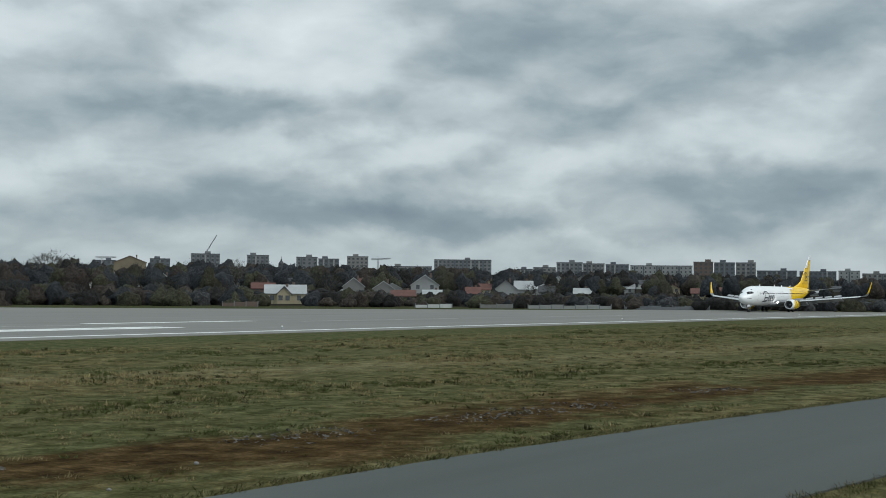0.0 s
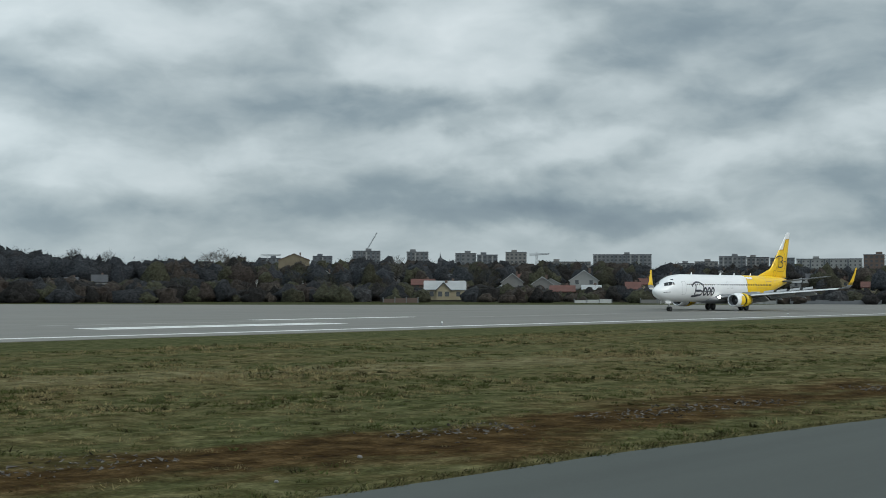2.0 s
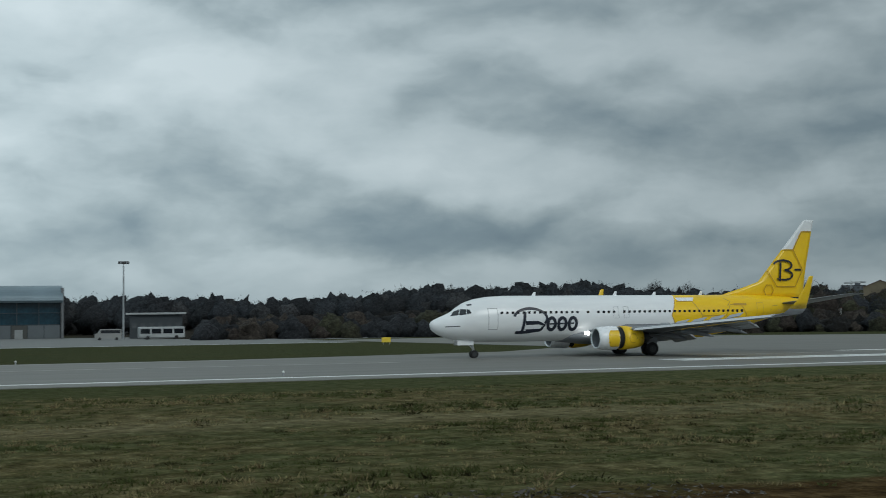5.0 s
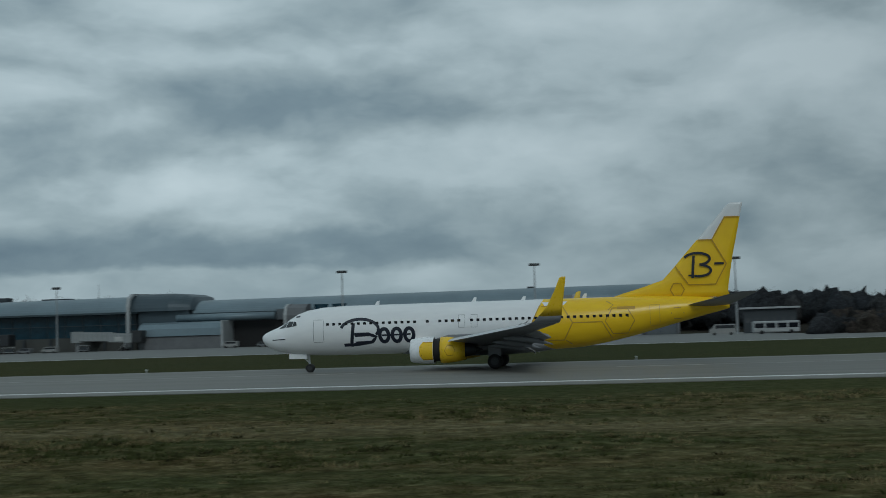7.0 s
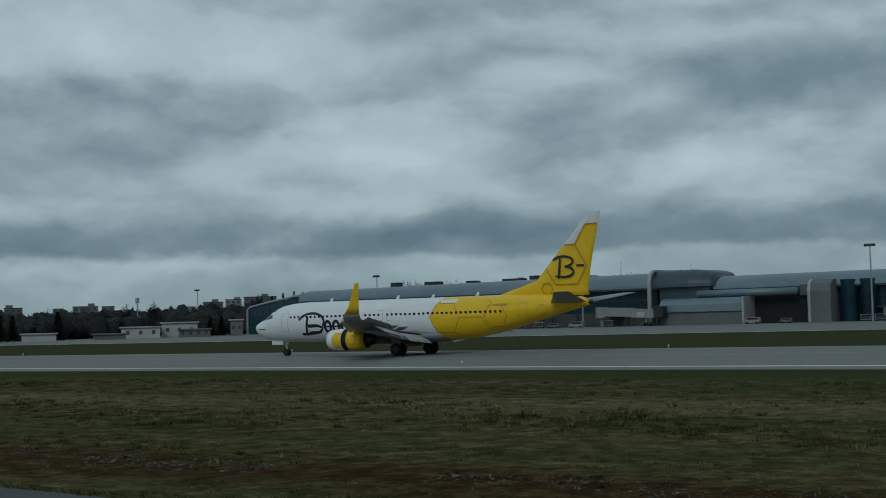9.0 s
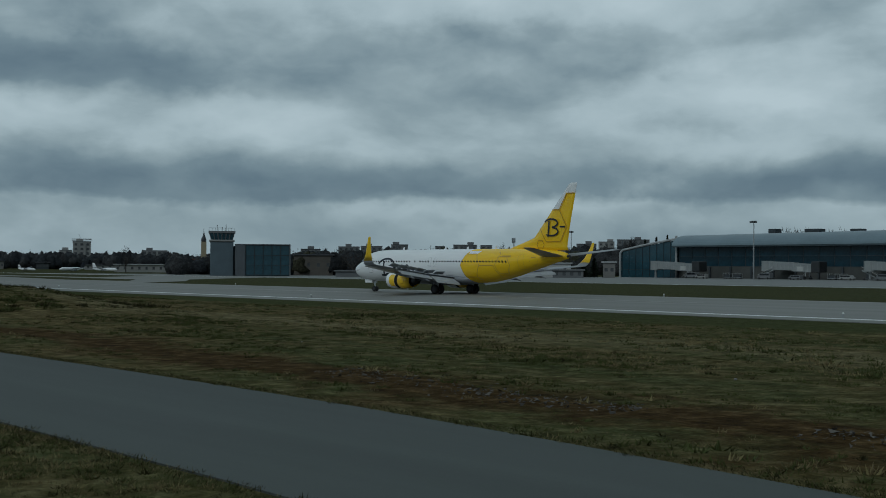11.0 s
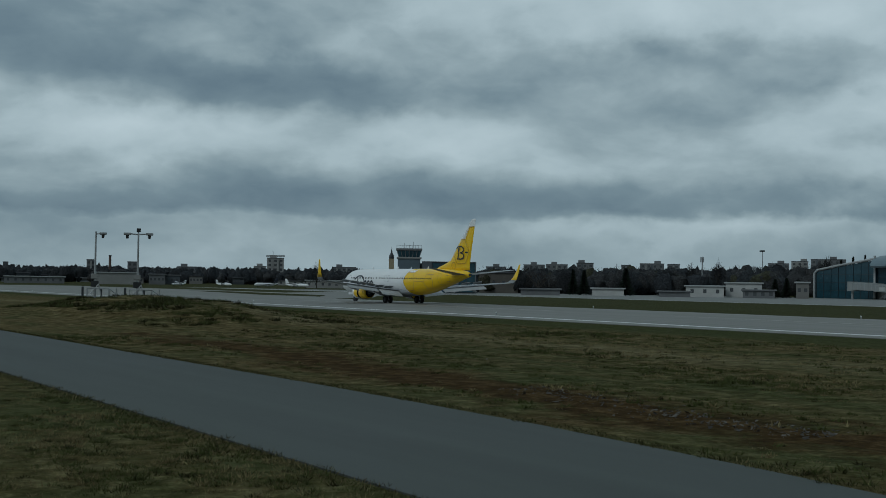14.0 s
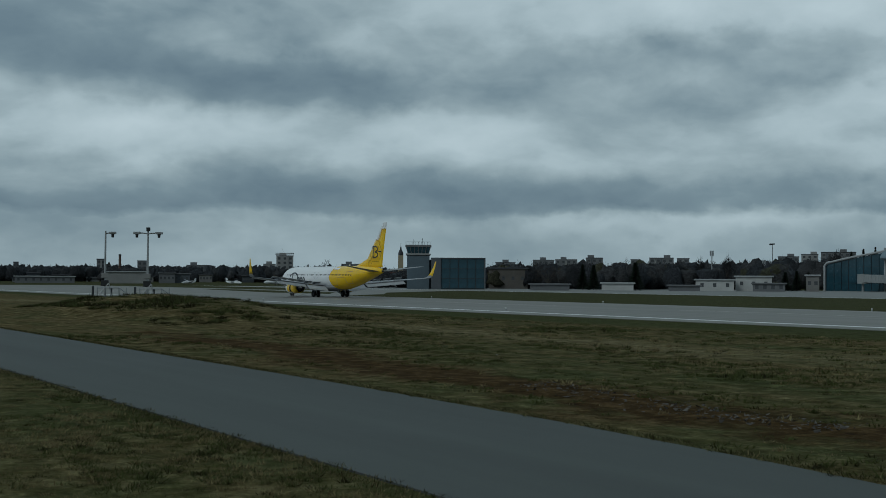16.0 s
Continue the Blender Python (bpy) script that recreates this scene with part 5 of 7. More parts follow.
    for x0, x1 in ((-50, -17.5), (-9.1, 17.9)):
        n = int((x1 - x0) / 4.5)
        w = (x1 - x0) / n
        for k in range(n):
            part("wall_panel", boxed(x0 + k * w + 0.06, YF - 1.3, 0, x0 + (k + 1) * w - 0.06, YF - 0.3, 3.85, bevel=0.03), CLADDING if k % 3 else BASEWALL, ob, "stained base wall panel")
        for k in (1, 3):
            part("service_door", boxed(x0 + k * w + 1.0, YF - 1.36, 0, x0 + k * w + 3.2, YF - 1.29, 2.6), BRIDGE, ob, "pale service door")
    part("end_wall", boxed(18.0, YF - 2, 0, 18.8, YF + 22, 14.6, bevel=0.1), GREYWALL, ob)
    # lower glazed west wing
    bm = bmesh.new()
    loft(bm, [[(x, YF - 0.5, 0), (x, YF + 14, 0), (x, YF + 14, z + 0.5), (x, YF - 0.5, z)] for x, z in ((-319.5, 9.8), (-306, 12.2), (-292.3, 14.2))])
    bmesh.ops.recalc_face_normals(bm, faces=bm.faces[:])
    part("wing_glazing", bm, TEAL, ob, "teal glass west wing")
    bm = bmesh.new()
    for a, b in (((-319.8, 0), (-319.8, 9.4)), ((-319.8, 9.4), (-318.4, 10.6)), ((-318.4, 10.6), (-306, 12.7)), ((-306, 12.7), (-292.3, 14.7)), ((-292.3, 0), (-292.3, 15.8))):
        tube(bm, (a[0], YF - 0.9, a[1]), (b[0], YF - 0.9, b[1]), 0.42, n=8)
    part("wing_edge", bm, TINROOF, ob, "white edge tube")
    bm = bmesh.new()
    for i in range(8):
        x = -319 + 3.4 * i
        box(bm, x - 0.06, YF - 0.65, 0.3, x + 0.06, YF - 0.45, 10 + 0.5 * i)
    for z in (3, 6, 9):
        box(bm, -319, YF - 0.62, z - 0.05, -292.6, YF - 0.46, z + 0.05)
    part("wing_mullions", bm, DARKMETAL, ob)
    # plant on the roof
    for x, w, h in ((-262, 3, 1.6), (-247, 6, 1.3), (-229, 4, 1.0), (-214, 8, 1.1), (-203, 3, 1.8), (-188, 10, 0.9), (-27, 2, 0.9)):
        part("roof_plant", boxed(x, YF + 14, 14, x + w, YF + 18, (16.6 if x < -130 else 15.2) + h, bevel=0.05), DARKCLAD, ob, "small dark rooftop unit")
    bm = tube(bmesh.new(), (-168, YF + 14, 16), (-168, YF + 14, 22), 0.1, 0.05, 6)
    part("aerial", bm, GALV, ob)


build_terminal()


def jet_bridge(x, flip=1):
    ob = thing("jet_bridge", pose(x, YF - 16, Z_PAVE), "pale grey jet bridge with a dark cab", "jet bridge", "terminal jet bridges")
    s = flip
    part("rotunda", tube(bmesh.new(), (-10.5 * s, 2, 2.8), (-10.5 * s, 2, 6.2), 1.9, n=20), BRIDGE, ob)
    part("pillar", tube(bmesh.new(), (-10.5 * s, 2, 0), (-10.5 * s, 2, 2.9), 0.45, n=12), GALV, ob)
    for x0, x1, z0, z1, w, lab in ((-9.5, 1.0, 3.3, 2.95, 1.3, "pale inner tunnel"), (0.0, 9.5, 2.75, 2.3, 1.6, "pale outer tunnel")):
        bm = bmesh.new()
        loft(bm, [[(px * s, 2 - w, pz), (px * s, 2 + w, pz), (px * s, 2 + w, pz + 2.75), (px * s, 2 - w, pz + 2.75)] for px, pz in ((x0, z0), (x1, z1))])
        bmesh.ops.recalc_face_normals(bm, faces=bm.faces[:])
        tun = part("tunnel", bm, BRIDGE, ob, lab)
        rib = bmesh.new()
        for k in range(7):
            px, pz = x0 + (x1 - x0) * (k + 0.5) / 7, z0 + (z1 - z0) * (k + 0.5) / 7
            box(rib, px * s - 0.09, 2 - w - 0.07, pz, px * s + 0.09, 2 - w + 0.02, pz + 2.75)
        box(rib, min(x0 * s, x1 * s), 2 - w - 0.05, min(z0, z1) + 2.55, max(x0 * s, x1 * s), 2 - w + 0.02, min(z0, z1) + 2.68)
        part("ribs", rib, GALV, tun)
    part("notice_panel", boxed(3.4 * s - 1.2, 0.22, 2.9, 3.4 * s + 1.2, 0.36, 4.3), WHITEWALL, ob, "white panel on the tunnel")
    part("cab", boxed(9.4 * s - 1.6, -0.6, 2.4, 9.4 * s + 1.6, 4.2, 6.0, bevel=0.2), DARKMETAL, ob, "dark folding cab")
    part("link", boxed(-13, 3.4, 3.1, -8, 16, 5.8, bevel=0.05) if s > 0 else boxed(8, 3.4, 3.1, 13, 16, 5.8, bevel=0.05), PALEWALL, ob, "fixed walkway to the terminal")
    bm = bmesh.new()
    for y in (0.8, 3.2):
        tube(bm, (5 * s, y, 0.7), (5 * s, y, 2.8), 0.2, n=8)
    box(bm, 5 * s - 0.5, 0.3, 0.5, 5 * s + 0.5, 3.7, 0.9)
    legs = part("drive_legs", bm, GALV, ob)
    for y in (0.2, 3.8):
        part("wheel", tube(bmesh.new(), (5 * s, y - 0.25, 0.55), (5 * s, y + 0.25, 0.55), 0.55, n=16), RUBBER, legs)
    bm = bmesh.new()
    for i in range(9):
        box(bm, (7.0 - i * 0.45) * s - 0.25, -1.4, 2.4 - i * 0.27, (7.0 - i * 0.45) * s + 0.25, -0.5, 2.46 - i * 0.27)
    part("stairs", bm, GALV, ob, "steep service stairs")


for x in (-281, -233, -195, -152.5):
    jet_bridge(x)


def van(x, y, w, h, turn, body_mat, label, kind="van"):
    ob = thing(kind, pose(x, y, Z_PAVE, 0, 0, turn), label, kind, "airport service vehicles")
    bm = bmesh.new()
    prof = [(-w / 2, 0.35), (-w / 2, h * 0.55), (-w / 2 + w * 0.1, h * 0.62), (-w / 2 + w * 0.22, h), (w / 2 - 0.08, h), (w / 2, h * 0.92), (w / 2, 0.35)]
    loft(bm, [[(px, yy, z) for px, z in prof] for yy in (-0.95, 0.95)])
    bmesh.ops.recalc_face_normals(bm, faces=bm.faces[:])
    part("body", bm, body_mat, ob)
    for side in (-1, 1):
        part("side_glass", boxed(-w / 2 + w * 0.22, side * 0.96 - 0.015, h * 0.62, w / 2 - 0.3, side * 0.96 + 0.015, h * 0.9), DARKGLASS, ob)
        for px in (-w * 0.32, w * 0.32):
            part("wheel", tube(bmesh.new(), (px, side * 0.75, 0.34), (px, side * 0.98, 0.34), 0.34, n=14), RUBBER, ob)
    return ob


van(-113, 356, 4.6, 1.95, 0, PALEWALL, "white service van beside the dark gate")
van(-102, 352, 3.2, 1.5, 0, GREYWALL, "small grey tow tractor on the apron", "tow tractor")
van(-208, 352, 4.6, 1.7, 180, PALEWALL, "white car parked under a jet bridge", "car")
van(-168, 353, 4.8, 1.9, 0, PALEWALL, "white van parked by the terminal wall")
van(-176, 353, 4.2, 1.6, 0, GREYWALL, "grey car parked by the terminal wall", "car")
van(-264, 352, 4.4, 1.6, 0, PALEWALL, "white car parked by the west wing", "car")
van(-226, 351, 4.4, 1.5, 0, GREYWALL, "dark car parked by the terminal", "car")


def baggage_cart(x, y, turn, mat, label):
    ob = thing("baggage_cart", pose(x, y, Z_PAVE, 0, 0, turn), label, "baggage cart", "baggage carts by the terminal")
    part("deck", boxed(-1.5, -0.75, 0.45, 1.5, 0.75, 0.6, bevel=0.03), GALV, ob)
    part("canopy", boxed(-1.5, -0.8, 1.9, 1.5, 0.8, 2.0, bevel=0.03), mat, ob, "flat canopy")
    part("load", boxed(-1.3, -0.6, 0.62, 1.2, 0.6, 1.5, bevel=0.08), DARKCLAD, ob, "dark covered load")
    for px in (-1.4, 1.4):
        for py in (-0.72, 0.72):
            part("post", boxed(px - 0.04, py - 0.04, 0.6, px + 0.04, py + 0.04, 1.9), GALV, ob)
    for px in (-1.0, 1.0):
        for py in (-0.6, 0.6):
            part("wheel", tube(bmesh.new(), (px, py - 0.1, 0.25), (px, py + 0.1, 0.25), 0.25, n=12), RUBBER, ob)


def boarding_stairs(x, y, flip):
    ob = thing("boarding_stairs", pose(x, y, Z_PAVE), "white mobile boarding stairs parked by the wall", "boarding stairs", "mobile boarding stairs")
    bm = bmesh.new()
    loft(bm, [[(-3 * flip, w, 0.5), (3 * flip, w, 3.3), (3 * flip, w, 3.0), (-3 * flip, w, 0.2)] for w in (-0.8, 0.8)])
    bmesh.ops.recalc_face_normals(bm, faces=bm.faces[:])
    part("flight", bm, BRIDGE, ob)
    for k in range(10):
        part("step", boxed((-3 + 0.6 * k) * flip - 0.25, -0.85, 0.5 + 0.28 * k, (-3 + 0.6 * k) * flip + 0.25, 0.85, 0.56 + 0.28 * k), GALV, ob)
    for w in (-0.85, 0.85):
        part("handrail", tube(bmesh.new(), (-3 * flip, w, 1.5), (3 * flip, w, 4.3), 0.06, n=6), WHITEWALL, ob)
        for k in (-2.0, 2.0):
            part("wheel", tube(bmesh.new(), (k, w - 0.12, 0.35), (k, w + 0.12, 0.35), 0.35, n=12), RUBBER, ob)
    part("chassis", boxed(-2.6, -0.7, 0.3, 2.9, 0.7, 0.55, bevel=0.04), WINGGREY, ob)


for x, y, k in ((-256, 356, 0), (-252, 356, 1), (-217, 358, 0), (-213.5, 358, 0), (-187, 357, 1), (-183, 357, 0), (-160, 359, 1), (-82, 362, 0), (-78, 362, 1), (-40, 363, 0)):
    baggage_cart(x, y, 4 * k, TINROOF if k else WHITEWALL, "grey-roofed baggage cart on the apron" if k else "white-roofed baggage cart on the apron")
boarding_stairs(-243, 360, 1)
boarding_stairs(-205, 361, -1)
boarding_stairs(-24, 362, 1)
for x, y, mat, lab in ((-272, 357, GREYWALL, "grey service van by the west wing"), (-239, 353, GREYWALL, "grey service van under the bridge"), (-198, 356, GREYWALL, "grey service van by the base wall")):
    van(x, y, 5.0, 2.1, 0, mat, lab)


def bus(x, y, turn):
    ob = thing("apron_bus", pose(x, y, Z_PAVE, 0, 0, turn), "white apron bus parked before a low building", "bus")
    body = part("body", boxed(-5.4, -1.25, 0.35, 5.4, 1.25, 3.0, bevel=0.18), TINROOF, ob)
    for px in (-4.0, -1.4, 1.3, 3.9):
        part("window", boxed(px - 1.1, -1.275, 1.4, px + 1.1, -1.23, 2.5), DARKGLASS, body)
    for px in (-3.4, 3.4):
        for yy in (-1.1, 1.1):
            part("wheel", tube(bmesh.new(), (px, yy - 0.15, 0.48), (px, yy + 0.15, 0.48), 0.48, n=14), RUBBER, ob)


bus(37.5, 302, 4)
van(25, 300, 6.0, 2.6, 0, PALEWALL, "pale box truck beside the low building", "truck")


def low_building(az0, az1, el, d, mat, label, roof=DARKROOF, name="low_building", n=6, over=0.6):
    az = (az0 + az1) / 2
    w, h = span(az0, az1, d), top_over(az, d, el)
    ob = thing(name, spot(az, d), label, "building")
    wall = part("wall", boxed(-w / 2, 0, -0.3, w / 2, 8, h - 0.5), mat, ob)
    part("roof", boxed(-w / 2 - over, -over, h - 0.5, w / 2 + over, 8 + over, h, bevel=0.06), roof, ob, "flat overhanging roof")
    for i in range(n):
        share("window", WIN_SMALL, wall, pose(-w / 2 + w * (i + 0.5) / n, 0.03, max(1.2, h * 0.5)))
    return ob


low_building(5.7, 8.0, 0.62, 330, DARKCLAD, "dark low building with a broad pale roof edge", TINROOF, over=1.0)
low_building(-50.33, -48.89, -0.05, 420, WHITEWALL, "pale low shed with a flat roof", TINROOF, n=0)
low_building(-46.11, -44.42, 0.13, 430, WHITEWALL, "pale flat-roofed service building", TINROOF, n=3)
low_building(-44.35, -42.77, 0.29, 440, WHITEWALL, "white two-storey service building with dark windows", TINROOF, n=3)
low_building(-43.6, -42.2, -0.02, 425, GREYWALL, "grey annex with a flat roof", GREYWALL, n=4)
low_building(-47.32, -45.91, -0.14, 415, GREYWALL, "long grey shed with a flat roof", GREYWALL, n=0)
low_building(-41.3, -40.75, 0.35, 440, BEIGE, "small beige building beside the glass wing", TINROOF, n=2)
low_building(-55.51, -53.72, 0.60, 470, BEIGEDARK, "dull brown building with a low pitched roof", DARKROOF, n=4)
low_building(-53.6, -51.8, -0.12, 400, GREYWALL, "long grey wall-like shed", GREYWALL, n=0)
low_building(-72.84, -71.00, 0.31, 640, PALEWALL, "large pale grey hangar with a flat roof", TINROOF, "hangar", n=0)
low_building(-76.67, -74.16, 0.08, 640, GREYWALL, "long grey low building at the field's end", TINROOF, n=8)
low_building(-63.5, -61.0, 0.1, 600, PALEWALL, "long pale low building behind the parked aircraft", TINROOF, n=8)


TOWERBLUE = plain("blue_grey_tower_cladding", (0.095, 0.13, 0.155), 0.6, vary=0.1, scale=0.3)


def build_tower():
    d, az = 430, -58.77
    ob = thing("control_tower", spot(az, d), "stepped grey control tower with a dark glass cab", "control tower")
    w = span(-59.30, -58.26, d)
    top = top_over(az, d, 1.69)
    part("shaft", boxed(-w / 2, 0, -0.5, w / 2, w, top * 0.74, bevel=0.15), TOWERBLUE, ob, "slate-coloured tower shaft")
    part("collar", boxed(-w / 2 - 0.4, -0.4, top * 0.74, w / 2 + 0.4, w + 0.4, top * 0.78, bevel=0.1), PALEWALL, ob)
    bm = bmesh.new()
    loft(bm, [[(r * sx, w / 2 + r * sy, z) for sx, sy in ((-1, -1), (1, -1), (1, 1), (-1, 1))] for r, z in ((w * 0.46, top * 0.78), (w * 0.54, top * 0.92))])
    part("cab_glass", bm, TEAL, ob, "slate-tinted outward-leaning cab glass")
    for k in range(7):
        x = -1 + 2 * k / 6
        part("cab_post", tube(bmesh.new(), (x * w * 0.46, w / 2 - w * 0.465, top * 0.78), (x * w * 0.54, w / 2 - w * 0.545, top * 0.92), 0.12, n=6), GREYWALL, ob)
    part("cab_roof", boxed(-w * 0.58, w / 2 - w * 0.58, top * 0.92, w * 0.58, w / 2 + w * 0.58, top * 0.97, bevel=0.1), GREYWALL, ob)
    rail = bmesh.new()
    for i in range(9):
        x = -w * 0.55 + w * 1.1 * i / 8
        tube(rail, (x, w / 2 - w * 0.55, top * 0.97), (x, w / 2 - w * 0.55, top * 0.97 + 1.0), 0.05, n=5)
    tube(rail, (-w * 0.55, w / 2 - w * 0.55, top * 0.97 + 1.0), (w * 0.55, w / 2 - w * 0.55, top * 0.97 + 1.0), 0.06, n=5)
    part("roof_rail", rail, GALV, ob)
    for x, h in ((-1.6, 1.6), (0.2, 0.9), (1.4, 1.9)):
        part("antenna", tube(bmesh.new(), (x, w / 2, top * 0.97), (x, w / 2, top + h), 0.09, n=6), GALV, ob)
    # the glazed block beside it
    g = thing("glass_office_block", spot(-56.93, 426), "dark teal glass office block beside the tower", "office building")
    w2, h2 = span(-58.15, -55.72, 426), top_over(-56.9, 426, 1.04)
    part("core", boxed(-w2 / 2 + 0.1, 0.3, -0.4, w2 / 2 - 0.1, 12, h2 - 0.3), TEAL, g)
    part("side_bay", boxed(-w2 / 2 - 0.2, -0.4, 0, -w2 / 2 + 3.2, 4, h2 - 0.2, bevel=0.05), SLATEWALL, g, "pale slate stair bay")
    curtain(g, -w2 / 2 + 3.3, w2 / 2, 0.4, h2 - 0.4, 0.1, 2.9, 3, TEAL, DARKMETAL)
    part("roof_edge", boxed(-w2 / 2 - 0.3, -0.3, h2 - 0.35, w2 / 2 + 0.3, 12.3, h2, bevel=0.05), DARKROOF, g)
    part("edge_post", boxed(w2 / 2, -0.3, 0, w2 / 2 + 0.4, 0.3, h2), CLADDING, g)
    part("penthouse", boxed(-w2 / 2 - 2.5, 6, -0.3, -w2 / 2, 12, h2 - 0.6), SLATEWALL, g)


build_tower()
sheds = random.Random(21)
SHED_LABELS = ((SLATEWALL, "slate-grey low shed far along the field"), (PALEWALL, "pale low shed far along the field"), (DARKCLAD, "dark low shed far along the field"), (GREYWALL, "grey low shed far along the field"), (BEIGE, "beige low shed far along the field"), (DARKCLAD, "dark low shed far along the field"), (BROWNWALL, "brown brick shed far along the field"))
for k in range(26):
    az = -80 + k * 1.02 + sheds.uniform(-0.3, 0.3)
    if -59.6 < az < -55.5:
        continue
    wall_mat, lab = sheds.choice(SHED_LABELS)
    low_building(az, az + sheds.uniform(0.5, 1.3), sheds.uniform(-0.02, 0.32), sheds.uniform(640, 760), wall_mat, lab, sheds.choice((DARKROOF, DARKROOF, GREYWALL)), n=sheds.choice((0, 4, 6)))
low_building(-60.9, -59.9, 0.35, 520, BROWNWALL, "brown building with a red roof beside the church tower", REDROOF, n=3)


# ---------------------------------------------------------------- masts
def light_mast(x, y, h, label="tall steel floodlight mast on the apron", head=2.6):
    ob = thing("floodlight_mast", pose(x, y, ground_z(x, y)), label, "floodlight mast", "apron floodlight masts")
    part("pole", tube(bmesh.new(), (0, 0, 0), (0, 0, h), 0.28, 0.14, 12), GALV, ob)
    bm = bmesh.new()
    tube(bm, (-head / 2, 0, h - 0.5), (head / 2, 0, h - 0.5), 0.07, n=6)
    tube(bm, (-head / 2, 0, h), (head / 2, 0, h), 0.07, n=6)
    part("crossbar", bm, GALV, ob)
    for k in (-0.42, -0.16, 0.16, 0.42):
        part("floodlight", boxed(k * head - 0.3, -0.5, h - 0.7, k * head + 0.3, -0.08, h - 0.1, bevel=0.05), DARKMETAL, ob, "dark floodlight box")


for az, y, h in ((5.43, 325, 19.8), (-3.61, 325, 20.0), (-12.49, 325, 20.0), (-25.15, 360, 20.0), (-34.59, 362, 20.0), (-42.75, 411, 20.0)):
    light_mast(y * math.tan(radians(az)), y, h)
for az, d, el in ((-45.39, 520, 1.41), (-43.1, 520, 1.0)):
    x, y = polar(az, d)
    ob = thing("antenna_mast", pose(x, y, ground_z(x, y)), "slim mobile antenna mast behind the sheds", "antenna mast")
    h = top_over(az, d, el)
    part("pole", tube(bmesh.new(), (0, 0, 0), (0, 0, h), 0.3, 0.2, 10), GALV, ob)
    for k in range(3):
        a = k * 2.1
        part("antenna_panel", boxed(math.cos(a) * 0.6 - 0.2, math.sin(a) * 0.6 - 0.2, h - 2.2, math.cos(a) * 0.6 + 0.2, math.sin(a) * 0.6 + 0.2, h, bevel=0.03), GALV, ob)


def approach_mast(az, d, el, double):
    x, y = polar(az, d)
    top = top_over(az, d, el)
    ob = thing("camera_mast", spot(az, d), "steel mast with a cross-arm head beside the runway" if double else "steel mast with a single-arm head beside the runway", "mast", "masts beside the runway")
    part("pole", tube(bmesh.new(), (0, 0, 0), (0, 0, top), 0.17, 0.11, 12), GALV, ob)
    bm = bmesh.new()
    arms = (-1, 1) if double else (1,)
    for s in arms:
        tube(bm, (0, 0, top - 0.35), (1.6 * s if double else 1.1, 0, top - 0.2), 0.09, n=8)
    part("arm", bm, GALV, ob)
    for s in arms:
        e = 1.45 * s if double else 0.95
        part("lamp_head", boxed(e - 0.5, -0.3, top - 0.42, e + 0.5, 0.3, top - 0.1, bevel=0.06), GALV, ob, "flat grey lamp head")
        part("camera_dome", tube(bmesh.new(), (e, 0, top - 0.9), (e, 0, top - 0.42), 0.16, 0.22, 12), DARKMETAL, ob)
    if double:
        part("top_unit", boxed(-0.25, -0.2, top, 0.3, 0.2, top + 0.5, bevel=0.04), DARKMETAL, ob)
    part("junction_box", boxed(-0.5, -0.35, 3.0, 0.4, 0.1, 3.7, bevel=0.05), PALEWALL, ob, "pale junction box")
    part("control_box", boxed(-0.55, -0.4, 1.9, 0.5, 0.1, 2.7, bevel=0.05), DARKMETAL, ob)
    # cabinets and railing at its foot
    part("cabinet", boxed(-1.75, -0.4, 0, -1.45, 0.2, 1.9, bevel=0.04), DARKCLAD, ob, "narrow dark metal cabinet")
    part("cabinet", boxed(0.75, -0.3, 0, 1.0, 0.2, 1.7, bevel=0.04), DARKCLAD, ob, "narrow dark metal cabinet")
    bm = bmesh.new()
    for px in (-1.0, 1.9, 2.9):
        tube(bm, (px, -1, -0.2), (px, -1, 1.7), 0.09, n=6)
    tube(bm, (-1.0, -1, 1.65), (1.9, -1, 1.65), 0.08, n=6)
    tube(bm, (1.9, -1, 1.65), (2.9, -1, 0.9), 0.08, n=6)
    tube(bm, (1.9, -1, 0.8), (2.9, -1, 0.3), 0.08, n=6)
    tube(bm, (-1, -1, 0.4), (0.5, -1, 2.3), 0.08, n=6)
    tube(bm, (0.5, -1, 2.3), (1.0, -1, 0.0), 0.08, n=6)
    part("railing", bm, GALV, ob, "bent steel railing")


approach_mast(-71.02, 172, 2.12, True)
approach_mast(-72.86, 178, 2.10, False)


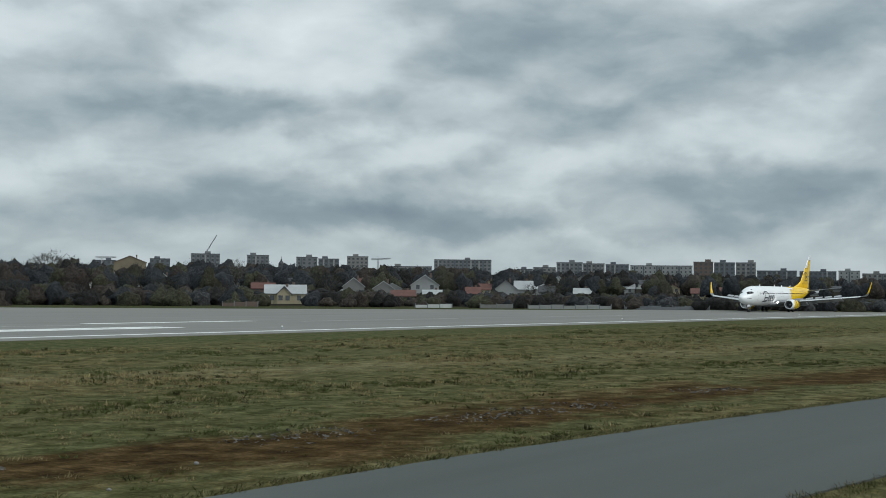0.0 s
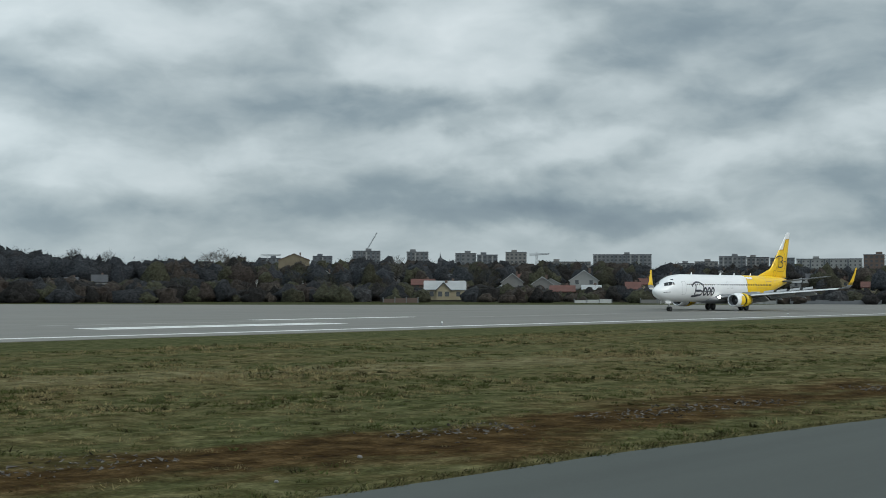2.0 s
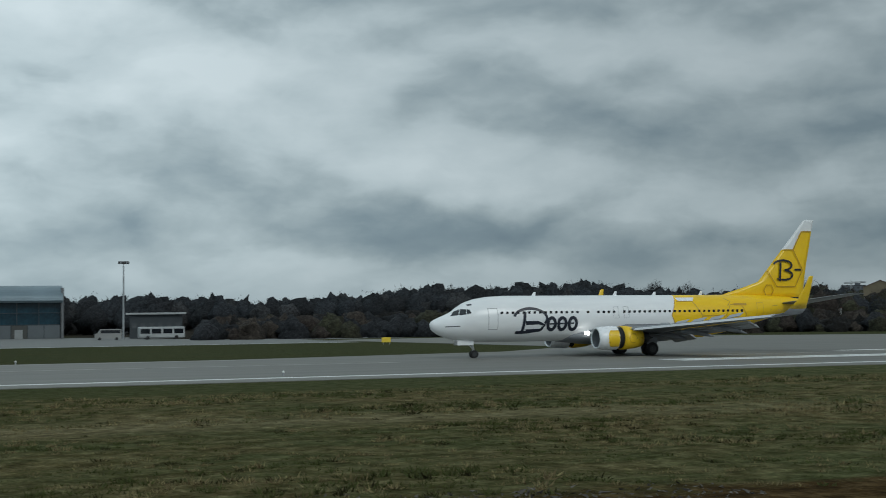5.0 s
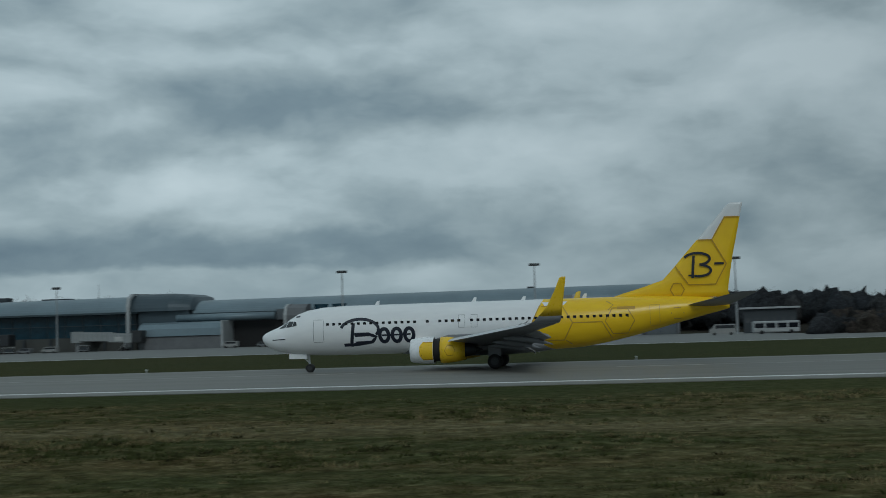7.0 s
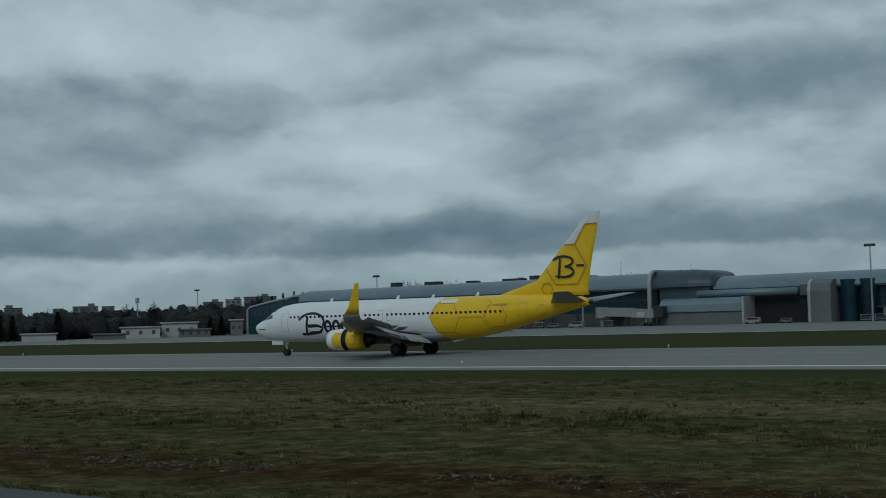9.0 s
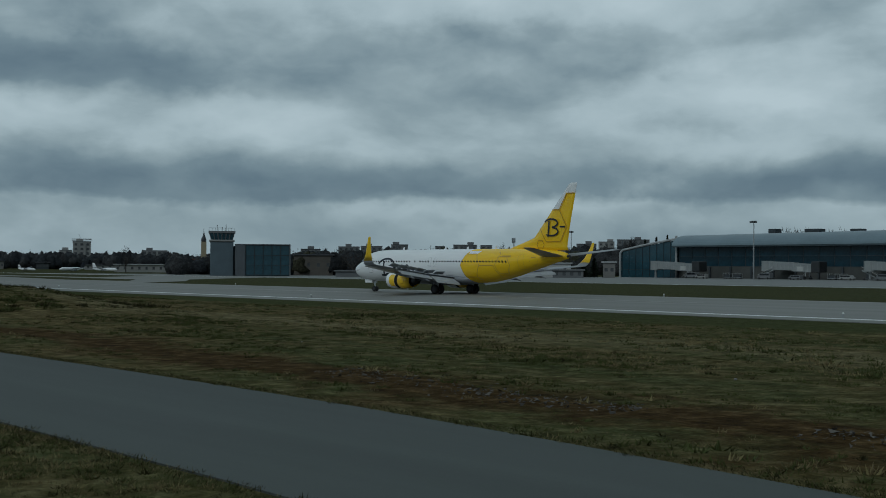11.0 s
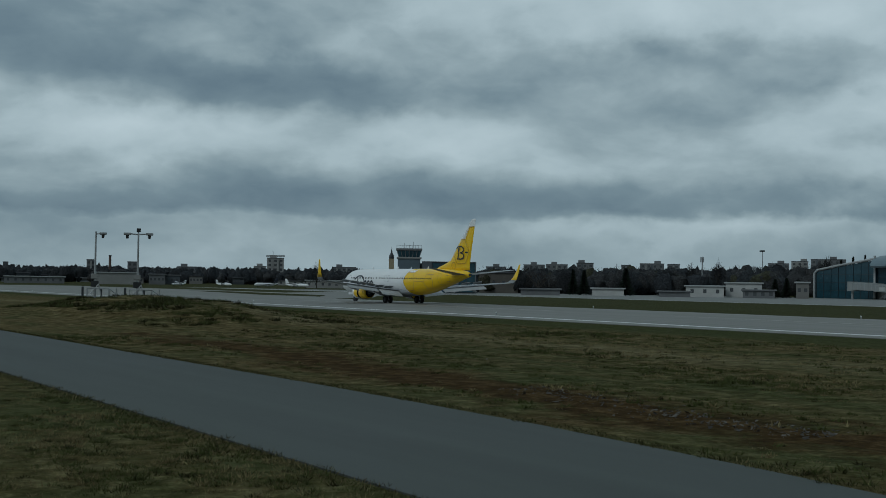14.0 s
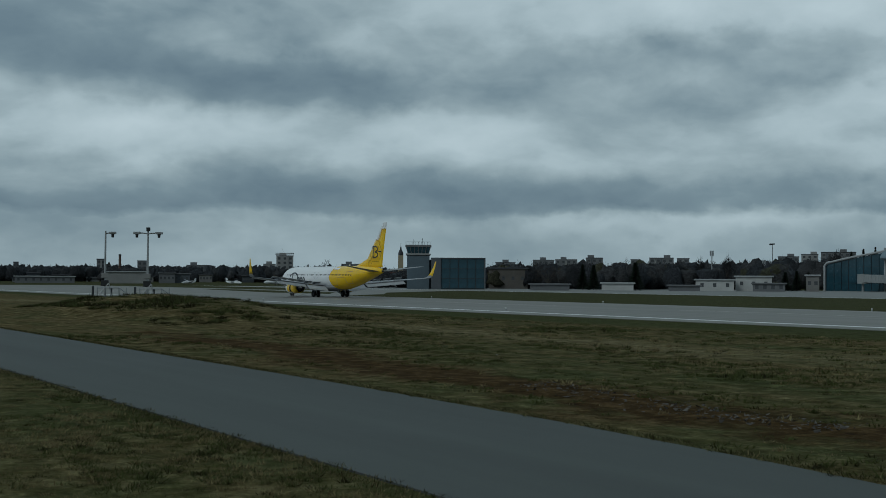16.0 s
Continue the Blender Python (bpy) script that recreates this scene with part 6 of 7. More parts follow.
# ---------------------------------------------------------------- small parked aircraft
def parked_jet(az, d, length, turn, label):
    ob = thing("parked_aircraft", spot(az, d, turn), label, "airplane", "parked aircraft")
    L = length
    bm = bmesh.new()
    rings = []
    for k, r, z in ((0, 0.02, 1.9), (0.05, 0.6, 2.0), (0.12, 0.95, 2.1), (0.7, 0.95, 2.1), (0.88, 0.5, 2.4), (1.0, 0.08, 2.7)):
        rings.append([(L * (k - 0.5), r * L / 18 * math.cos(2 * math.pi * i / 16), z * L / 18 + r * L / 18 * math.sin(2 * math.pi * i / 16)) for i in range(16)])
    loft(bm, rings)
    part("fuselage", bm, WHITE, ob, smooth=True)
    bm = bmesh.new()
    loft(bm, [[(L * a, -0.1, z), (L * b, -0.1, z), (L * b, 0.1, z), (L * a, 0.1, z)] for a, b, z in ((0.3, 0.46, 2.6 * L / 18), (0.42, 0.5, 6.0 * L / 18))])
    part("fin", bm, NAVY if rnd.random() < 0.4 else WHITE, ob)
    for s in (-1, 1):
        bm = bmesh.new()
        loft(bm, [[(L * a, s * y, z), (L * b, s * y, z), (L * b, s * y, z + 0.15), (L * a, s * y, z + 0.15)] for a, b, y, z in ((-0.1, 0.1, 0.5, 1.6), (0.08, 0.13, L * 0.45, 2.3))])
        bmesh.ops.recalc_face_normals(bm, faces=bm.faces[:])
        part("wing", bm, WINGGREY, ob)
        part("engine", tube(bmesh.new(), (-0.12 * L, s * 0.16 * L, 1.2), (0.03 * L, s * 0.16 * L, 1.2), 0.5 * L / 18, n=12), GALV, ob)
    for px, py in ((-0.36 * L, 0), (0.06 * L, 1.1), (0.06 * L, -1.1)):
        part("gear", tube(bmesh.new(), (px, py, 0), (px, py, 1.6), 0.14, n=6), DARKMETAL, ob)


parked_jet(-69.2, 600, 9, 40, "small white parked aircraft far along the apron")
parked_jet(-67.2, 600, 10, 140, "small white parked aircraft beside others")
parked_jet(-65.3, 560, 14, 40, "white parked jet with a dark wing near the hangars")
parked_jet(-63.9, 560, 13, 145, "white parked jet nose towards the hangars")

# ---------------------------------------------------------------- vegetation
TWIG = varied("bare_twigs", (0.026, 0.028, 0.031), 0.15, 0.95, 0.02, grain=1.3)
# twigs of distant trees, the blue-grey of the haze put into their colour
TWIG_HAZE = varied("hazed_twigs", (0.033, 0.037, 0.042), 0.12, 0.95, 0.02, grain=1.3)
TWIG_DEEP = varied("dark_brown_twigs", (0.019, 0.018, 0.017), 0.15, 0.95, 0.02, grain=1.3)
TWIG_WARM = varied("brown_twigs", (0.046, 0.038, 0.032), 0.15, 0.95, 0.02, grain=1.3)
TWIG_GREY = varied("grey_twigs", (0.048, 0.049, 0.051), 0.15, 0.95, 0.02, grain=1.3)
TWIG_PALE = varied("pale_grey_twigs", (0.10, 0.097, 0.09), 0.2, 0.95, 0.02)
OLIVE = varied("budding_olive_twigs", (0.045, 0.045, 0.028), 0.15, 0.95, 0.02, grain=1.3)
NEEDLE = varied("dark_conifer_needles", (0.014, 0.022, 0.014), 0.5, 0.9)
BLADE_GREEN = varied("green_grass_blades", (0.062, 0.070, 0.022), 0.3, 0.95, 0.04)
BLADE_DARK = varied("dark_grass_blades", (0.026, 0.025, 0.008), 0.3, 0.95, 0.04)
BLADE_STRAW = varied("straw_grass_blades", (0.195, 0.158, 0.078), 0.35, 0.95, 0.03)
PEBBLE = varied("pale_pebbles", (0.10, 0.092, 0.082), 0.6, 0.85, 0.02)
gen = np.random.default_rng(11)


def tri_mesh(name, tris, mats, label, category, kind="stuff", parent=None, index=None, bodies=None, body_idx=None):
    """One mesh of loose triangles; tris is an array of n x 3 x 3. bodies: the points of smooth crowns that go with them."""
    n = len(tris)
    co, faces = tris.reshape(-1, 3), np.arange(n * 3).reshape(-1, 3)
    smooth = np.zeros(n, dtype=bool)
    if bodies is not None:
        trees = np.arange(len(bodies) // len(BALL_V))
        more = (BALL_F[None] + n * 3 + trees[:, None, None] * len(BALL_V)).reshape(-1, 3)
        co, faces, index = np.concatenate([co, bodies]), np.concatenate([faces, more]), np.concatenate([index, body_idx])
        smooth = np.concatenate([smooth, np.ones(len(more), dtype=bool)])
    me = bpy.data.meshes.new(name)
    me.vertices.add(len(co))
    me.vertices.foreach_set("co", co.astype(np.float32).ravel())
    me.loops.add(len(faces) * 3)
    me.loops.foreach_set("vertex_index", faces.astype(np.int32).ravel())
    me.polygons.add(len(faces))
    me.polygons.foreach_set("loop_start", np.arange(0, len(faces) * 3, 3, dtype=np.int32))
    me.polygons.foreach_set("use_smooth", smooth)
    if index is not None:
        me.polygons.foreach_set("material_index", index.astype(np.int32))
    me.update(calc_edges=True)
    for m in mats:
        me.materials.append(m)
    ob = new(name, me)
    if parent is not None:
        ob.parent = parent
        if label:
            ob["label"] = label
    else:
        tagged(ob, label, category, kind=kind)
    return ob


def needles(base, way, length, width):
    """Thin triangles from base points along a way."""
    side = np.cross(way, gen.normal(size=way.shape))
    side /= np.linalg.norm(side, axis=1)[:, None] + 1e-9
    w = width[:, None] * 0.5
    return np.stack([base - side * w, base + side * w, base + way * length[:, None]], axis=1)


BALL = bmesh.new()
bmesh.ops.create_icosphere(BALL, subdivisions=2, radius=1.0)
BALL_V = np.array([v.co[:] for v in BALL.verts])
BALL_F = np.array([[v.index for v in f.verts] for f in BALL.faces])
BALL.free()


def mass(x, y, z, h, r, low):
    """The dense inner growth of a crown: a body of many lobes, narrower below."""
    a, b = gen.uniform(0, 6, 2)
    v = BALL_V
    lobe = 1 + 0.20 * np.sin(v[:, 0] * 5 + a) * np.cos(v[:, 1] * 5 + b) + 0.14 * np.sin(v[:, 2] * 6 + a) + gen.normal(0, 0.17, len(v))
    p = v * lobe[:, None] * np.array([r, r, h * (1 - low) * 0.5]) * 0.72
    p[:, :2] *= (1 - 0.22 * v[:, 2])[:, None]
    return p + np.array([x, y, z + h * (low + (1 - low) * 0.5)])


def crown(x, y, z, h, r, n, up=0.25, low=0.15, thin=0.024, long=0.085, inner=0.25):
    """Twigs of one bare crown: denser outwards, all reaching out and up."""
    u = gen.normal(size=(n, 3))
    u /= np.linalg.norm(u, axis=1)[:, None]
    rad = gen.uniform(inner, 1.0, n) ** 0.6
    lump = 1 + 0.22 * np.sin(u[:, 0] * 5 + x) * np.cos(u[:, 1] * 4 + y) + 0.15 * np.sin(u[:, 2] * 7 + x * 3)
    c = np.array([x, y, z + h * (low + (1 - low) * 0.5)])
    p = c + u * (rad * lump)[:, None] * np.array([r, r, h * (1 - low) * 0.5]) * 0.8
    way = u * 0.8 + np.array([0, 0, up]) + gen.normal(size=(n, 3)) * 0.35
    way /= np.linalg.norm(way, axis=1)[:, None]
    return needles(p, way, h * long * gen.uniform(0.5, 1.1, n), h * thin * gen.uniform(0.6, 1.6, n))


def trunk_tris(x, y, z, h, r):
    a = np.arange(5) * 2 * np.pi / 5
    ring = np.stack([x + r * np.cos(a), y + r * np.sin(a), np.full(5, z - 0.3)], 1)
    tip = np.array([x, y, z + h])
    return np.stack([np.stack([ring[i], ring[(i + 1) % 5], tip]) for i in range(5)])


def profile(az, pts):
    return float(np.interp(az, [p[0] for p in pts], [p[1] for p in pts]))


HILL = [(1, 1.35), (5, 1.5), (9, 1.45), (11.5, 1.2), (14.4, 1.36), (18, 1.68), (24.5, 1.86), (28.5, 1.68), (32, 1.44), (36, 1.44), (45, 1.46), (50, 1.4), (56, 1.3), (62, 1.22), (70, 0.98), (76, 0.9)]
FIELD = [(-82, 0.5), (-72, 0.58), (-66, 0.58), (-60, 0.64), (-55, 0.86), (-50, 1.0), (-45, 1.05), (-41, 1.18), (-38.5, 1.35), (-36, 1.4)]


def woodland(name, az0, az1, count, pts, d0, d1, k0, k1, mats, label, n=260, wide=(0.36, 0.6), clear=(), dense=True):
    out, idx, bodies, body_idx = [], [], [], []
    for i in range(count):
        az = gen.uniform(az0, az1)
        d = gen.uniform(d0, d1)
        x, y = polar(az, d)
        g = ground_z(x, y)
        el = profile(az, pts) * (gen.uniform(k0, k1) + 0.22 * noise.noise((az * 1.1, d * 0.02, 1.0)))
        low_cap = [cap for a0, a1, dd, cap in clear if a0 < az < a1 and d < dd]
        if low_cap:
            # only low growth before the houses
            el = min(el, min(low_cap) - abs(gen.normal(0, 0.16)))
        top = EYE_Z + d * math.tan(radians(el))
        h = top - g
        if h < 1.2:
            continue
        h = min(h, 17)
        z = top - h
        r = h * gen.uniform(*wide)
        low = -0.4 if h < 6 else -0.15
        c = crown(x, y, max(g, z), h, r, int(n * 0.95), low=low, thin=0.014, long=0.11, inner=0.36)
        bodies.append(mass(x, y, max(g, z), h, r if dense else 0.3, low))
        t = trunk_tris(x, y, g, max(1.0, top - g) * 0.6, 0.012 * h + 0.04)
        # trees of one kind stand in groups
        kind = 0.5 + 0.75 * noise.noise((az * 0.9, d * 0.012, 5)) + gen.normal(0, 0.13)
        m = int(min(len(mats) - 1, max(0, kind * len(mats))))
        out += [c, t]
        body_idx.append(np.full(len(BALL_F), m))
        idx.append(np.full(len(c) + len(t), m))
    tri_mesh(name, np.concatenate(out), mats, label, "trees", index=np.concatenate(idx), bodies=np.concatenate(bodies), body_idx=np.concatenate(body_idx))


# before the houses the growth stays below these heights in degrees
KEEP = [(30.3, 31.05, 462, 0.4), (29.15, 29.8, 462, 0.3), (45.2, 47.3, 335, -0.3), (51.9, 53.5, 404, 0.25), (51.0, 52.3, 362, 0.0), (48.8, 49.9, 432, 0.45), (50.2, 51.3, 432, 0.36), (55.8, 56.8, 424, 0.34), (56.8, 57.7, 424, 0.45), (54.5, 55.25, 384, 0.2)]
SLOPE = [(WHITEWALL, REDROOF, "white house with a red roof among the trees"), (BEIGE, DARKROOF, "beige house with a dark roof among the trees"), (PALEWALL, TINROOF, "pale house with a metal roof among the trees"),
         (CREAM, REDROOF, "cream house with a red roof among the trees"), (BROWNWALL, REDROOF, "brick house with a red roof among the trees"), (WHITEWALL, DARKROOF, "white house with a dark roof among the trees")]
slope = random.Random(4)
for k in range(34):
    az = 37.5 + k * 1.0 + slope.uniform(-0.35, 0.35)
    d = slope.uniform(440, 640)
    el = 0.45 + (d - 440) / 200 * 0.55 + slope.uniform(-0.12, 0.12) - max(0, az - 56) * 0.018
    wide = slope.uniform(0.55, 1.0) * 480 / d
    wall_mat, roof_mat, lab = slope.choice(SLOPE)
    house(az, az + wide, el, d, wall_mat, roof_mat, lab, gable=slope.random() < 0.5, storeys=2)
    KEEP.append((az + 0.04, az + wide - 0.04, d + 4, el - slope.uniform(0.2, 0.42)))
woodland("far_wood", 1, 34, 850, HILL, 480, 700, 0.72, 1.02, [TWIG_HAZE, TWIG_HAZE, TWIG, TWIG_GREY], "dark bare woodland on the far rise", clear=[(4, 9, 500, 0.0)])
woodland("hillside_trees", 33, 76, 1500, HILL, 420, 800, 0.6, 1.0, [TWIG_DEEP, TWIG, TWIG_WARM, TWIG_HAZE, OLIVE, TWIG_DEEP], "bare trees among the houses on the slope", clear=KEEP)
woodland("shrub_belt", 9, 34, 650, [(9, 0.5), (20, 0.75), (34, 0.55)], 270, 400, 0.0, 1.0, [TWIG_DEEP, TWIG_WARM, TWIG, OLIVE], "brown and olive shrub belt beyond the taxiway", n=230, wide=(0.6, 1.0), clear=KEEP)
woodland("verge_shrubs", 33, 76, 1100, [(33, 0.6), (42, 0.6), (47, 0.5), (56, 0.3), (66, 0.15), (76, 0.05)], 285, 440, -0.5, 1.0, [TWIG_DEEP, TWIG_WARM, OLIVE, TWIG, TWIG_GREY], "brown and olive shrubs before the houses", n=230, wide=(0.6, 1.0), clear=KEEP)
woodland("field_trees", -61, -36.5, 1000, FIELD, 470, 800, 0.55, 1.0, [TWIG_HAZE, TWIG, TWIG_GREY, TWIG_HAZE, OLIVE], "bare trees beyond the airfield", clear=[(-42, -35, 560, -2.0)])
# haze over these far trees is put into their blue-grey and grey twigs
woodland("far_field_trees", -82, -60.5, 1300, FIELD, 720, 1000, 0.7, 1.12, [TWIG_HAZE, TWIG_GREY, TWIG_HAZE, TWIG], "hazy bare trees far beyond the apron", n=150)
woodland("roof_line_trees", -34, -20, 120, [(-34, 1.9), (-20, 2.0)], 520, 560, 0.94, 1.04, [TWIG, TWIG_WARM], "bare treetops behind the terminal roof", n=170, dense=False)


def bare_tree(az, d, el, width, mat, label, n=900, low=0.15):
    x, y = polar(az, d)
    g = ground_z(x, y)
    h = top_over(az, d, el)
    r = d * math.tan(radians(width / 2))
    ob = thing("bare_tree", pose(x, y, g), label, "tree", "single bare trees")
    bm = bmesh.new()
    tube(bm, (0, 0, -0.3), (0, 0, h * 0.45), h * 0.025, h * 0.015, 8)
    for i in range(11):
        a, k = i * 2.4, 0.22 + 0.03 * i
        b = Vector((math.cos(a) * r * 0.75, math.sin(a) * r * 0.75, h * min(0.95, k + 0.38)))
        tube(bm, (0, 0, h * k * 0.8), b, h * 0.011, h * 0.003, 5)
    part("trunk", bm, BARK, ob)
    tris = crown(0, 0, 0, h, r, n, low=low, thin=0.009, long=0.12)
    tri_mesh("crown", tris, [mat], "", "", parent=ob)


bare_tree(35.9, 560, 1.87, 2.1, TWIG_PALE, "large pale bare tree rising above the wood", 1500)
for az, d, el, w, m in ((39.5, 420, 1.35, 1.6, OLIVE), (48.2, 360, 1.15, 1.7, OLIVE), (44.0, 520, 1.62, 1.0, TWIG_PALE), (50.9, 480, 1.3, 0.8, TWIG), (47.6, 420, 1.1, 1.0, TWIG), (59.2, 430, 1.0, 1.3, OLIVE), (54.3, 420, 0.95, 1.2, TWIG), (57.5, 400, 0.6, 0.8, TWIG_WARM),
                        (31.0, 600, 1.75, 1.2, TWIG), (29.6, 600, 1.9, 0.9, TWIG), (20.2, 600, 1.78, 0.5, TWIG), (-44.7, 470, 1.28, 0.5, TWIG), (-45.9, 480, 1.2, 0.5, TWIG), (-40.0, 560, 1.5, 0.6, TWIG), (37.2, 310, 0.72, 1.6, TWIG_WARM), (40.8, 315, 0.85, 1.5, OLIVE), (43.4, 312, 0.66, 1.2, TWIG_WARM), (34.3, 320, 0.7, 1.5, OLIVE), (58.6, 330, 0.75, 1.5, OLIVE), (63.5, 340, 0.7, 1.3, TWIG_WARM), (-52.8, 430, 0.8, 1.6, TWIG_WARM), (-63.0, 560, 0.9, 0.8, TWIG)):
    bare_tree(az, d, el, w, m, {"bare_twigs": "dark bare tree with fine twigs", "brown_twigs": "brownish bare tree with fine twigs", "pale_grey_twigs": "pale grey bare tree with fine twigs", "budding_olive_twigs": "budding olive-tinted tree with fine twigs"}[m.name], 800)


def conifer(az, d, el, width):
    x, y = polar(az, d)
    h = top_over(az, d, el)
    r = d * math.tan(radians(width / 2))
    ob = thing("conifer", pose(x, y, ground_z(x, y)), "dark green conifer with drooping boughs", "tree", "conifers by the field")
    part("trunk", tube(bmesh.new(), (0, 0, -0.3), (0, 0, h * 0.96), 0.2, 0.03, 7), BARK, ob)
    n = 1500
    k = gen.uniform(0, 1, n) ** 0.75
    a = gen.uniform(0, 2 * np.pi, n)
    rr = r * (1 - k) * (0.65 + 0.35 * np.sin(k * 55)) * gen.uniform(0.2, 0.8, n)
    p = np.stack([rr * np.cos(a), rr * np.sin(a), h * (0.05 + 0.9 * k)], 1)
    way = np.stack([np.cos(a), np.sin(a), gen.uniform(-0.6, 0.25, n)], 1)
    way /= np.linalg.norm(way, axis=1)[:, None]
    tri_mesh("crown", needles(p, way, 0.25 * r + 0.5 * r * (1 - k), np.full(n, 0.35)), [NEEDLE], "", "", parent=ob)


for az, d, el, w in ((-51.2, 430, 0.82, 0.55), (-50.7, 430, 0.78, 0.6), (-48.8, 425, 0.92, 0.75), (-42.2, 450, 0.5, 0.5), (-41.7, 450, 0.55, 0.5), (-41.2, 450, 0.48, 0.4), (-38.9, 540, 1.58, 0.4), (-38.4, 540, 1.66, 0.35), (-39.4, 540, 1.45, 0.4)):
    conifer(az, d, el, w)


# ---------------------------------------------------------------- grass tufts, pebbles
def road_gap(x):
    fx, fy = zip(*road_far)
    nx, ny = zip(*sorted(road_near))
    return np.interp(x, nx, ny), np.interp(x, fx, fy)


def tufts(name, x0, x1, y0, y1, count, blades, h0, h1, spread, mats, share_straw, label):
    """Clumps of blades, each clump of one tone and height, thicker where the meadow is rank."""
    px, py = gen.uniform(x0, x1, count), gen.uniform(y0, y1, count)
    lo, hi = road_gap(px)
    ok = (py > hi + 0.1) | (py < lo - 0.1)
    pat = np.array([noise.noise((a * 0.09, b * 0.2, 4)) + 0.6 * noise.noise((a * 0.45, b * 0.6, 9)) for a, b in zip(px, py)])
    ok &= pat > gen.uniform(-0.9, 0.25, count)
    # few tufts on the bare soil beside the road
    bare = np.clip(1 - np.abs(py + 0.07 * px - 19.6) / 4.0, 0, 1) * (px > -70)
    ok &= gen.uniform(0, 1, count) > bare * 1.15
    px, py, pat = px[ok], py[ok], pat[ok]
    n = len(px)
    pz = np.array([ground_z(a, b) for a, b in zip(px, py)])
    m = n * blades
    tall = gen.uniform(h0, h1, n) * (1 + 0.9 * np.clip(pat, -0.6, 1))
    big = np.repeat(gen.uniform(0.5, 1.5, n), blades)
    ang, rad = gen.uniform(0, 2 * np.pi, m), np.sqrt(gen.uniform(0, 1, m)) * spread * big
    base = np.repeat(np.stack([px, py, pz], 1), blades, 0) + np.stack([rad * np.cos(ang), rad * np.sin(ang), np.full(m, -0.02)], 1)
    out = rad / (spread * 1.5)
    way = np.stack([np.cos(ang) * out * 1.2 + gen.normal(0, 0.75, m), np.sin(ang) * out * 1.2 + gen.normal(0, 0.75, m), np.ones(m)], 1)
    way /= np.linalg.norm(way, axis=1)[:, None]
    size = np.repeat(tall, blades) * gen.uniform(0.5, 1.1, m) * (1.1 - 0.5 * out)
    tri = needles(base, way, size, np.clip(size * gen.uniform(0.14, 0.34, m), 0.012, 0.085) * (1 if y1 > 30 else 0.7))
    slow = np.array([noise.noise((a * 0.06, b * 0.15, 12)) for a, b in zip(px, py)]) + 0.8 * np.exp(-((py + 0.2 * np.clip(px - 15, 0, 45) - 40.0) / 4.0) ** 2)
    clot = np.array([noise.noise((a * 0.55, b * 0.55, 21)) for a, b in zip(px, py)])
    east = np.clip(px * -0.004, -0.10, 0.12)
    tone = (gen.uniform(0, 1, n) < np.clip(share_straw - east + 0.7 * slow + 1.1 * clot, 0.04, 0.94)).astype(int)
    tone = np.where(gen.uniform(0, 1, n) < 0.11, 2, tone)
    tri_mesh(name, tri, mats, label, "grass", index=np.repeat(tone, blades))


MEADOW = [BLADE_GREEN, BLADE_STRAW, BLADE_DARK]
tufts("meadow_grass", -70, 75, 14, 36, 23000, 26, 0.05, 0.16, 0.2, MEADOW, 0.27, "tufts of green and straw grass between road and runway")
tufts("meadow_grass", -120, 130, 34, 56, 24000, 20, 0.06, 0.19, 0.28, MEADOW, 0.28, "coarser tufts of grass towards the runway")
tufts("verge_grass", -60, -9, 2, 9.9, 7500, 36, 0.05, 0.13, 0.17, MEADOW, 0.42, "straggly green and straw grass on the near verge")
tufts("verge_grass", 9, 40, 1, 8.5, 3600, 34, 0.04, 0.12, 0.17, MEADOW, 0.2, "straggly green and straw grass on the near verge")
tufts("mound_weeds", -122, -76, 28, 42, 1100, 34, 0.15, 0.42, 0.5, [BLADE_GREEN, BLADE_DARK, BLADE_DARK], 0.3, "dark weeds over the low mound")


def pebbles():
    n = 3600
    out = []
    px = gen.uniform(-30, 40, n)
    py = 20.3 + gen.normal(0, 0.6, n) + 0.5 * np.sin(px * 0.12 + 1) - 0.07 * px
    keep = np.array([noise.noise((a * 0.16, 2.0, 0)) > -0.1 for a in px])
    for a, b in zip(px[keep], py[keep]):
        s = gen.uniform(0.012, 0.05)
        c = np.array([a, b, ground_z(a, b) + s * 0.3])
        v = c + gen.normal(size=(4, 3)) * s * np.array([1, 1, 0.6])
        for f in ((0, 1, 2), (0, 2, 3), (0, 3, 1), (1, 3, 2)):
            out.append(v[list(f)])
    me = np.stack(out)
    tri_mesh("pebbles", me, [PEBBLE], "pale pebbles strewn on the bare soil strip", "gravel")


pebbles()


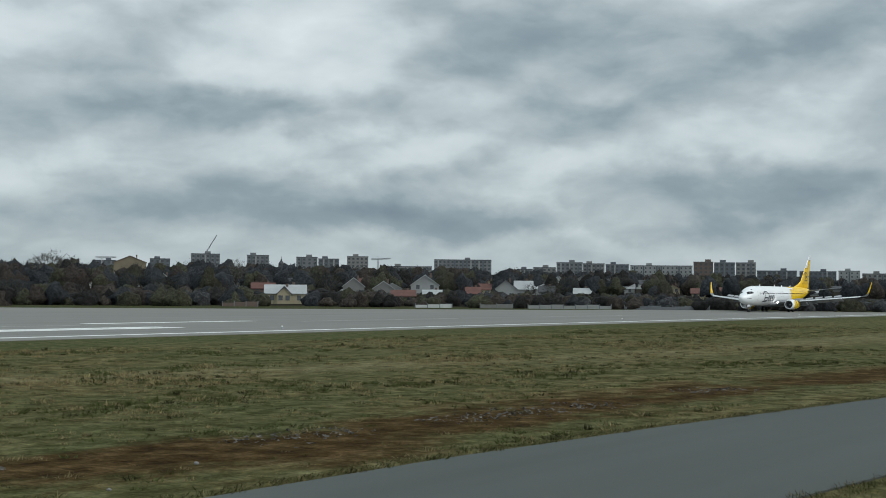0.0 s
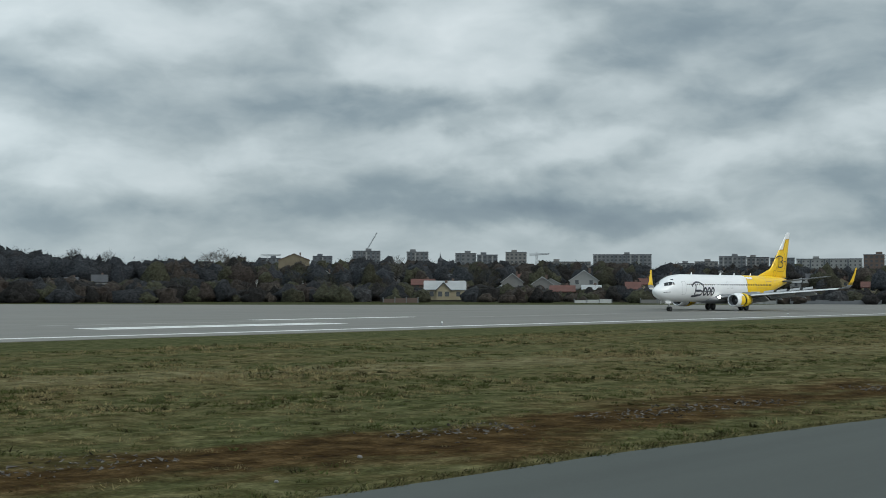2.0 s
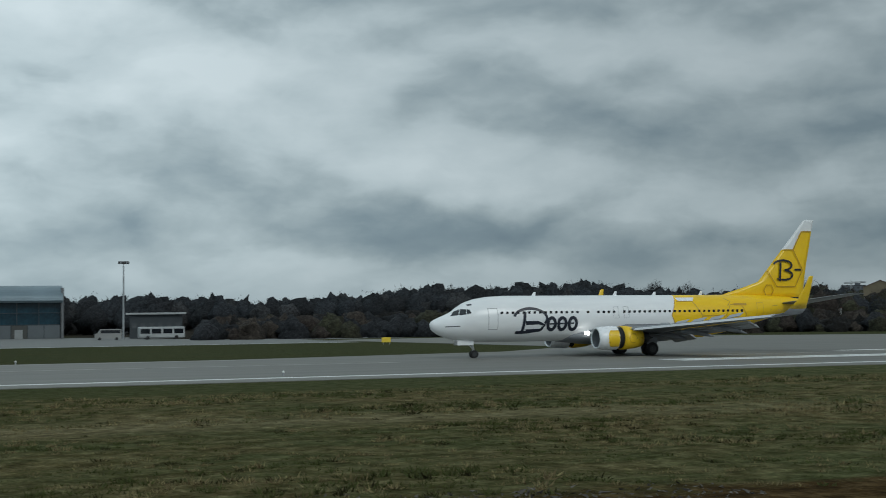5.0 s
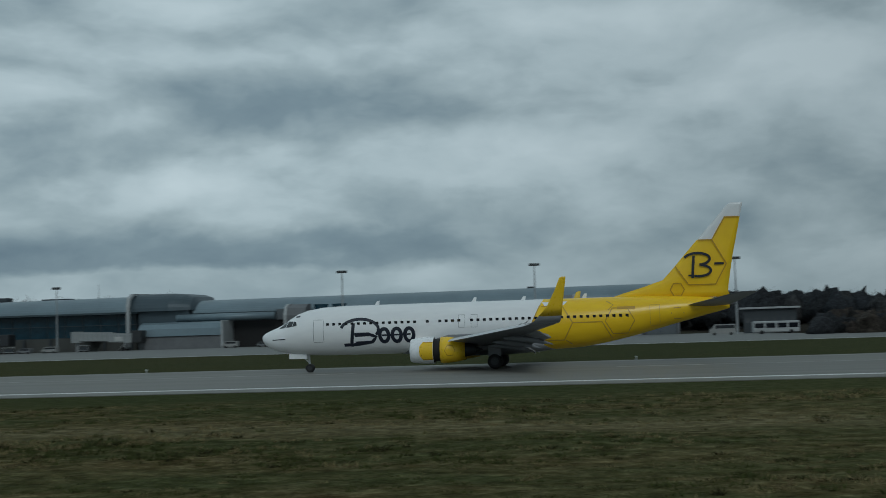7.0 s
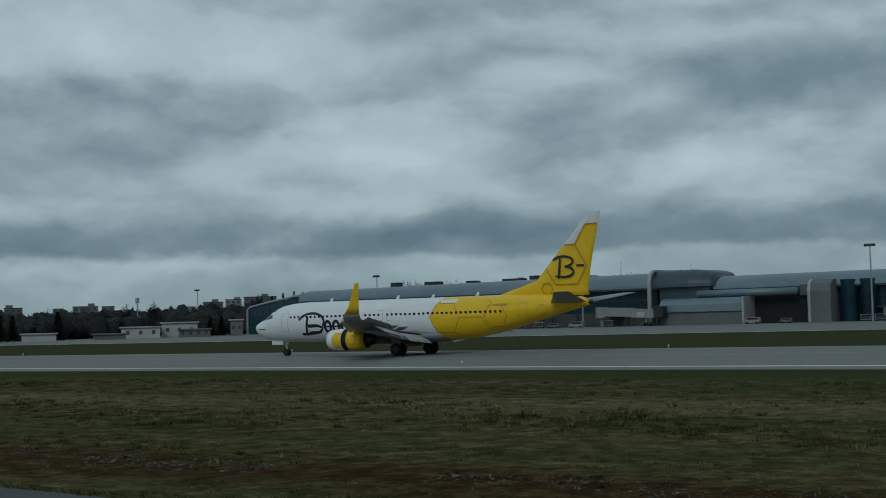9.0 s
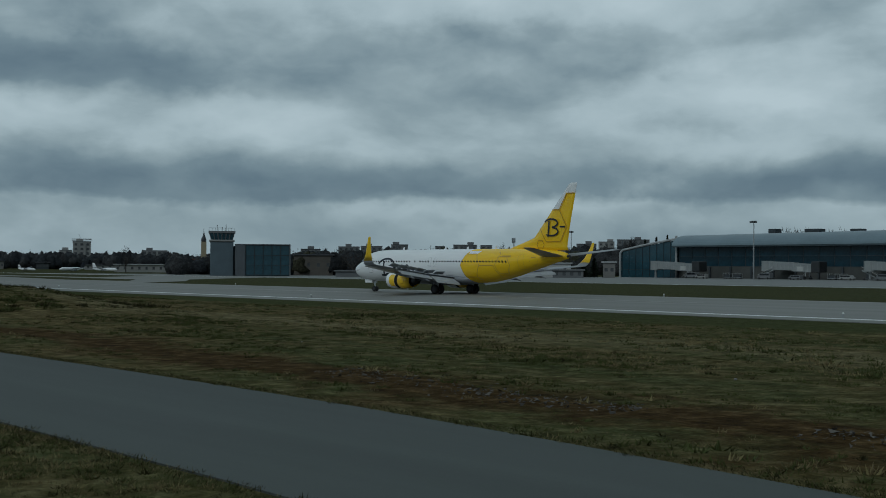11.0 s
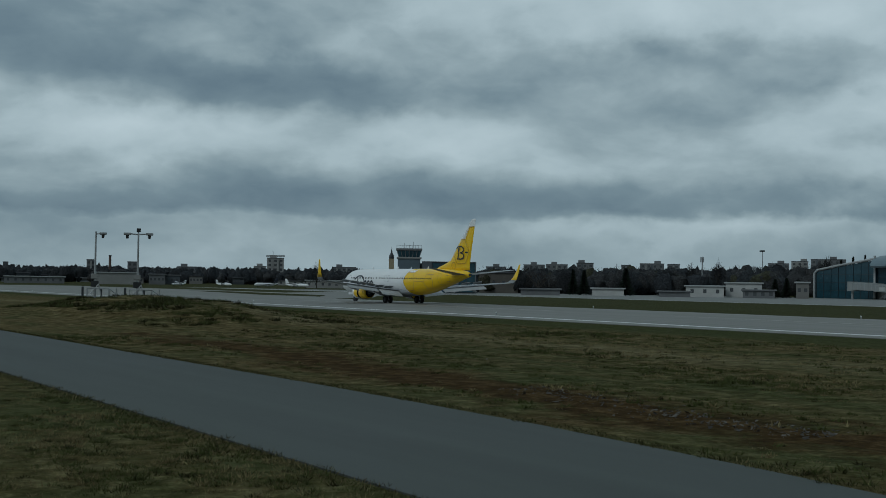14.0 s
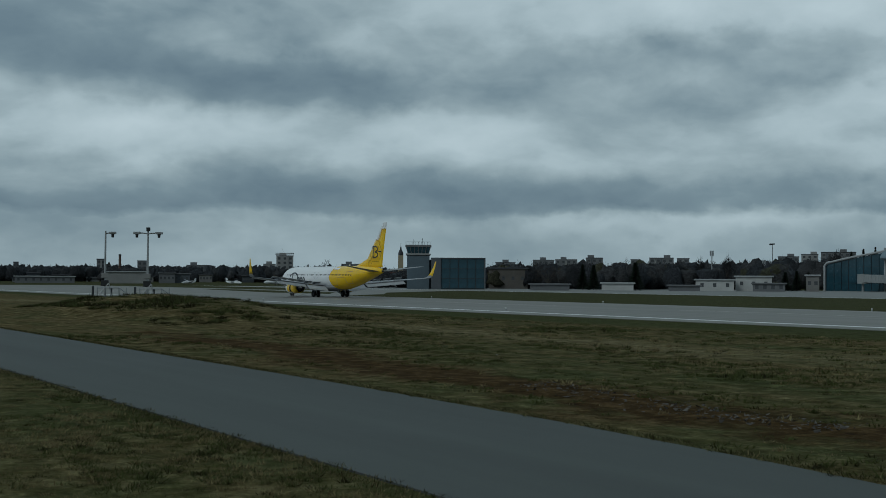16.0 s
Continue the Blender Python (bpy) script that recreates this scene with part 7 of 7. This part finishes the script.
def fringe(name, edge, sign, x0, x1, n, label):
    """Grass leaning over the ragged edge of the road."""
    ex, ey = zip(*sorted(edge))
    px = gen.uniform(x0, x1, n)
    lump = np.array([noise.noise((a * 1.3, 7, 0)) + 0.5 * noise.noise((a * 4, 3, 0)) for a in px])
    py = np.interp(px, ex, ey) + sign * (gen.uniform(-0.05, 0.5, n) - 0.22 * np.clip(lump, -0.3, 1))
    base = np.stack([px, py, np.full(n, 0.02)], 1)
    way = np.stack([gen.normal(0, 0.7, n), gen.normal(0, 0.6, n) - sign * 0.5, np.ones(n)], 1)
    way /= np.linalg.norm(way, axis=1)[:, None]
    size = gen.uniform(0.03, 0.10, n) * (1 + 0.6 * np.clip(lump, -0.5, 1))
    tri_mesh(name, needles(base, way, size, size * 0.16), MEADOW, label, "grass", index=gen.choice([0, 1, 2, 2, 2], n))


fringe("road_fringe", road_far, 1, -80, 60, 26000, "dark ragged grass fringe along the road's far edge")
fringe("road_fringe", road_near, -1, -60, 40, 18000, "straggly grass fringe along the road's near edge")


def stone(x, y, s):
    bm = bmesh.new()
    s *= 0.4
    bmesh.ops.create_icosphere(bm, subdivisions=2, radius=s)
    for v in bm.verts:
        v.co *= 1 + 0.3 * noise.noise(v.co * 4 / s * 0.3 + Vector((x, y, 0)))
        v.co.z *= 0.7
    ob = part("stone", bm, BEIGE, smooth=True)
    ob.location = (x, y, ground_z(x, y) + s * 0.3)
    tagged(ob, "grey fist-sized stone lying in the grass", "stone", "loose stones")


stone(15.5, 17.0, 0.13)
stone(12.6, 15.8, 0.1)
stone(-41.6, 29.0, 0.1)
stone(-20.8, 29.3, 0.14)


# ---------------------------------------------------------------- what moves
def motions():
    nose = [(0, 235.53), (0.5, 212.18), (1, 189.75), (1.5, 168.14), (2, 147.26), (2.5, 127.07), (3, 107.5), (3.5, 88.52), (4, 70.11), (4.5, 52.25), (5, 34.93), (5.5, 18.14), (6, 1.88), (6.5, -13.84), (7, -29.03), (7.5, -43.68),
            (8, -57.79), (8.5, -71.35), (9, -84.38), (9.5, -96.86), (10, -108.8), (10.5, -120.21), (11, -131.09), (11.5, -141.47), (12, -151.35), (12.5, -160.75), (13, -169.68), (13.5, -178.16), (14, -186.21), (14.5, -193.85), (15, -201.08), (15.5, -207.93), (16, -214.39)]
    walk(airliner, [(t, pose(x, 100.14, Z_PAVE)) for t, x in nose])


motions()
